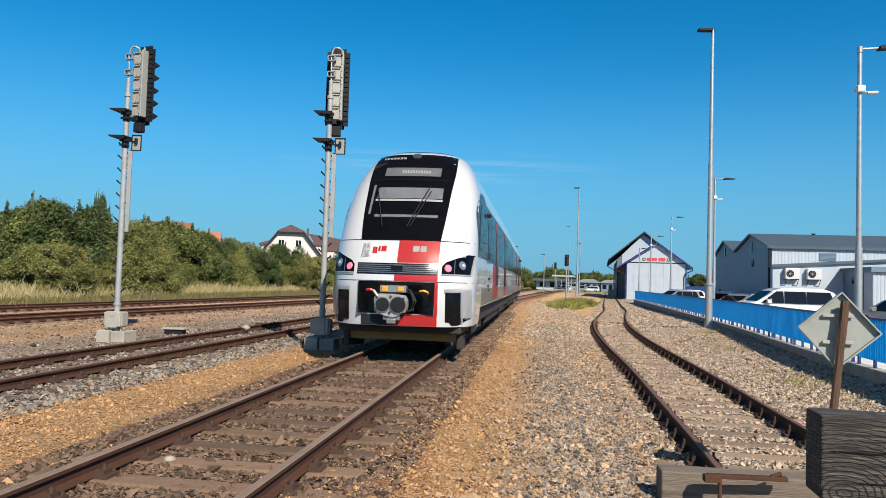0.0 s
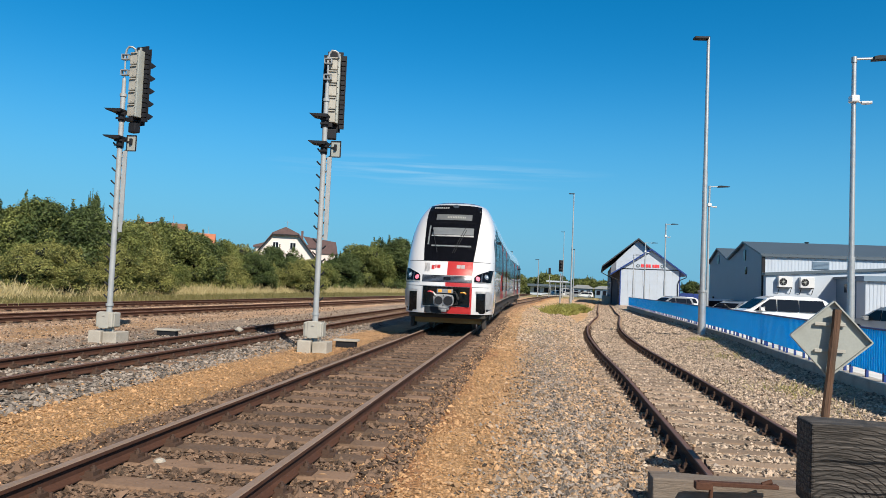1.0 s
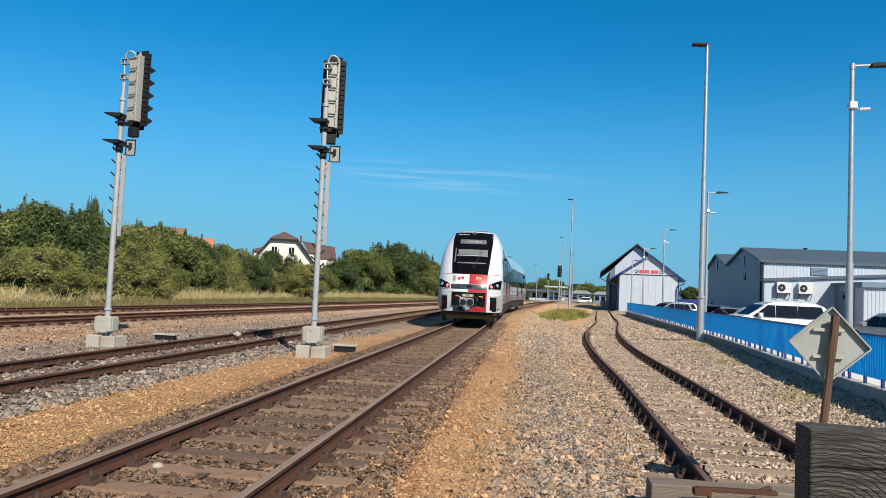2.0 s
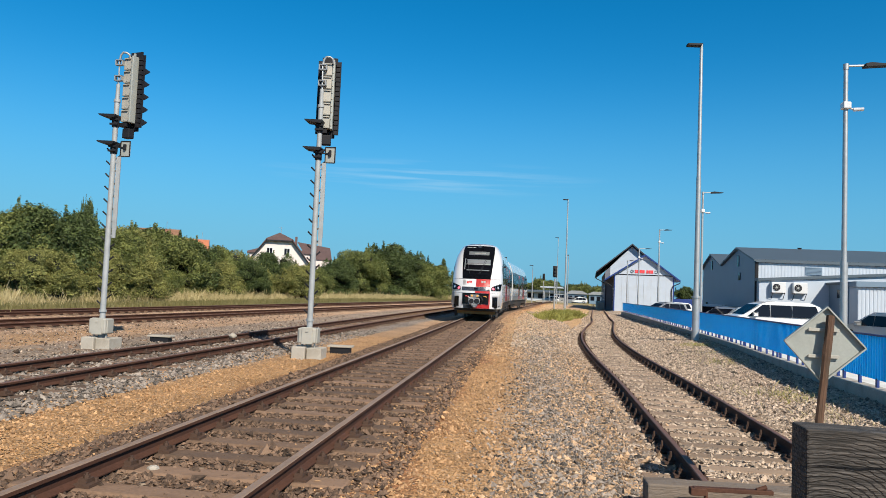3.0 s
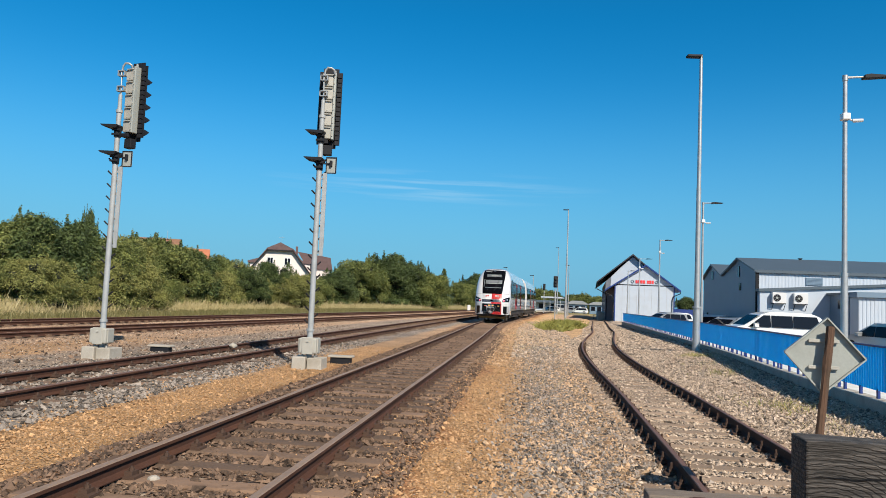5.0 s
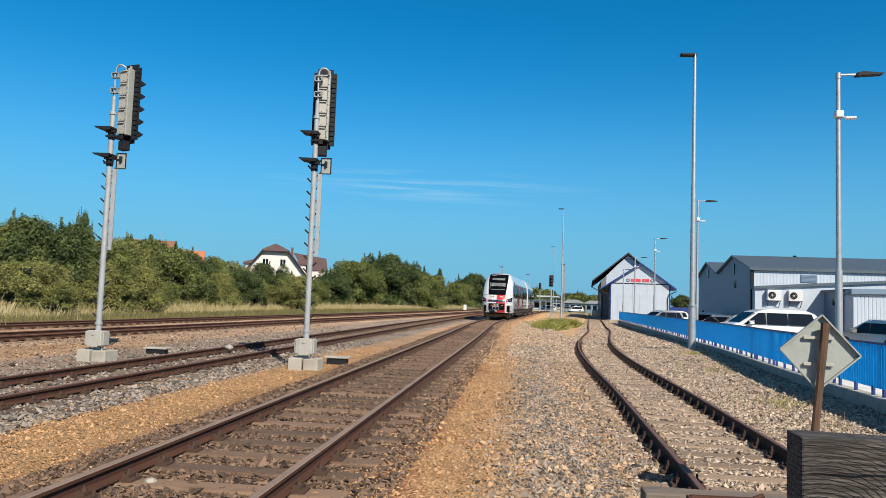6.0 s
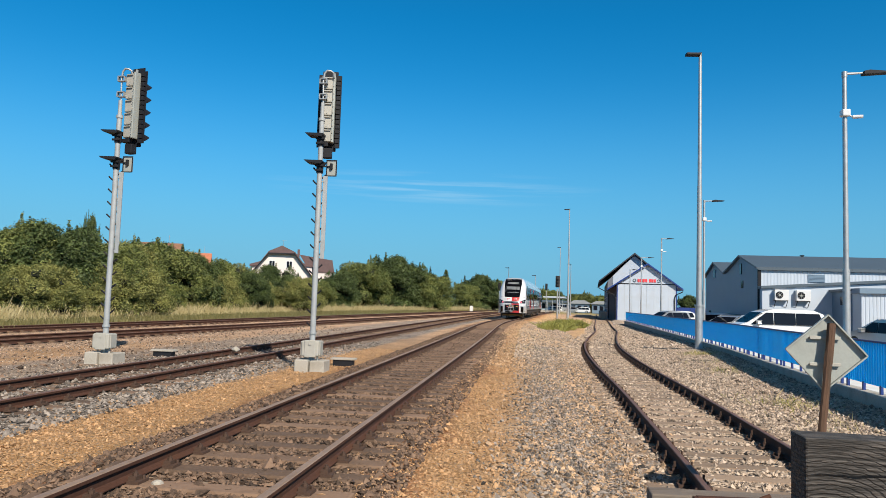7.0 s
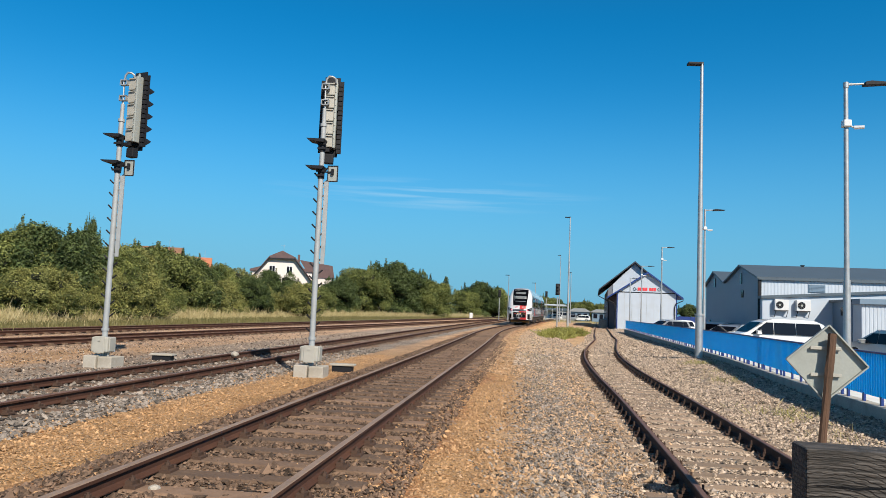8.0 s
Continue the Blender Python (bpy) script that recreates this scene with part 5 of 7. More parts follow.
def van(m, paint, label, length=4.9, height=1.9, roofbars=True):
    root = thing("van", label, "van", m, "vehicles parked behind the fence")
    hl, w = length / 2, 0.94
    k = height / 1.9
    side = [(-hl, 0.35), (-hl, 0.75), (-hl + 0.15, 0.98 * k), (-hl + 0.95, 1.12 * k), (-hl + 1.75, 1.72 * k), (-hl + 2.2, 1.86 * k), (-0.0, height), (hl - 0.7, 1.86 * k), (hl - 0.22, 1.66 * k), (hl - 0.02, 1.0 * k), (hl, 0.45), (hl - 0.1, 0.3), (-hl + 0.1, 0.28)]
    b = bm_new()
    prism(b, side, -w, w)
    for v in b.verts:
        if v.co.z > 1.05 * k:
            v.co.y *= 1 - 0.16 * (v.co.z - 1.05 * k) / (height - 1.05 * k)
    bmesh.ops.bevel(b, geom=b.edges[:], offset=0.05, segments=2, affect="EDGES")
    part("body", b, paint, root, smooth=True)
    for s in (-1, 1):
        for x0, x1, lab in ((-hl + 1.35, -hl + 2.25, 0), (-hl + 2.30, -hl + 3.37, 1), (-hl + 3.41, hl - 0.28, 2)):
            b = bm_new()
            z0, z1 = 1.08 * k, 1.70 * k
            q = [(x0 + (0.0 if lab else -0.25), z0), (x1, z0), (x1 - (0.0 if lab < 2 else 0.22), z1), (x0 + (0.55 if lab == 0 else 0), z1)]
            prism(b, q, -0.006, 0.006)
            for v in b.verts:
                v.co.y += s * (w * (1 - 0.16 * (v.co.z - 1.05 * k) / (height - 1.05 * k)) + 0.003)
            part("window", b, M_WINDOW, root)
        b = bm_new()
        box(b, -hl + 1.35, -hl + 1.55, s * (w + 0.02), s * (w + 0.2), 1.1 * k, 1.28 * k, 0.03)
        part("mirror", b, paint, root)
        if roofbars:
            b = bm_new()
            box(b, -0.6, hl - 0.7, s * 0.72 - 0.02, s * 0.72 + 0.02, height - 0.02, height + 0.02, 0.006)
            part("roof_rail", b, M_GALV, root)
        for x in (-hl + 0.85, hl - 0.95):
            wh = thing("wheel", "", "", pose(x, s * (w - 0.1), 0.32))
            wh.parent = root
            b = bm_new()
            rod(b, (0, -0.11, 0), (0, 0.11, 0), 0.33, seg=20)
            part("tyre", b, M_RUBBER, wh)
            b = bm_new()
            rod(b, (0, -0.12, 0), (0, 0.12, 0), 0.2, seg=16)
            part("rim", b, M_CARSILVER, wh)
    b = bm_new()
    q = [(-hl + 0.98, 1.14 * k), (-hl + 1.72, 1.70 * k)]
    vs = [b.verts.new((q[0][0] - 0.015, -0.82, q[0][1] + 0.015)), b.verts.new((q[0][0] - 0.015, 0.82, q[0][1] + 0.015)),
          b.verts.new((q[1][0] - 0.015, 0.72, q[1][1] + 0.015)), b.verts.new((q[1][0] - 0.015, -0.72, q[1][1] + 0.015))]
    b.faces.new(vs)
    bmesh.ops.solidify(b, geom=b.faces[:], thickness=0.01)
    part("windscreen", b, M_WINDOW, root)
    for s in (-1, 1):
        b = bm_new()
        box(b, -hl - 0.01, -hl + 0.12, s * 0.72 - 0.16, s * 0.72 + 0.16, 0.72, 0.88, 0.03)
        part("headlight", b, M_GALV, root)
    return root


van(pose(17.75, 38.0, -0.07, 0, 0, -2), M_CARWHITE, "white passenger van with dark windows behind blue fence", 5.1, 1.84, False)
van(pose(20.3, 52.0, -0.07, 0, 0, 60), M_CARWHITE, "white estate car in the yard", 4.4, 1.5)
van(pose(18.2, 44.0, -0.07, 0, 0, 20), M_CARDARK, "dark car parked beside white van", 4.3, 1.48, False)
van(pose(17.3, 42.0, -0.07, 0, 0, 25), M_CARSILVER, "silver car parked beside dark car", 4.3, 1.46, False)
van(pose(22.5, 70.0, -0.07, 0, 0, 15), M_CARSILVER, "silver car before the white shed", 4.3, 1.5, False)
for fx, fy, fturn, paint, words in ((34.2, 206.0, 20, M_CARWHITE, "white car parked at the far station"), (36.6, 190.0, 70, M_CARSILVER, "silver car parked at the far station"), (39.0, 191.0, -15, M_CARWHITE, "white car beside low sheds at the far station"), (36.2, 208.0, 5, M_CARSILVER, "silver delivery van at the far station")):
    van(pose(fx, fy, -0.15, 0, 0, fturn), paint, words, 4.6, 2.3 if "delivery" in words else 1.6, False)
van(pose(26.6, 80.0, -0.07, 0, 0, 10), M_CARWHITE, "white car before the white shed", 4.3, 1.5, False)
van(pose(21.6, 34.0, -0.07, 0, 0, -80), M_CARSILVER, "silver car parked beside white hut", 4.4, 1.5, False)


def house(m, label, wall, roofm, w=10.0, d=11.0, e=5.2, a=10.3):
    root = thing("house", label, "house", m, "houses beyond the bushes")
    hw = w / 2
    b = bm_new()
    prism(b, [(-hw, 0), (hw, 0), (hw, e), (hw * 0.42, a - 1.25), (-hw * 0.42, a - 1.25), (-hw, e)], 0, d)
    part("wall", b, wall, root)
    b = bm_new()
    for s in (-1, 1):
        prism(b, [(0, a), (s * (hw * 0.45), a - 1.05), (s * (hw + 0.7), e - 0.55), (s * (hw + 0.7), e - 0.75), (s * hw * 0.42, a - 1.3), (0, a - 0.25)], 0.0, d + 0.5)
        prism(b, [(0, a), (s * (hw * 0.45), a - 1.05), (s * (hw * 0.45), a - 1.3), (0, a - 1.3)], -0.55, 0.1)
        prism(b, [(s * hw * 0.42, a - 1.05), (s * (hw + 0.7), e - 0.55), (s * (hw + 0.7), e - 0.8), (s * hw * 0.42, a - 1.35)], -0.55, 0.1)
    part("roof", b, roofm, root)
    for x in (-1.6, 1.3):
        wn = thing("window", "", "", pose(x, -0.03, e + 1.25))
        wn.parent = root
        b = bm_new()
        box(b, -0.55, 0.55, -0.03, 0.03, 0, 1.3, 0.02)
        part("frame", b, M_CARWHITE, wn)
        b = bm_new()
        box(b, -0.43, -0.04, -0.045, -0.025, 0.12, 1.18)
        part("pane", b, M_WINDOW, wn)
        b = bm_new()
        box(b, 0.04, 0.43, -0.045, -0.025, 0.12, 1.18)
        part("pane", b, M_WINDOW, wn)
    # side dormers and balcony wing
    for y in (3.0, 8.0):
        b = bm_new()
        box(b, 2.6, hw + 0.1, y, y + 2.4, e - 0.3, e + 1.9, 0.02)
        part("dormer", b, wall, root)
        b = bm_new()
        prism(b, [(2.0, e + 1.9), (hw + 0.5, e + 1.75), (hw + 0.5, e + 1.95), (2.0, e + 2.7)], y - 0.3, y + 2.7)
        part("dormer_roof", b, roofm, root)
    b = bm_new()
    box(b, -hw - 0.1, -2.6, 2.0, 5.0, e - 0.3, e + 2.0, 0.02)
    part("dormer", b, wall, root)
    b = bm_new()
    prism(b, [(-2.0, e + 2.9), (-hw - 0.5, e + 1.85), (-hw - 0.5, e + 1.5), (-2.0, e + 1.9)], 1.6, 5.4)
    part("dormer_roof", b, roofm, root)
    for s in (-1, 1):
        b = bm_new()
        prism(b, [(0, a - 1.28), (s * (hw * 0.45), a - 1.28), (s * (hw * 0.45), a - 1.5), (0, a - 1.5)], -0.62, -0.5)
        prism(b, [(s * hw * 0.42, a - 1.15), (s * (hw + 0.75), e - 0.62), (s * (hw + 0.75), e - 0.95), (s * hw * 0.42, a - 1.5)], -0.62, -0.56)
        part("verge_board", b, M_DARK, root, "dark brown verge board")
    b = bm_new()
    box(b, hw, hw + 3.5, 4.0, d, 0, e + 1.0, 0.02)
    part("wing", b, wall, root)
    for k in range(2):
        b = bm_new()
        box(b, hw + 0.5 + k * 1.6, hw + 1.4 + k * 1.6, 3.93, 4.0, e - 1.6, e - 0.2, 0.01)
        part("window", b, M_WINDOW, root)
    for y in (3.0, 8.0):
        b = bm_new()
        box(b, 3.2, 4.2, y - 0.05, y + 0.02, e + 0.5, e + 1.5, 0.01)
        part("window", b, M_WINDOW, root)
    b = bm_new()
    prism(b, [(hw - 2.2, e + 3.9), (hw + 3.6, e + 3.1), (hw + 4.0, e + 0.9), (hw - 0.3, e + 0.9)], 3.8, d + 0.4)
    part("wing_roof", b, roofm, root)
    b = bm_new()
    box(b, hw + 0.2, hw + 2.2, 3.0, 4.0, 2.4, 3.4, 0.02)
    part("balcony", b, M_DARK, root)
    b = bm_new()
    box(b, 2.35, 2.75, 5, 5.4, a - 1.6, a - 0.2, 0.02)
    part("chimney", b, M_BROWNROOF, root)
    b = bm_new()
    rod(b, (-0.2, 6, a - 0.3), (-0.2, 6, a + 1.5), 0.03, seg=6)
    rod(b, (-0.7, 6, a + 1.3), (0.3, 6, a + 1.3), 0.02, seg=6)
    part("aerial", b, M_GALV, root)
    return root


house(pose(-26.1, 125.0, 0.1, 0, 0, 8), "pinkish white plastered house with brown half-hipped roof", M_PLASTER, M_BROWNROOF)
house(pose(-53.5, 150.0, -0.2, 0, 0, -75), "house with orange tile roof behind bushes", M_PLASTER, M_REDROOF, 8, 7, 5.0, 10.4)
house(pose(-56.5, 138.0, -0.2, 0, 0, -80), "house with weathered brown roof behind bushes", M_PLASTER, M_OLDROOF, 8, 8, 5.4, 11.4)


def far_station():
    """Pale canopies and a low building at the end of the view."""
    root = thing("station_building", "long low pale station building far away", "station", pose(40, 215, -0.2, 0, 0, -8))
    b = bm_new()
    box(b, -12, 2, 0, 8, 0, 2.6, 0.05)
    part("wall", b, M_WHITEWALL, root)
    b = bm_new()
    box(b, -13, 3, -2, 9, 2.6, 3.3, 0.05)
    part("roof", b, M_ROOFGREY, root)
    for i in range(4):
        b = bm_new()
        box(b, -11 + i * 3, -9.3 + i * 3, -0.05, 0.02, 0.9, 2.3, 0.02)
        part("window", b, M_WINDOW, root)
    plat = thing("platform_canopy", "pale flat platform canopy on posts far away", "canopy", pose(33, 185, -0.2, 0, 0, -12))
    b = bm_new()
    box(b, -5, 0.4, 0, 18, 3.75, 4.1, 0.03)
    part("roof", b, M_WHITEWALL, plat)
    for i in range(4):
        b = bm_new()
        rod(b, (-4 + i * 1.3, 1, -0.2), (-4 + i * 1.3, 1, 3.9), 0.1)
        part("post", b, M_GALV, plat)
    b = bm_new()
    box(b, -6, 1.2, -1, 18, -0.3, 0.45, 0.03)
    part("platform", b, M_CONCRETE, plat)


far_station()


def low_shed(m, w, h, rise, label, wall):
    root = thing("low_shed", label, "shed", m, "low sheds beyond the hall")
    b = bm_new()
    box(b, 0, w, 0, 5, 0, h, 0.02)
    part("wall", b, wall, root)
    b = bm_new()
    prism(b, [(-0.3, h - 0.05), (w + 0.3, h - 0.05), (w + 0.3, h + 0.1), (w * 0.75, h + rise), (w * 0.2, h + rise), (-0.3, h + 0.1)], -0.4, 5.4)
    part("roof", b, M_SHEETROOF, root, "pale grey sheet roof")
    for i in range(int(w / 1.6)):
        b = bm_new()
        box(b, 0.4 + i * 1.6, 1.4 + i * 1.6, -0.05, 0.03, 0.2 if i % 2 else 0.9, h - 0.5, 0.01)
        part("door" if i % 2 else "window", b, M_WINDOW, root)
    return root


low_shed(pose(36.9, 196, -0.2, 0, 0, -10), 5.2, 2.5, 0.9, "low grey shed with pale roof far away", M_GREYWALL)
low_shed(pose(42.4, 194, -0.2, 0, 0, -10), 5.6, 2.5, 0.8, "low dark shed with pale grey roof", M_GREYWALL)


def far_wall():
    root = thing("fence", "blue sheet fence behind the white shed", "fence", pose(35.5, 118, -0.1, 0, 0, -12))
    # The bright blue is darkened here to offset the full sun on these sheets.
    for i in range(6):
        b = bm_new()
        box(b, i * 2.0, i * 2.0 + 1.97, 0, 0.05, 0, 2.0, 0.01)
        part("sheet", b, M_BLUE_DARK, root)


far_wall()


def far_signal(x, y, h, label):
    root = thing("railway_signal", label, "signal", pose(x, y, -0.15), "signals far along the line")
    b = bm_new()
    rod(b, (0, 0, -0.2), (0, 0, h - 1.5), 0.08)
    part("mast", b, M_GALV, root)
    b = bm_new()
    box(b, -0.24, 0.24, -0.1, 0.1, h - 1.3, h, 0.06)
    part("head", b, M_DARK, root)
    for k in range(3):
        b = bm_new()
        bmesh.ops.create_cone(b, cap_ends=True, segments=12, radius1=0.11, radius2=0.12, depth=0.2, matrix=pose(0, -0.2, h - 0.3 - k * 0.36, 90, 0, 0))
        part("hood", b, M_RUBBER, root)
    return root


far_signal(14.0, 82.0, 5.1, "black headed signal on a mast far along the line")
far_signal(12.0, 132.0, 5.6, "black headed signal beside the line far away")
far_signal(23.3, 150.0, 6.2, "black headed signal beyond the train")
for px, py, ph in ((13.2, 128.0, 8.2), (19.3, 138.0, 7.4), (26.4, 152.0, 14.0), (24.9, 132.0, 9.3)):
    floodlight_mast(pose(px, py, -0.2, 0, 0, -4), ph, 0.13, "slim floodlight mast far along the line")


def marker_post():
    root = thing("marker_box", "small pale box beside the line far away", "marker", pose(7.4, 140, -0.15))
    b = bm_new()
    box(b, -0.3, 0.3, -0.2, 0.2, -0.1, 1.2, 0.03)
    part("case", b, M_CARWHITE, root)


marker_post()


# ---- plants ----
BUSH_ROW = [(-31.4, 50, 6.0), (-27.8, 47, 5.7), (-25.9, 46, 6.3), (-24.1, 48, 6.5), (-22.6, 50, 5.4), (-23.6, 56, 5.2), (-25.0, 64, 6.2),
            (-23.3, 64, 5.7), (-22.2, 66, 5.2), (-22.5, 74, 5.5), (-21.3, 78, 5.3), (-19.0, 76, 4.1), (-19.8, 92, 5.6), (-15.4, 84, 4.1),
            (-16.0, 100, 4.1), (-14.0, 108, 5.7), (-12.5, 125, 9.3), (-8.0, 130, 10.7), (-3.5, 135, 9.4), (-0.3, 135, 7.7), (7.6, 170, 6.9),
            (11.5, 180, 9.6), (15.4, 185, 8.8), (21.4, 200, 6.5), (42.9, 222, 5.9), (59.9, 170, 5.5), (36.5, 235, 7.9), (33.0, 240, 6.5), (40.0, 238, 7.0), (29.0, 232, 5.0), (44.0, 212, 6.2), (47.5, 205, 5.2), (50.5, 214, 5.8)]


def leaf_cloud(centres, radii, count, size, seed):
    """Leaves on and in a set of clumps, as quads (n, 4, 3)."""
    rng = np.random.default_rng(seed)
    w = radii.prod(1) ** (2 / 3)
    which = rng.choice(len(centres), count, p=w / w.sum())
    d = rng.normal(size=(count, 3))
    d[:, 2] += 0.25
    d /= np.linalg.norm(d, axis=1)[:, None]
    rad = 1.0 - 0.5 * rng.random(count) ** 1.6 + 0.28 * rng.random(count) ** 4
    p = centres[which] + d * radii[which] * rad[:, None]
    nrm = d * 0.7 + rng.normal(0, 0.6, (count, 3)) + np.array([0, 0, 0.5])
    nrm /= np.linalg.norm(nrm, axis=1)[:, None]
    t = np.cross(nrm, rng.normal(size=(count, 3)))
    t /= np.linalg.norm(t, axis=1)[:, None]
    s = np.cross(nrm, t)
    L = size * np.exp(rng.normal(0, 0.3, count))[:, None]
    return np.stack([p - t * L, p - s * L * 0.5 + nrm * L * 0.12, p + t * L, p + s * L * 0.5 + nrm * L * 0.12], 1)


def bush(name, label, category, seed, height, width, leafmat, count, leaf, trunk=0.3, m=None, group="bushes along the line", clumps=70, shoots=26):
    """Trunks and limbs with a crown of many leafy clumps, gaps between them and thin shoots above."""
    rng = np.random.default_rng(seed)
    root = thing(name, label, category, m, group)
    k = clumps
    z = trunk + (height - trunk) * (0.06 + 0.80 * rng.random(k) ** 0.85)
    prof = np.interp(z / height, [0, 0.15, 0.45, 0.75, 1.0], [0.80, 0.98, 1.0, 0.78, 0.30])
    a = rng.random(k) * 6.283
    rr = rng.random(k) ** 0.4 * prof * width / 2
    c = np.stack([rr * np.cos(a), rr * np.sin(a), z], 1)
    r = (0.085 + 0.10 * rng.random(k)) * min(height, width)
    rad = np.stack([r, r, r * (0.65 + 0.4 * rng.random(k))], 1)
    # shoots: short chains of ever smaller clumps that stand up out of the crown
    cs, rs = [], []
    for i in rng.choice(k, shoots):
        if z[i] < 0.45 * height:
            continue
        x0, y0, z0 = c[i] + np.array([rng.normal(0, r[i] * 0.5), rng.normal(0, r[i] * 0.5), rad[i, 2] * 0.8])
        lean, n = rng.normal(0, 0.12, 2), rng.integers(3, 7)
        for q in range(n):
            cs.append((x0 + lean[0] * q * 0.16, y0 + lean[1] * q * 0.16, z0 + q * 0.17))
            f = 0.19 * (1 - q / (n + 1.5))
            rs.append((f, f, 0.15))
    c2, rad2 = (np.vstack([c, np.array(cs)]), np.vstack([rad, np.array(rs)])) if cs else (c, rad)
    tri_soup("crown", leaf_cloud(c2, rad2, count, leaf, seed + 1), leafmat, root)
    # near-black lumps added in the crown: its deep shade put into colour
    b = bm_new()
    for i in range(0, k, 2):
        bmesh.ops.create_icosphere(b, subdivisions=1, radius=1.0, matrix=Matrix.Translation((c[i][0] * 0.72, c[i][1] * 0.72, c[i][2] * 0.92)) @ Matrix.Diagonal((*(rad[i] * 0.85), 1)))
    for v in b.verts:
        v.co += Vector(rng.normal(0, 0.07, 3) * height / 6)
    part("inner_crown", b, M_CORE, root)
    b = bm_new()
    for i in range(0, k, 6):
        mid = Vector(c[i]) * 0.5 + Vector((0, 0, 0.1))
        rod(b, (rng.normal(0, 0.1), rng.normal(0, 0.1), -0.3), tuple(mid), 0.03 * height / 3, 0.02 * height / 3, 6)
        rod(b, tuple(mid), tuple(c[i]), 0.02 * height / 3, 0.008, 6)
    part("trunk", b, M_BARK, root)
    return root


B = [bush("bush", "dense dark green bush beside the line", "bush", 21, 6.0, 5.5, M_LEAF3, 54000, 0.075, m=pose(-24.8, 46, -0.15)),
     bush("bush", "green leafy bush beside the line", "bush", 22, 6.0, 6.0, M_LEAF, 54000, 0.075, m=pose(-24.6, 66, -0.15)),
     bush("bush", "yellow green shrub beside the line", "bush", 23, 6.0, 6.5, M_LEAF2, 54000, 0.075, m=pose(-25, 58, -0.15))]
rb = random.Random(8)
for i, (x, y, top) in enumerate(BUSH_ROW):
    k = rb.choice((0, 0, 1)) if y < 55 else rb.choice((1, 1, 2, 0)) if y < 120 else rb.choice((1, 1, 0))
    s = (top + 0.3) / 6.8
    s *= 1.1 if 52 < y < 115 else 1.0
    wide = 1.0 if y < 60 else 1.15
    copy_thing(B[k], pose(x, y, -0.15, 0, 0, rb.uniform(0, 360)) @ Matrix.Diagonal((s * wide, s * wide, s, 1)))
# lower shrubs along the foot of the hedge
for i in range(26):
    y = 42 + i * 3.6 + rb.uniform(-1, 1)
    x = float(np.interp(y, [40, 56, 72, 96, 137], [-23.6, -23.0, -22.6, -19.2, -13.0])) + 1.4 + rb.uniform(-0.6, 0.6)
    s = rb.uniform(0.40, 0.66)
    copy_thing(B[rb.choice((2, 2, 2, 1))], pose(x, y, -0.2, 0, 0, rb.uniform(0, 360)) @ Matrix.Diagonal((s * 1.15, s * 1.15, s, 1)))
# tall thin shoot above the hedge
copy_thing(B[0], pose(-23.9, 50.5, -0.15, 0, 0, 40) @ Matrix.Diagonal((0.25, 0.25, 1.17, 1)))


def conifer(m):
    root = thing("conifer", "dark green spruce beyond the bushes", "conifer", m)
    rng = np.random.default_rng(5)
    n = 60
    z = np.linspace(1.0, 9.6, n)
    a = np.arange(n) * 2.4
    rr = (10 - z) * 0.2
    c = np.stack([rr * np.cos(a), rr * np.sin(a), z], 1)
    rad = np.stack([0.25 + (10 - z) * 0.10] * 2 + [0.35 + 0 * z], 1)
    tri_soup("crown", leaf_cloud(c, rad, 6000, 0.16, 6), M_LEAF3, root)
    b = bm_new()
    rod(b, (0, 0, -0.3), (0, 0, 9.8), 0.2, 0.02, 8)
    part("trunk", b, M_BARK, root)


conifer(pose(2.7, 160, -0.2) @ Matrix.Diagonal((0.9, 0.9, 0.9, 1)))


def blades(name, label, material, x, y, height, width, seed, lean=0.25):
    """Grass: bent narrow blades, three corners each."""
    rng = np.random.default_rng(seed)
    n = len(x)
    z = ground_z(x, y) - 0.02
    h = height * np.exp(rng.normal(0, 0.3, n))
    a = rng.random(n) * 6.283
    dx, dy = np.cos(a) * width, np.sin(a) * width
    tx, ty = rng.normal(0, lean, n) * h, rng.normal(0, lean, n) * h
    v = np.stack([np.stack([x - dx, y - dy, z], 1), np.stack([x + dx, y + dy, z], 1), np.stack([x + tx + dx * 0.3, y + ty, z + h], 1), np.stack([x + tx - dx * 0.6, y + ty - dy * 0.4, z + h * 0.92], 1)], 1)
    ob = tri_soup(name, v, material)
    return tagged(ob, label, "grass", kind="stuff")


rg = np.random.default_rng(40)
gy = 34 + 140 * rg.random(110000) ** 1.5
gx = np.interp(gy, [30, 40, 56, 72, 96, 137, 175], [-22.5, -22.4, -20.5, -18.8, -14.2, 0.8, 10.5]) + rg.normal(0, 1.25, 110000) - 0.8
blades("dry_grass", "tall pale dry grass before the hedge", M_DRYGRASS, gx, gy, 0.5, 0.012, 41)
gy = 30 + 145 * rg.random(40000) ** 1.4
gx = np.interp(gy, [30, 40, 56, 72, 96, 137, 175], [-20.2, -19.2, -16.6, -14.5, -9.6, 3.2, 12.6]) + rg.normal(0, 0.9, 40000)
blades("verge_grass", "short green verge grass beside outer track", M_GREENGRASS, gx, gy, 0.22, 0.02, 42)
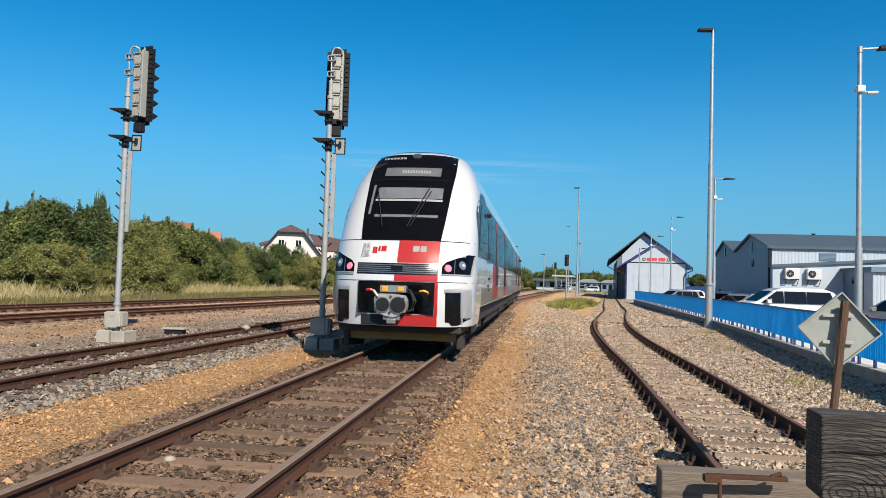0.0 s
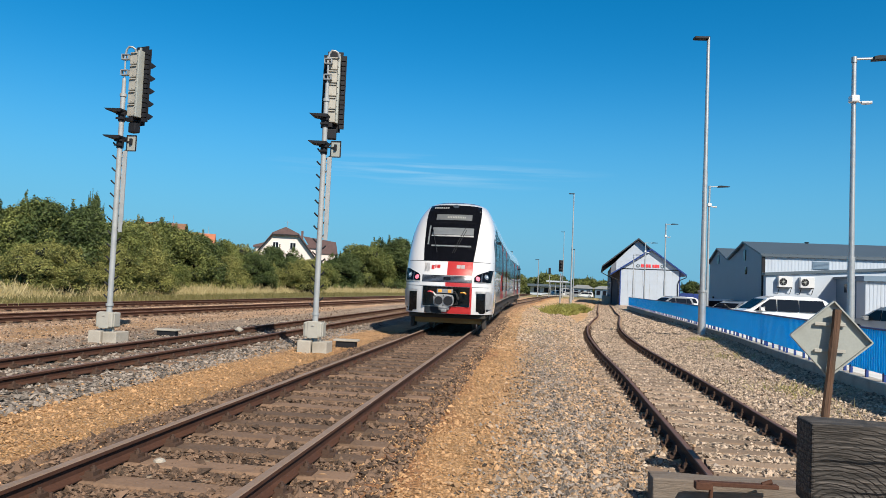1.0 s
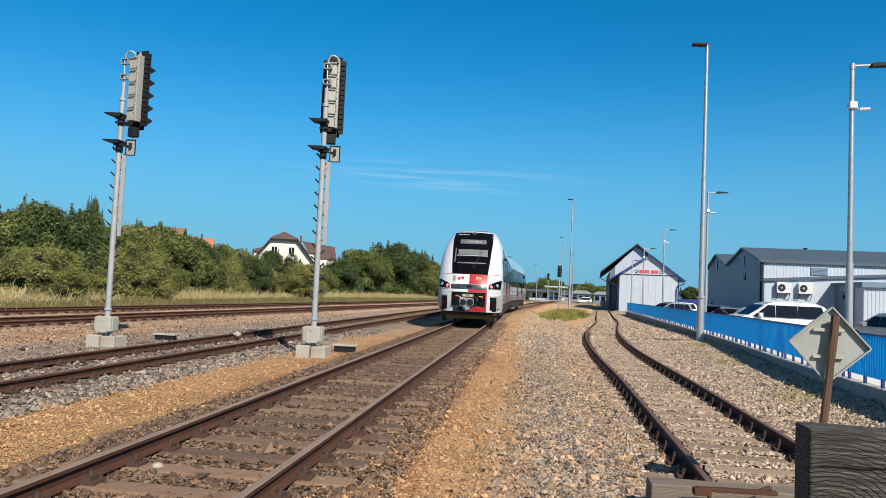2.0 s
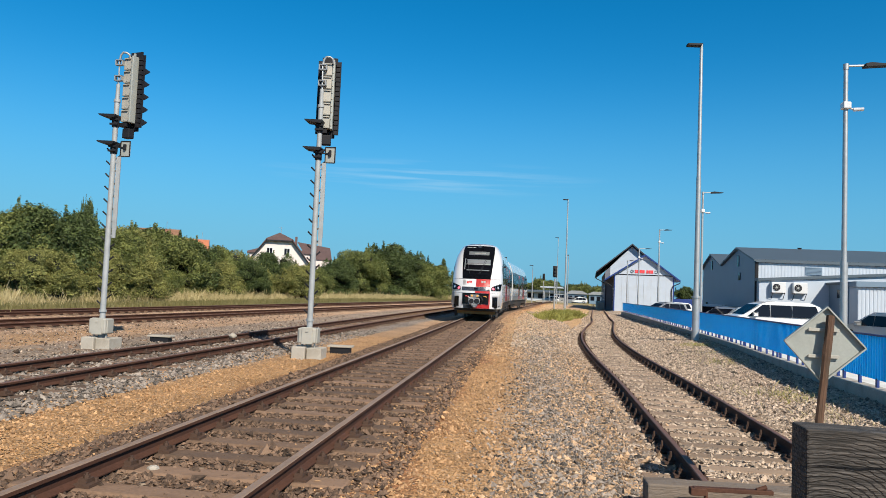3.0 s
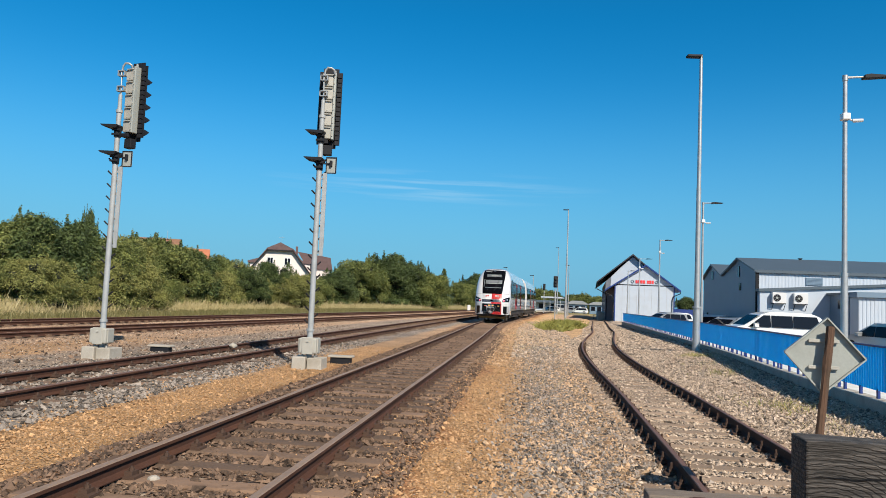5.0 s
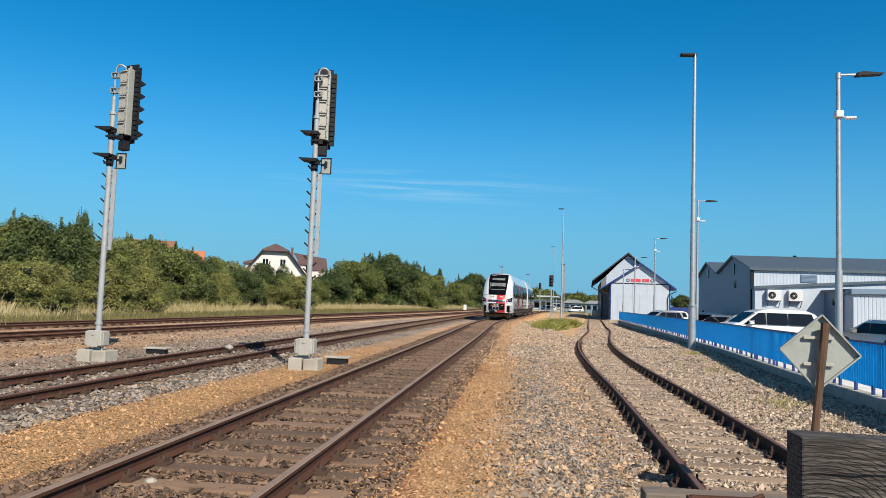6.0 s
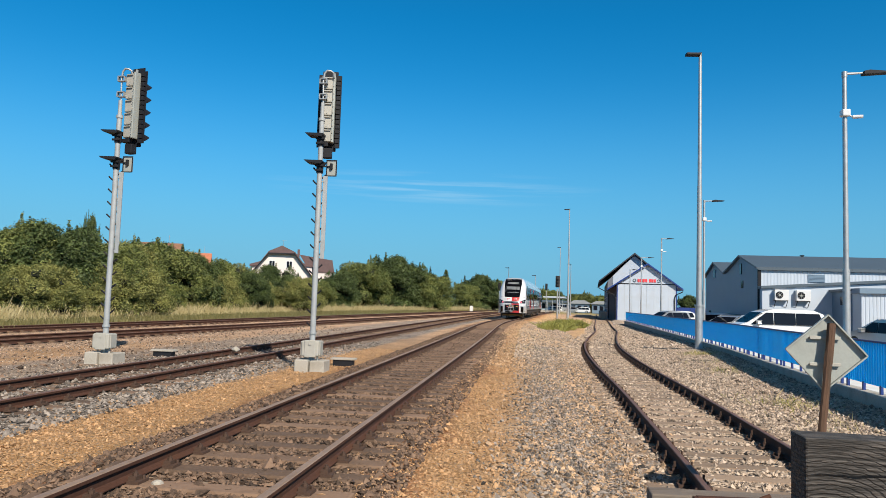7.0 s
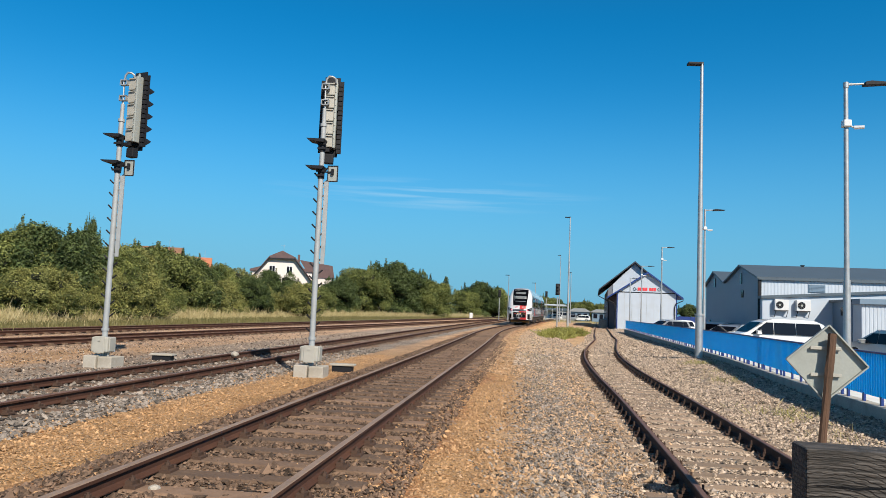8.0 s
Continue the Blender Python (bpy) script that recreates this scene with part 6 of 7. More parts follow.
# overgrown island at the foot of the far mast
a_, r_ = rg.random(9000) * 6.283, np.sqrt(rg.random(9000))
r_ *= 0.86 + 0.16 * np.sin(2 * a_ + 0.6) + 0.10 * np.sin(5 * a_ + 2.0) + 0.07 * np.sin(11 * a_)
isl_y = 68 + 18 * r_ * np.sin(a_)
isl_x = 12.4 + (isl_y - 68) * 0.19 + 2.05 * r_ * np.cos(a_)
tuft = np.sin(isl_x * 3.1 + 1.0) * np.sin(isl_y * 0.8) + 0.5 * np.sin(isl_x * 7.0 + isl_y * 2.1) + rg.normal(0, 0.5, 9000) > -0.45
isl_x, isl_y = isl_x[tuft], isl_y[tuft]
blades("weeds", "yellow green weeds on the gravel island", M_WEED, isl_x, isl_y, 0.26, 0.028, 43, 0.7)
cx, cy = [], []
for tx, ty, n, sp in ((10.25, 28.0, 300, 0.3), (9.3, 24.2, 120, 0.35), (8.6, 21.3, 160, 0.35), (7.1, 14.5, 220, 0.3), (6.6, 12.0, 120, 0.3), (4.0, 30.0, 120, 0.5), (5.2, 40, 200, 0.8), (6.3, 47, 200, 0.8), (2.6, 17.5, 60, 0.4)):
    cx.append(tx + rg.normal(0, sp, n))
    cy.append(ty + rg.normal(0, sp * 2, n))
blades("weeds", "dry weeds between the stones", M_DRYGRASS, np.concatenate(cx), np.concatenate(cy), 0.085, 0.006, 44, 0.6)
cx, cy = [], []
for tx, ty, n, sp in ((10.25, 28.0, 250, 0.25), (8.6, 21.3, 100, 0.3), (7.1, 14.5, 150, 0.3)):
    cx.append(tx + rg.normal(0, sp, n))
    cy.append(ty + rg.normal(0, sp * 2, n))
blades("weeds", "green weeds between the stones", M_WEED, np.concatenate(cx), np.concatenate(cy), 0.085, 0.007, 45, 0.6)


# ---- the train ----
def spl(v, xs, ys):
    """Smooth curve through key values."""
    xs, ys = np.asarray(xs, float), np.asarray(ys, float)
    d = np.gradient(ys, xs)
    i = np.clip(np.searchsorted(xs, v) - 1, 0, len(xs) - 2)
    h = xs[i + 1] - xs[i]
    t = np.clip((v - xs[i]) / h, 0, 1)
    return ((1 + 2 * t) * (1 - t) ** 2 * ys[i] + t * (1 - t) ** 2 * h * d[i] + t * t * (3 - 2 * t) * ys[i + 1] + t * t * (t - 1) * h * d[i + 1])


WZ = ([0.2, 0.4, 0.8, 1.4, 2.0, 2.5, 3.0, 3.4, 3.75, 4.0, 4.18, 4.28], [1.30, 1.36, 1.41, 1.425, 1.425, 1.42, 1.39, 1.33, 1.22, 1.09, 0.94, 0.74])
FZ = ([0.2, 0.4, 0.8, 1.2, 1.5, 1.8, 2.28, 3.0, 3.6, 4.0, 4.18, 4.28], [0.26, 0.12, 0.03, 0.0, 0.02, 0.11, 0.36, 0.86, 1.36, 1.78, 2.08, 2.45])
NE, CAR = 2.5, 21.6


NOSE_LEN = 1.2


def half(z):
    return float(spl(z, *WZ))


def nose_y(x, z):
    w, f = half(z), float(spl(z, *FZ))
    k = min(abs(x) / w, 1.0)
    return f + NOSE_LEN - NOSE_LEN * (1 - k**NE) ** (1 / NE)


def side_x(y, z):
    w, f = half(z), float(spl(z, *FZ))
    if y >= f + NOSE_LEN:
        return w
    k = min((f + NOSE_LEN - y) / NOSE_LEN, 1.0)
    return w * (1 - k**NE) ** (1 / NE)


def normal_at(x, z):
    e = 0.01
    dx = (nose_y(x + e, z) - nose_y(x - e, z)) / (2 * e)
    dz = (nose_y(x, z + e) - nose_y(x, z - e)) / (2 * e)
    return Vector((dx, -1, dz)).normalized()


def nose_patch(name, material, parent, edges, z0, z1, lift=0.006, nx=10, nz=8, label="", thick=0.012):
    """A panel lying on the nose between x = edges(z)[0] and edges(z)[1]."""
    b = bm_new()
    g = []
    for j in range(nz + 1):
        z = z0 + (z1 - z0) * j / nz
        xa, xb = edges(z) if callable(edges) else edges
        row = []
        for i in range(nx + 1):
            x = xa + (xb - xa) * i / nx
            row.append(b.verts.new(Vector((x, nose_y(x, z), z)) + normal_at(x, z) * lift))
        g.append(row)
    for j in range(nz):
        for i in range(nx):
            b.faces.new((g[j][i], g[j][i + 1], g[j + 1][i + 1], g[j + 1][i]))
    bmesh.ops.solidify(b, geom=b.faces[:], thickness=thick)
    return part(name, b, material, parent, label, True)


def side_patch(name, material, parent, s, y0, y1, z0, z1, lift=0.006, ny=6, nz=4, label="", arch=None):
    """A panel on the car side; arch(z) may move its front edge."""
    b = bm_new()
    g = []
    for j in range(nz + 1):
        z = z0 + (z1 - z0) * j / nz
        ya = arch(z) if arch else y0
        g.append([b.verts.new((s * (side_x(ya + (y1 - ya) * i / ny, z) + lift), ya + (y1 - ya) * i / ny, z)) for i in range(ny + 1)])
    for j in range(nz):
        for i in range(ny):
            b.faces.new((g[j][i], g[j][i + 1], g[j + 1][i + 1], g[j + 1][i]))
    bmesh.ops.solidify(b, geom=b.faces[:], thickness=0.012)
    return part(name, b, material, parent, label, True)


OPEN_X, OPEN_Z = 0.51, (0.80, 1.40)
M_TAIL = mat("lit tail lamp", (1.0, 0.16, 0.22), 0.3, vary=0, bump=0, emit=0.8)
M_LENS = mat("clear lamp reflector", (0.50, 0.52, 0.55), 0.15, 0.7, 0.1, 20, 80, 0.05)
M_BLIND = mat("pale cab blind", (0.30, 0.33, 0.36), 0.6, 0, 0.06, 4, 30, 0)
M_DISPLAY = mat("grey display panel", (0.26, 0.28, 0.30), 0.4, 0, 0.1, 10, 60, 0)
M_TEXT = mat("pale display characters", (0.62, 0.62, 0.60), 0.5, 0, 0, 1, 1, 0)
M_AMBER = mat("amber lamp cover", (0.85, 0.38, 0.04), 0.4, 0, 0.1, 10, 60, 0)
M_SIDE = mat("silver grey train side", (0.46, 0.50, 0.54), 0.28, 0.1, 0.05, 0.8, 14, 0, coat=0.5)


def shell_mesh(parent):
    fl = [0, 0.10, 0.2, 0.31, 0.42, OPEN_X, 0.64, 0.73, 0.81, 0.87, 0.92, 0.95, 0.972, 0.987, 0.996, 1.0]
    cols = [-f for f in fl[::-1]][:-1] + fl
    zs = [0.57, 0.60, 0.65, 0.72, OPEN_Z[0], 0.9, 1.0, 1.2, OPEN_Z[1], 1.5, 1.62, 1.75, 1.9, 2.05, 2.2, 2.4, 2.6, 2.8, 3.0, 3.2, 3.4, 3.55, 3.7, 3.82, 3.93, 4.02, 4.1, 4.16, 4.21, 4.25, 4.28]
    b = bm_new()
    rows = []
    for z in zs:
        w = half(z)
        r = [b.verts.new((-w, CAR, z)), b.verts.new((-w, 12, z)), b.verts.new((-w, max(2.3, float(spl(z, *FZ)) + NOSE_LEN + 0.02), z))]
        r += [b.verts.new((w * f, nose_y(w * f, z), z)) for f in cols]
        r += [b.verts.new((w, max(2.3, float(spl(z, *FZ)) + NOSE_LEN + 0.02), z)), b.verts.new((w, 12, z)), b.verts.new((w, CAR, z))]
        rows.append(r)
    for j in range(len(zs) - 1):
        for i in range(len(rows[0]) - 1):
            if zs[j] < 0.9 and (i < 2 or i > len(rows[0]) - 4):
                continue
            if OPEN_Z[0] - 0.01 < zs[j] < OPEN_Z[1] - 0.01 and 3 <= i < len(rows[0]) - 4:
                f0, f1 = cols[i - 3], cols[i - 2]
                if f0 >= -OPEN_X - 1e-6 and f1 <= OPEN_X + 1e-6:
                    continue
            b.faces.new((rows[j][i], rows[j][i + 1], rows[j + 1][i + 1], rows[j + 1][i]))
    top, k = rows[-1], len(rows[-1])
    for i in range(k // 2 - 1):
        b.faces.new((top[i], top[i + 1], top[k - 2 - i], top[k - 1 - i]))
    m0 = k // 2
    b.faces.new((top[m0 - 1], top[m0], top[m0 + 1]))
    b.faces.new([r[0] for r in rows[5:]] + [r[-1] for r in rows[:4:-1]])
    return part("body_shell", b, M_TWHITE, parent, "glossy white car body", True)


def end_details(car, lit):
    """All that belongs to a cab end."""
    shell_mesh(car)
    # windscreen field
    ws = nose_patch("windscreen", M_TGLASS, car, lambda z: (-float(spl(z, [2.19, 2.5, 3.2, 3.8, 4.23], [0.775, 0.81, 0.86, 0.89, 0.84])), float(spl(z, [2.19, 2.5, 3.2, 3.8, 4.23], [0.775, 0.81, 0.86, 0.89, 0.84]))), 2.19, 4.235, 0.008, 14, 16, "large black tinted windscreen")
    nose_patch("screen_frame", M_TBLACK, ws, (-0.79, 0.79), 2.62, 2.645, 0.016, 12, 1)
    nose_patch("screen_frame", M_TBLACK, ws, (-0.80, 0.80), 3.46, 3.50, 0.016, 12, 1)
    nose_patch("blind", M_BLIND, ws, (-0.62, 0.70), 3.06, 3.30, 0.013, 10, 3, "pale lowered cab blind")
    nose_patch("blind_edge", M_CARWHITE, ws, (-0.64, 0.71), 3.00, 3.045, 0.015, 10, 1)
    nose_patch("dashboard_edge", M_BLIND, ws, (-0.60, 0.66), 2.66, 2.71, 0.013, 10, 1)
    nose_patch("window_pillar", M_BLIND, ws, (-0.74, -0.69), 2.72, 3.36, 0.013, 2, 6)
    dp = nose_patch("display", M_DISPLAY, ws, (-0.56, 0.60), 3.57, 3.77, 0.014, 10, 3, "grey destination display")
    for k in range(11):
        nose_patch("display_bar", M_TEXT, dp, (-0.20 + k * 0.055, -0.162 + k * 0.055), 3.63, 3.70, 0.02, 1, 1)
    for k in range(7):
        nose_patch("number_bar", M_TEXT, ws, (-0.70 + k * 0.075, -0.645 + k * 0.075), 3.985, 4.035, 0.016, 1, 1)
    b = bm_new()
    for r, d in ((0.105, 0.03), (0.075, 0.05)):
        bmesh.ops.create_cone(b, cap_ends=True, segments=20, radius1=r, radius2=r * 0.92, depth=d, matrix=Matrix.Translation((0.02, nose_y(0, 4.08) - 0.012, 4.08)) @ normal_at(0, 4.05).to_track_quat("Z", "Y").to_matrix().to_4x4())
    part("top_lamp", b, M_TGREY, car, "round dark top headlamp", True)
    for xa, za, xb, zb in ((0.10, 2.44, 0.44, 3.30), (0.16, 2.44, 0.47, 3.20), (-0.38, 2.44, -0.62, 3.25)):
        b = bm_new()
        pts = [(xa + (xb - xa) * t, za + (zb - za) * t) for t in (0, 0.25, 0.5, 0.75, 1)]
        tube(b, [Vector((x, nose_y(x, z), z)) + normal_at(x, z) * 0.05 for x, z in pts], 0.011, 6)
        part("wiper", b, M_DARK, car)
    # red front field, in pieces round the openings
    nose_patch("red_panel", M_TRED, car, (0.0, 0.775), 1.76, 2.188, 0.007, 8, 4, "red front panel")
    nose_patch("red_panel", M_TRED, car, (-0.03, 0.775), 1.41, 1.53, 0.007, 8, 2)
    nose_patch("red_panel", M_TRED, car, (0.726, 0.785), 0.795, 1.41, 0.007, 2, 6)
    nose_patch("lip", M_TRED, car, (-0.12, 0.775), 0.58, 0.797, 0.009, 8, 3, "red lower lip")
    nose_patch("lip", M_TGREY, car, (-0.66, -0.12), 0.58, 0.78, 0.009, 6, 3, "slate grey lower lip")
    nose_patch("flap", M_TWHITE, car, (-0.72, -0.56), 1.86, 2.12, 0.008, 2, 3)
    nose_patch("flap", M_TRED, car, (0.58, 0.72), 1.80, 2.08, 0.011, 2, 3)
    for x0, x1, z0, z1 in ((-0.50, -0.41, 1.93, 2.05), (-0.39, -0.35, 1.97, 2.07), (-0.33, -0.23, 1.97, 2.07)):
        nose_patch("operator_mark", M_TRED, car, (x0, x1), z0, z1, 0.01, 1, 1)
    nose_patch("railway_mark", M_CARWHITE, car, (0.28, 0.40), 1.97, 2.08, 0.012, 2, 1, "plain white emblem")
    nose_patch("railway_mark", M_CARWHITE, car, (0.42, 0.53), 1.97, 2.08, 0.012, 2, 1)
    gr = nose_patch("grille", M_TBLACK, car, (-0.77, 0.77), 1.535, 1.745, 0.008, 12, 3, "dark grille with bright slats")
    for k in range(5):
        z = 1.555 + k * 0.036
        nose_patch("slat", M_LENS, gr, (-0.75, 0.75), z, z + 0.02, 0.016, 12, 1)
    nose_patch("badge", M_TBLACK, gr, (-0.10, 0.12), 1.60, 1.69, 0.022, 2, 1)
    for s in (-1, 1):
        def lamp_edge(z, s=s):
            t = (z - 1.55) / 0.40
            a, c = 0.84 + max(0.0, z - 1.76) * 2.3, 1.345 + 0.05 * t
            return (a, c) if s > 0 else (-c, -a)
        hl = nose_patch("headlight", M_TGLASS, car, lamp_edge, 1.55, 1.95, 0.009, 8, 5, "dark headlight cluster with red tail lamp")
        for x, z, r, mm, nm in ((s * 0.95, 1.675, 0.075, M_TAIL if lit else M_TRED, "tail_lamp"), (s * 1.20, 1.74, 0.09, M_LENS, "reflector"), (s * 1.20, 1.74, 0.035, M_CARWHITE, "bulb")):
            b = bm_new()
            bmesh.ops.create_cone(b, cap_ends=True, segments=18, radius1=r, radius2=r * 0.8, depth=0.02 if nm != "bulb" else 0.04, matrix=Matrix.Translation(Vector((x, nose_y(x, z), z)) + normal_at(x, z) * 0.014) @ normal_at(x, z).to_track_quat("Z", "Y").to_matrix().to_4x4())
            part(nm, b, mm, hl, smooth=True)
        nose_patch("light_strip", M_CARWHITE, hl, (0.84, 1.33) if s > 0 else (-1.33, -0.84), 1.545, 1.565, 0.016, 6, 1)
        nose_patch("light_strip", M_CARWHITE, hl, lambda z, s=s: (1.325 + 0.12 * (z - 1.55), 1.35 + 0.12 * (z - 1.55)) if s > 0 else (-1.35 - 0.12 * (z - 1.55), -1.325 - 0.12 * (z - 1.55)), 1.55, 1.93, 0.016, 1, 5)
        nose_patch("light_divider", M_LENS, hl, (s * 1.06 - 0.008, s * 1.06 + 0.008), 1.57, 1.83, 0.016, 1, 3)
        nose_patch("corner_vent", M_TBLACK, car, (s * 1.05 - 0.13, s * 1.05 + 0.13), 0.66, 1.22, 0.008, 4, 4, "black corner air intake")
        nose_patch("vent_edge", M_TWHITE, car, (s * 1.05 - 0.16, s * 1.05 - 0.13) if s < 0 else (1.18, 1.21), 0.64, 1.25, 0.03, 1, 4)
        def hook(z, s=s):
            t = (0.74 - z) / 0.14
            return (0.93 + 0.10 * t, 1.36 - 0.22 * t) if s > 0 else (-1.30 + 0.1 * t, -0.98 - 0.10 * t)
        nose_patch("vent_hook", M_TBLACK, car, hook, 0.60, 0.74, 0.010, 4, 3)
        nose_patch("vent_surround", M_TWHITE, car, (1.19, 1.35) if s > 0 else (-1.35, -1.19), 0.74, 1.27, 0.034, 3, 4)
        nose_patch("vent_surround", M_TWHITE, car, (0.90, 1.36) if s > 0 else (-1.36, -0.90), 1.225, 1.29, 0.022, 5, 2)
    nose_patch("seam", M_TBLACK, car, (-1.38, 1.38), 2.185, 2.198, 0.004, 24, 1)
    nose_patch("seam", M_TBLACK, car, (-1.38, 1.38), 1.405, 1.415, 0.004, 24, 1)
    nose_patch("seam", M_TBLACK, car, (-1.38, -0.85), 1.505, 1.513, 0.004, 10, 1)
    # coupler bay
    b = bm_new()
    y1 = 0.95
    a = 0.722
    for q in (((-a, 0.06, 0.80), (-a, y1, 0.80), (-a, y1, 1.4), (-a, 0.06, 1.4)), ((a, 0.06, 0.80), (a, y1, 0.80), (a, y1, 1.4), (a, 0.06, 1.4)),
              ((-a, 0.06, 0.80), (a, 0.06, 0.80), (a, y1, 0.80), (-a, y1, 0.80)), ((-a, 0.06, 1.4), (a, 0.06, 1.4), (a, y1, 1.4), (-a, y1, 1.4)), ((-a, y1, 0.80), (a, y1, 0.80), (a, y1, 1.4), (-a, y1, 1.4))):
        b.faces.new([b.verts.new(p) for p in q])
    bmesh.ops.remove_doubles(b, verts=b.verts, dist=0.001)
    part("coupler_bay", b, M_TBLACK, car, "dark recess for the coupler")
    b = bm_new()
    prism(b, [(-0.36, 0.86), (-0.30, 0.80), (-0.12, 0.78), (-0.07, 0.73), (0.02, 0.73), (0.07, 0.78), (0.22, 0.84), (0.25, 0.92), (0.25, 1.06), (0.20, 1.15), (-0.02, 1.17), (-0.28, 1.17), (-0.37, 1.09)], -0.14, 0.06)
    bmesh.ops.bevel(b, geom=[e for e in b.edges if abs(e.verts[0].co.y - e.verts[1].co.y) < 0.01 and e.verts[0].co.y < 0], offset=0.02, segments=2, affect="EDGES")
    cp = part("coupler", b, M_CASTING, car, "grey automatic coupler head")
    for x, r in ((-0.20, 0.128), (0.09, 0.145)):
        b = bm_new()
        rod(b, (x, -0.162, 0.97), (x, -0.13, 0.97), r + 0.018, seg=24)
        sock = part("coupler_socket", b, M_STEEL, cp, "worn rim round a dark socket")
        b = bm_new()
        rod(b, (x, -0.168, 0.97), (x, -0.15, 0.97), r, seg=24)
        part("socket_floor", b, M_TBLACK, sock)
    for x, z in ((-0.31, 0.89), (-0.31, 1.10), (0.19, 0.90), (0.19, 1.09), (-0.06, 0.83), (-0.05, 1.12)):
        b = bm_new()
        rod(b, (x, -0.165, z), (x, -0.13, z), 0.022, seg=8)
        part("bolt", b, M_UNDER, cp)
    b = bm_new()
    rod(b, (-0.05, 0, 0.97), (-0.05, 0.95, 0.97), 0.14, seg=14)
    box(b, -0.2, 0.12, -0.1, 0.1, 0.68, 0.82, 0.02)
    box(b, -0.12, 0.05, -0.17, -0.06, 0.62, 0.72, 0.02)
    rod(b, (-0.30, -0.12, 1.12), (-0.38, -0.12, 1.22), 0.03, seg=8)
    part("coupler_shaft", b, M_STEEL, cp)
    b = bm_new()
    box(b, -0.28, 0.22, -0.06, 0.1, 1.2, 1.33, 0.015)
    part("contact_box", b, M_LENS, cp, "silver contact box above the coupler")
    for x in (-0.18, 0.12):
        b = bm_new()
        box(b, x - 0.055, x + 0.055, -0.075, -0.055, 1.22, 1.31, 0.01)
        part("amber_cover", b, M_AMBER, cp)
    for x, mm in ((-0.5, M_TRED), (0.52, M_AMBER)):
        b = bm_new()
        tube(b, [(x - 0.08, 0.16, 1.23), (x, 0.12, 1.24), (x + 0.07, 0.14, 1.22), (x + 0.08, 0.17, 1.19)], 0.022, 8)
        part("cock_handle", b, mm, car)
    for k, (xa, xb, dr) in enumerate(((0.16, 0.30, 0.0), (0.2, 0.34, -0.06))):
        b = bm_new()
        tube(b, [(xa, 0.0, 1.28 + dr), (xb, -0.06, 1.25 + dr), (xb + 0.07, -0.08, 1.05), (xb + 0.02, -0.06, 0.88), (xa, 0.0, 0.83)], 0.018, 8)
        part("hose", b, M_RUBBER, car)
    # under the lip
    b = bm_new()
    box(b, -1.08, 1.08, 0.95, 1.07, 0.24, 0.42, 0.02)
    part("plough_beam", b, M_YELLOW, car, "ochre beam under the front")
    b = bm_new()
    box(b, -1.2, 1.2, 0.5, 2.2, 0.42, 0.56, 0.03)
    box(b, -1.2, -1.08, 0.9, 1.5, 0.1, 0.4, 0.02)
    box(b, 1.08, 1.2, 0.9, 1.5, 0.1, 0.4, 0.02)
    part("plough_frame", b, M_UNDER, car)


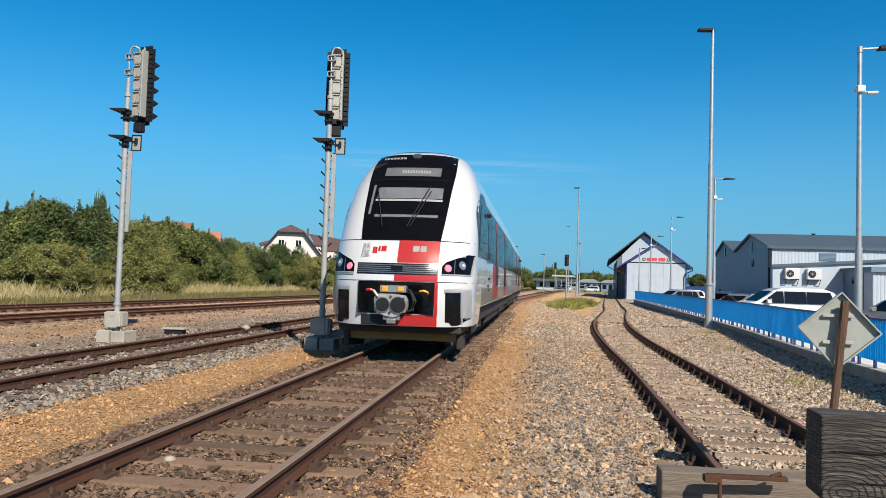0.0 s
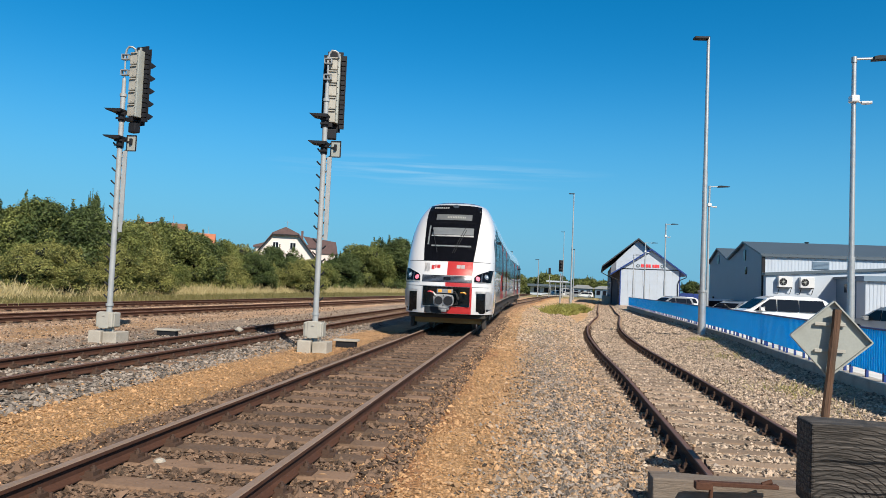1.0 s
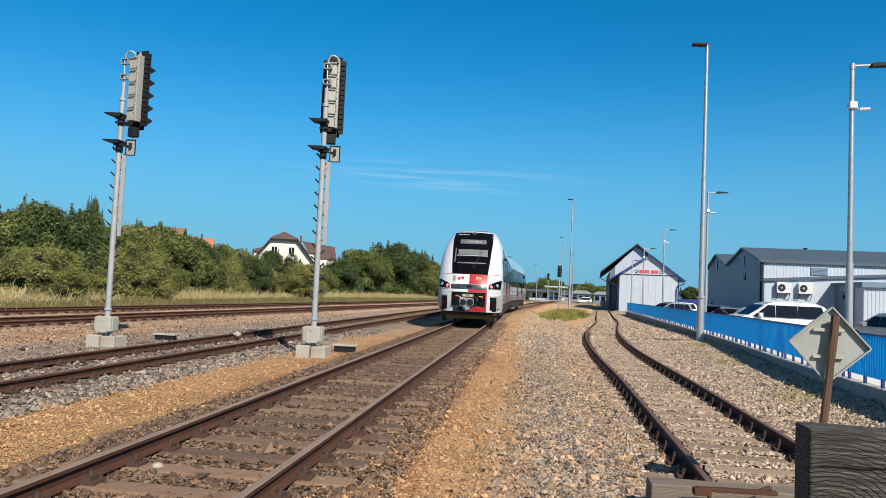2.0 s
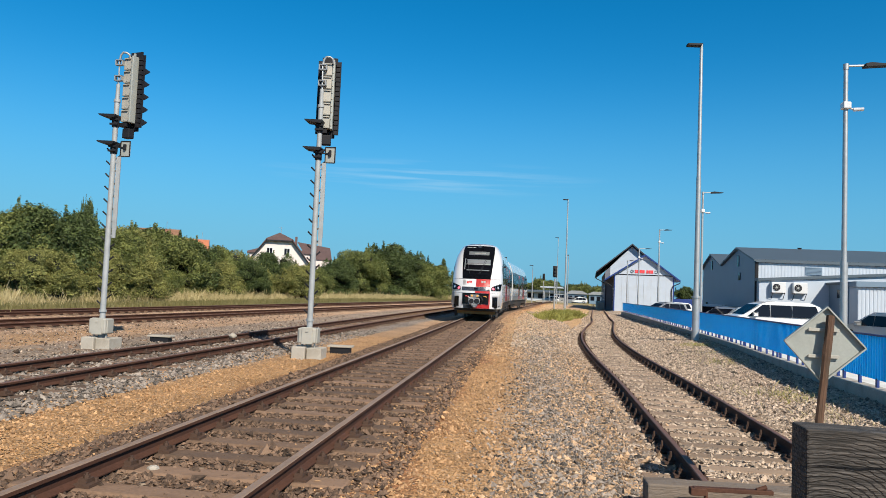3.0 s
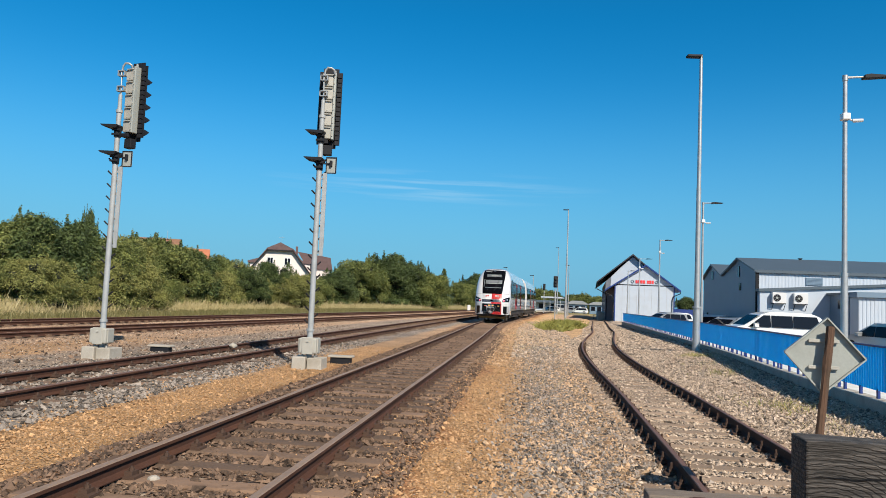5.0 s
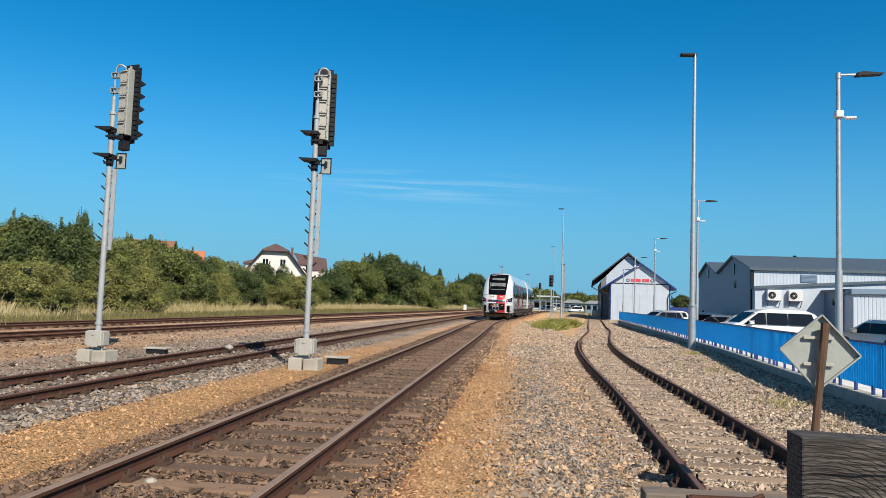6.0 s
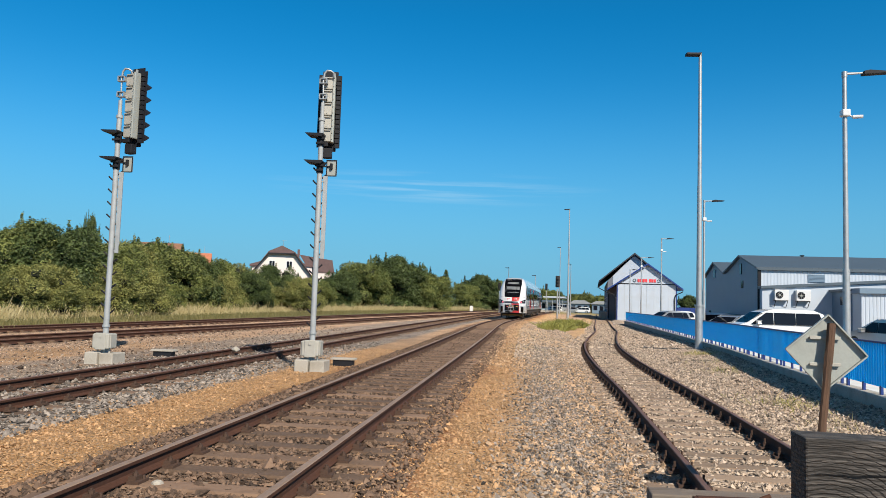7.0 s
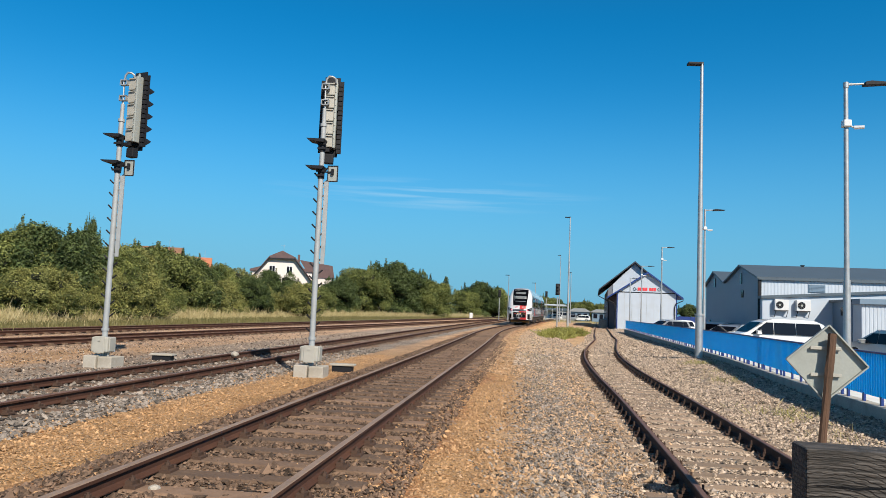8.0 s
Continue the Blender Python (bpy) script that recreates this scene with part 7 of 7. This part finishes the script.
def car_sides(car):
    for s in (-1, 1):
        def arch(z):
            t = np.clip((z - 1.95) / 1.55, 0, 1)
            return 1.35 + 1.9 * t**5
        side_patch("cab_side_panel", M_SIDEPANEL, car, s, 0, 4.1, 1.95, 3.46, 0.006, 10, 10, "glossy blue grey cab side panel", arch)
        def arch2(z):
            t = np.clip((z - 2.05) / 1.2, 0, 1)
            return 1.6 + 1.4 * t**4
        side_patch("cab_window", M_SIDEGLASS, car, s, 0, 3.55, 2.12, 3.15, 0.016, 6, 6, "", arch2)
        side_patch("side_band", M_SIDEPANEL, car, s, 4.1, CAR, 1.93, 3.30, 0.004, 10, 6, "silver grey side band")
        side_patch("lower_band", M_SIDE, car, s, 2.4, CAR, 0.92, 1.30, 0.004, 14, 2)
        for y0, y1 in ((4.3, 5.0), (5.1, 5.9), (6.0, 6.8), (6.9, 7.5), (9.1, 10.8), (10.9, 12.9), (14.9, 16.6), (16.7, 18.4), (18.5, 20.8)):
            side_patch("window", M_SIDEGLASS, car, s, y0, y1, 2.0, 3.12, 0.012, 3, 4)
        for y0 in (7.65, 13.2):
            d = side_patch("door", M_TRED, car, s, y0, y0 + 1.35, 0.98, 3.2, 0.014, 4, 8, "red sliding door")
            for k in (0, 1):
                side_patch("door_window", M_SIDEGLASS, d, s, y0 + 0.1 + k * 0.62, y0 + 0.63 + k * 0.62, 1.3, 2.95, 0.022, 2, 5)
        side_patch("red_band", M_TRED, car, s, 6.5, 7.62, 1.0, 1.92, 0.010, 3, 4, "red side field")
        for k, z in enumerate((1.32, 1.22, 1.5)):
            side_patch("label_bar", M_DARK, car, s, 4.35 + 0.1 * k, 4.75 + 0.15 * k, z, z + 0.05, 0.012, 2, 1)
        b = bm_new()
        box(b, s * 1.38, s * 1.49, 4.25, 4.36, 3.0, 3.1, 0.02)
        part("rear_view_camera", b, M_TBLACK, car)
        b = bm_new()
        for y in (2.35, 2.75):
            rod(b, (s * 1.33, y, 0.45), (s * 1.33, y, 0.95), 0.016, seg=6)
        for z in (0.5, 0.66, 0.82):
            rod(b, (s * 1.33, 2.35, z), (s * 1.33, 2.75, z), 0.014, seg=6)
        part("step_ladder", b, M_STEEL, car)
    b = bm_new()
    box(b, -1.2, 1.2, 7.2, 13.5, 0.28, 0.9, 0.04)
    box(b, -1.25, 1.25, 14.2, 16.5, 0.32, 0.9, 0.04)
    part("underfloor_box", b, M_UNDER, car)
    b = bm_new()
    box(b, -1.28, 1.28, 1.6, CAR, 0.52, 0.95, 0.02)
    part("underframe", b, M_UNDER, car)
    b = bm_new()
    box(b, -0.6, 0.6, 6.0, 11.0, 4.2, 4.36, 0.05)
    box(b, -0.6, 0.6, 13.0, 17.5, 4.2, 4.36, 0.05)
    part("roof_unit", b, M_SIDE, car, "grey roof equipment cover")


def bogie(car, y):
    for s in (-1, 1):
        b = bm_new()
        prism(b, [(-1.75, 0.50), (-1.3, 0.62), (-0.5, 0.42), (0.5, 0.42), (1.3, 0.62), (1.75, 0.50), (1.75, 0.36), (1.3, 0.38), (0.6, 0.26), (-0.6, 0.26), (-1.3, 0.38), (-1.75, 0.36)], -0.08, 0.08, pose(s * 1.08, y, 0, 0, 0, 90))
        for dy in (-1.25, 1.25):
            box(b, s * 1.02, s * 1.22, y + dy - 0.16, y + dy + 0.16, 0.30, 0.58, 0.03)
            rod(b, (s * 1.1, y + dy * 0.7, 0.45), (s * 1.1, y + dy * 0.7, 0.85), 0.1, seg=12)
        part("bogie_frame", b, M_UNDER, car)
    made = []
    for dy in (-1.25, 1.25):
        b = bm_new()
        for s in (-1, 1):
            rod(b, (s * 0.68, 0, 0), (s * 0.80, 0, 0), 0.42, seg=28)
            rod(b, (s * 0.66, 0, 0), (s * 0.69, 0, 0), 0.45, seg=28)
            for k in range(6):
                a = k * math.pi / 3
                rod(b, (s * 0.8, 0.22 * math.cos(a), 0.22 * math.sin(a)), (s * 0.815, 0.22 * math.cos(a), 0.22 * math.sin(a)), 0.03, seg=6)
        rod(b, (-0.7, 0, 0), (0.7, 0, 0), 0.08, seg=10)
        wset = part("wheelset", b, M_STEEL, car, "worn steel wheels on an axle")
        wset.matrix_basis = pose(0, y + dy, 0.42)
        made.append((wset, y + dy))
    return made


def railcar(name, label, lit):
    car = thing(name, label, "train car", group="cars of the train")
    end_details(car, lit)
    car_sides(car)
    wheels = bogie(car, 3.9) + bogie(car, 18.6)
    return car, wheels


car_front, wheels_front = railcar("railcar", "white and red diesel railcar with black windscreen on main track", True)
car_rear, wheels_rear = railcar("railcar", "white and red second car coupled behind the first", False)
b = bm_new()
for k in range(7):
    w, z1 = (1.2, 3.75) if k % 2 == 0 else (1.12, 3.68)
    box(b, -w, w, CAR + 0.02 + k * 0.1, CAR + 0.12 + k * 0.1, 0.7, z1, 0.02)
part("gangway_bellows", b, M_RUBBER, car_front, "black folded gangway bellows")


# ---- what moves ----
NOSE = [(0.0, 13.9), (0.5, 18.2), (1.0, 22.7), (1.5, 27.2), (3.0, 40.3), (3.5, 44.6), (4.5, 53.4), (6.5, 71.2), (7.0, 75.8), (8.0, 85.0)]


def nose_place(t):
    return float(np.interp(t, [a for a, _ in NOSE], [b for _, b in NOSE]))


def on_track(y):
    """Point on the main line's centre at y, and where a car of that length rests its far end."""
    return Vector((float(c_main(y)), y, Z_MAIN))


def car_pose(y):
    a = on_track(y + 3.6)
    c = on_track(y + 18.2)
    d = c - a
    yaw = -math.degrees(math.atan2(d.x, d.y))
    q = a - d.normalized() * 3.9
    return pose(q.x, q.y, Z_MAIN, 0, 0, yaw)


def motions():
    steps = [k / 15 for k in range(121)]
    walk(car_front, [(t, car_pose(nose_place(t))) for t in steps[::3]])
    walk(car_rear, [(t, car_pose(nose_place(t) + CAR + 0.75) @ pose(0, CAR, 0, 0, 0, 180)) for t in steps[::3]])
    for group, sign in ((wheels_front, -1), (wheels_rear, 1)):
        for wheel, y in group:
            walk(wheel, [(t, pose(0, y, 0.42, sign * math.degrees((nose_place(t) - nose_place(0)) / 0.42))) for t in steps])


motions()
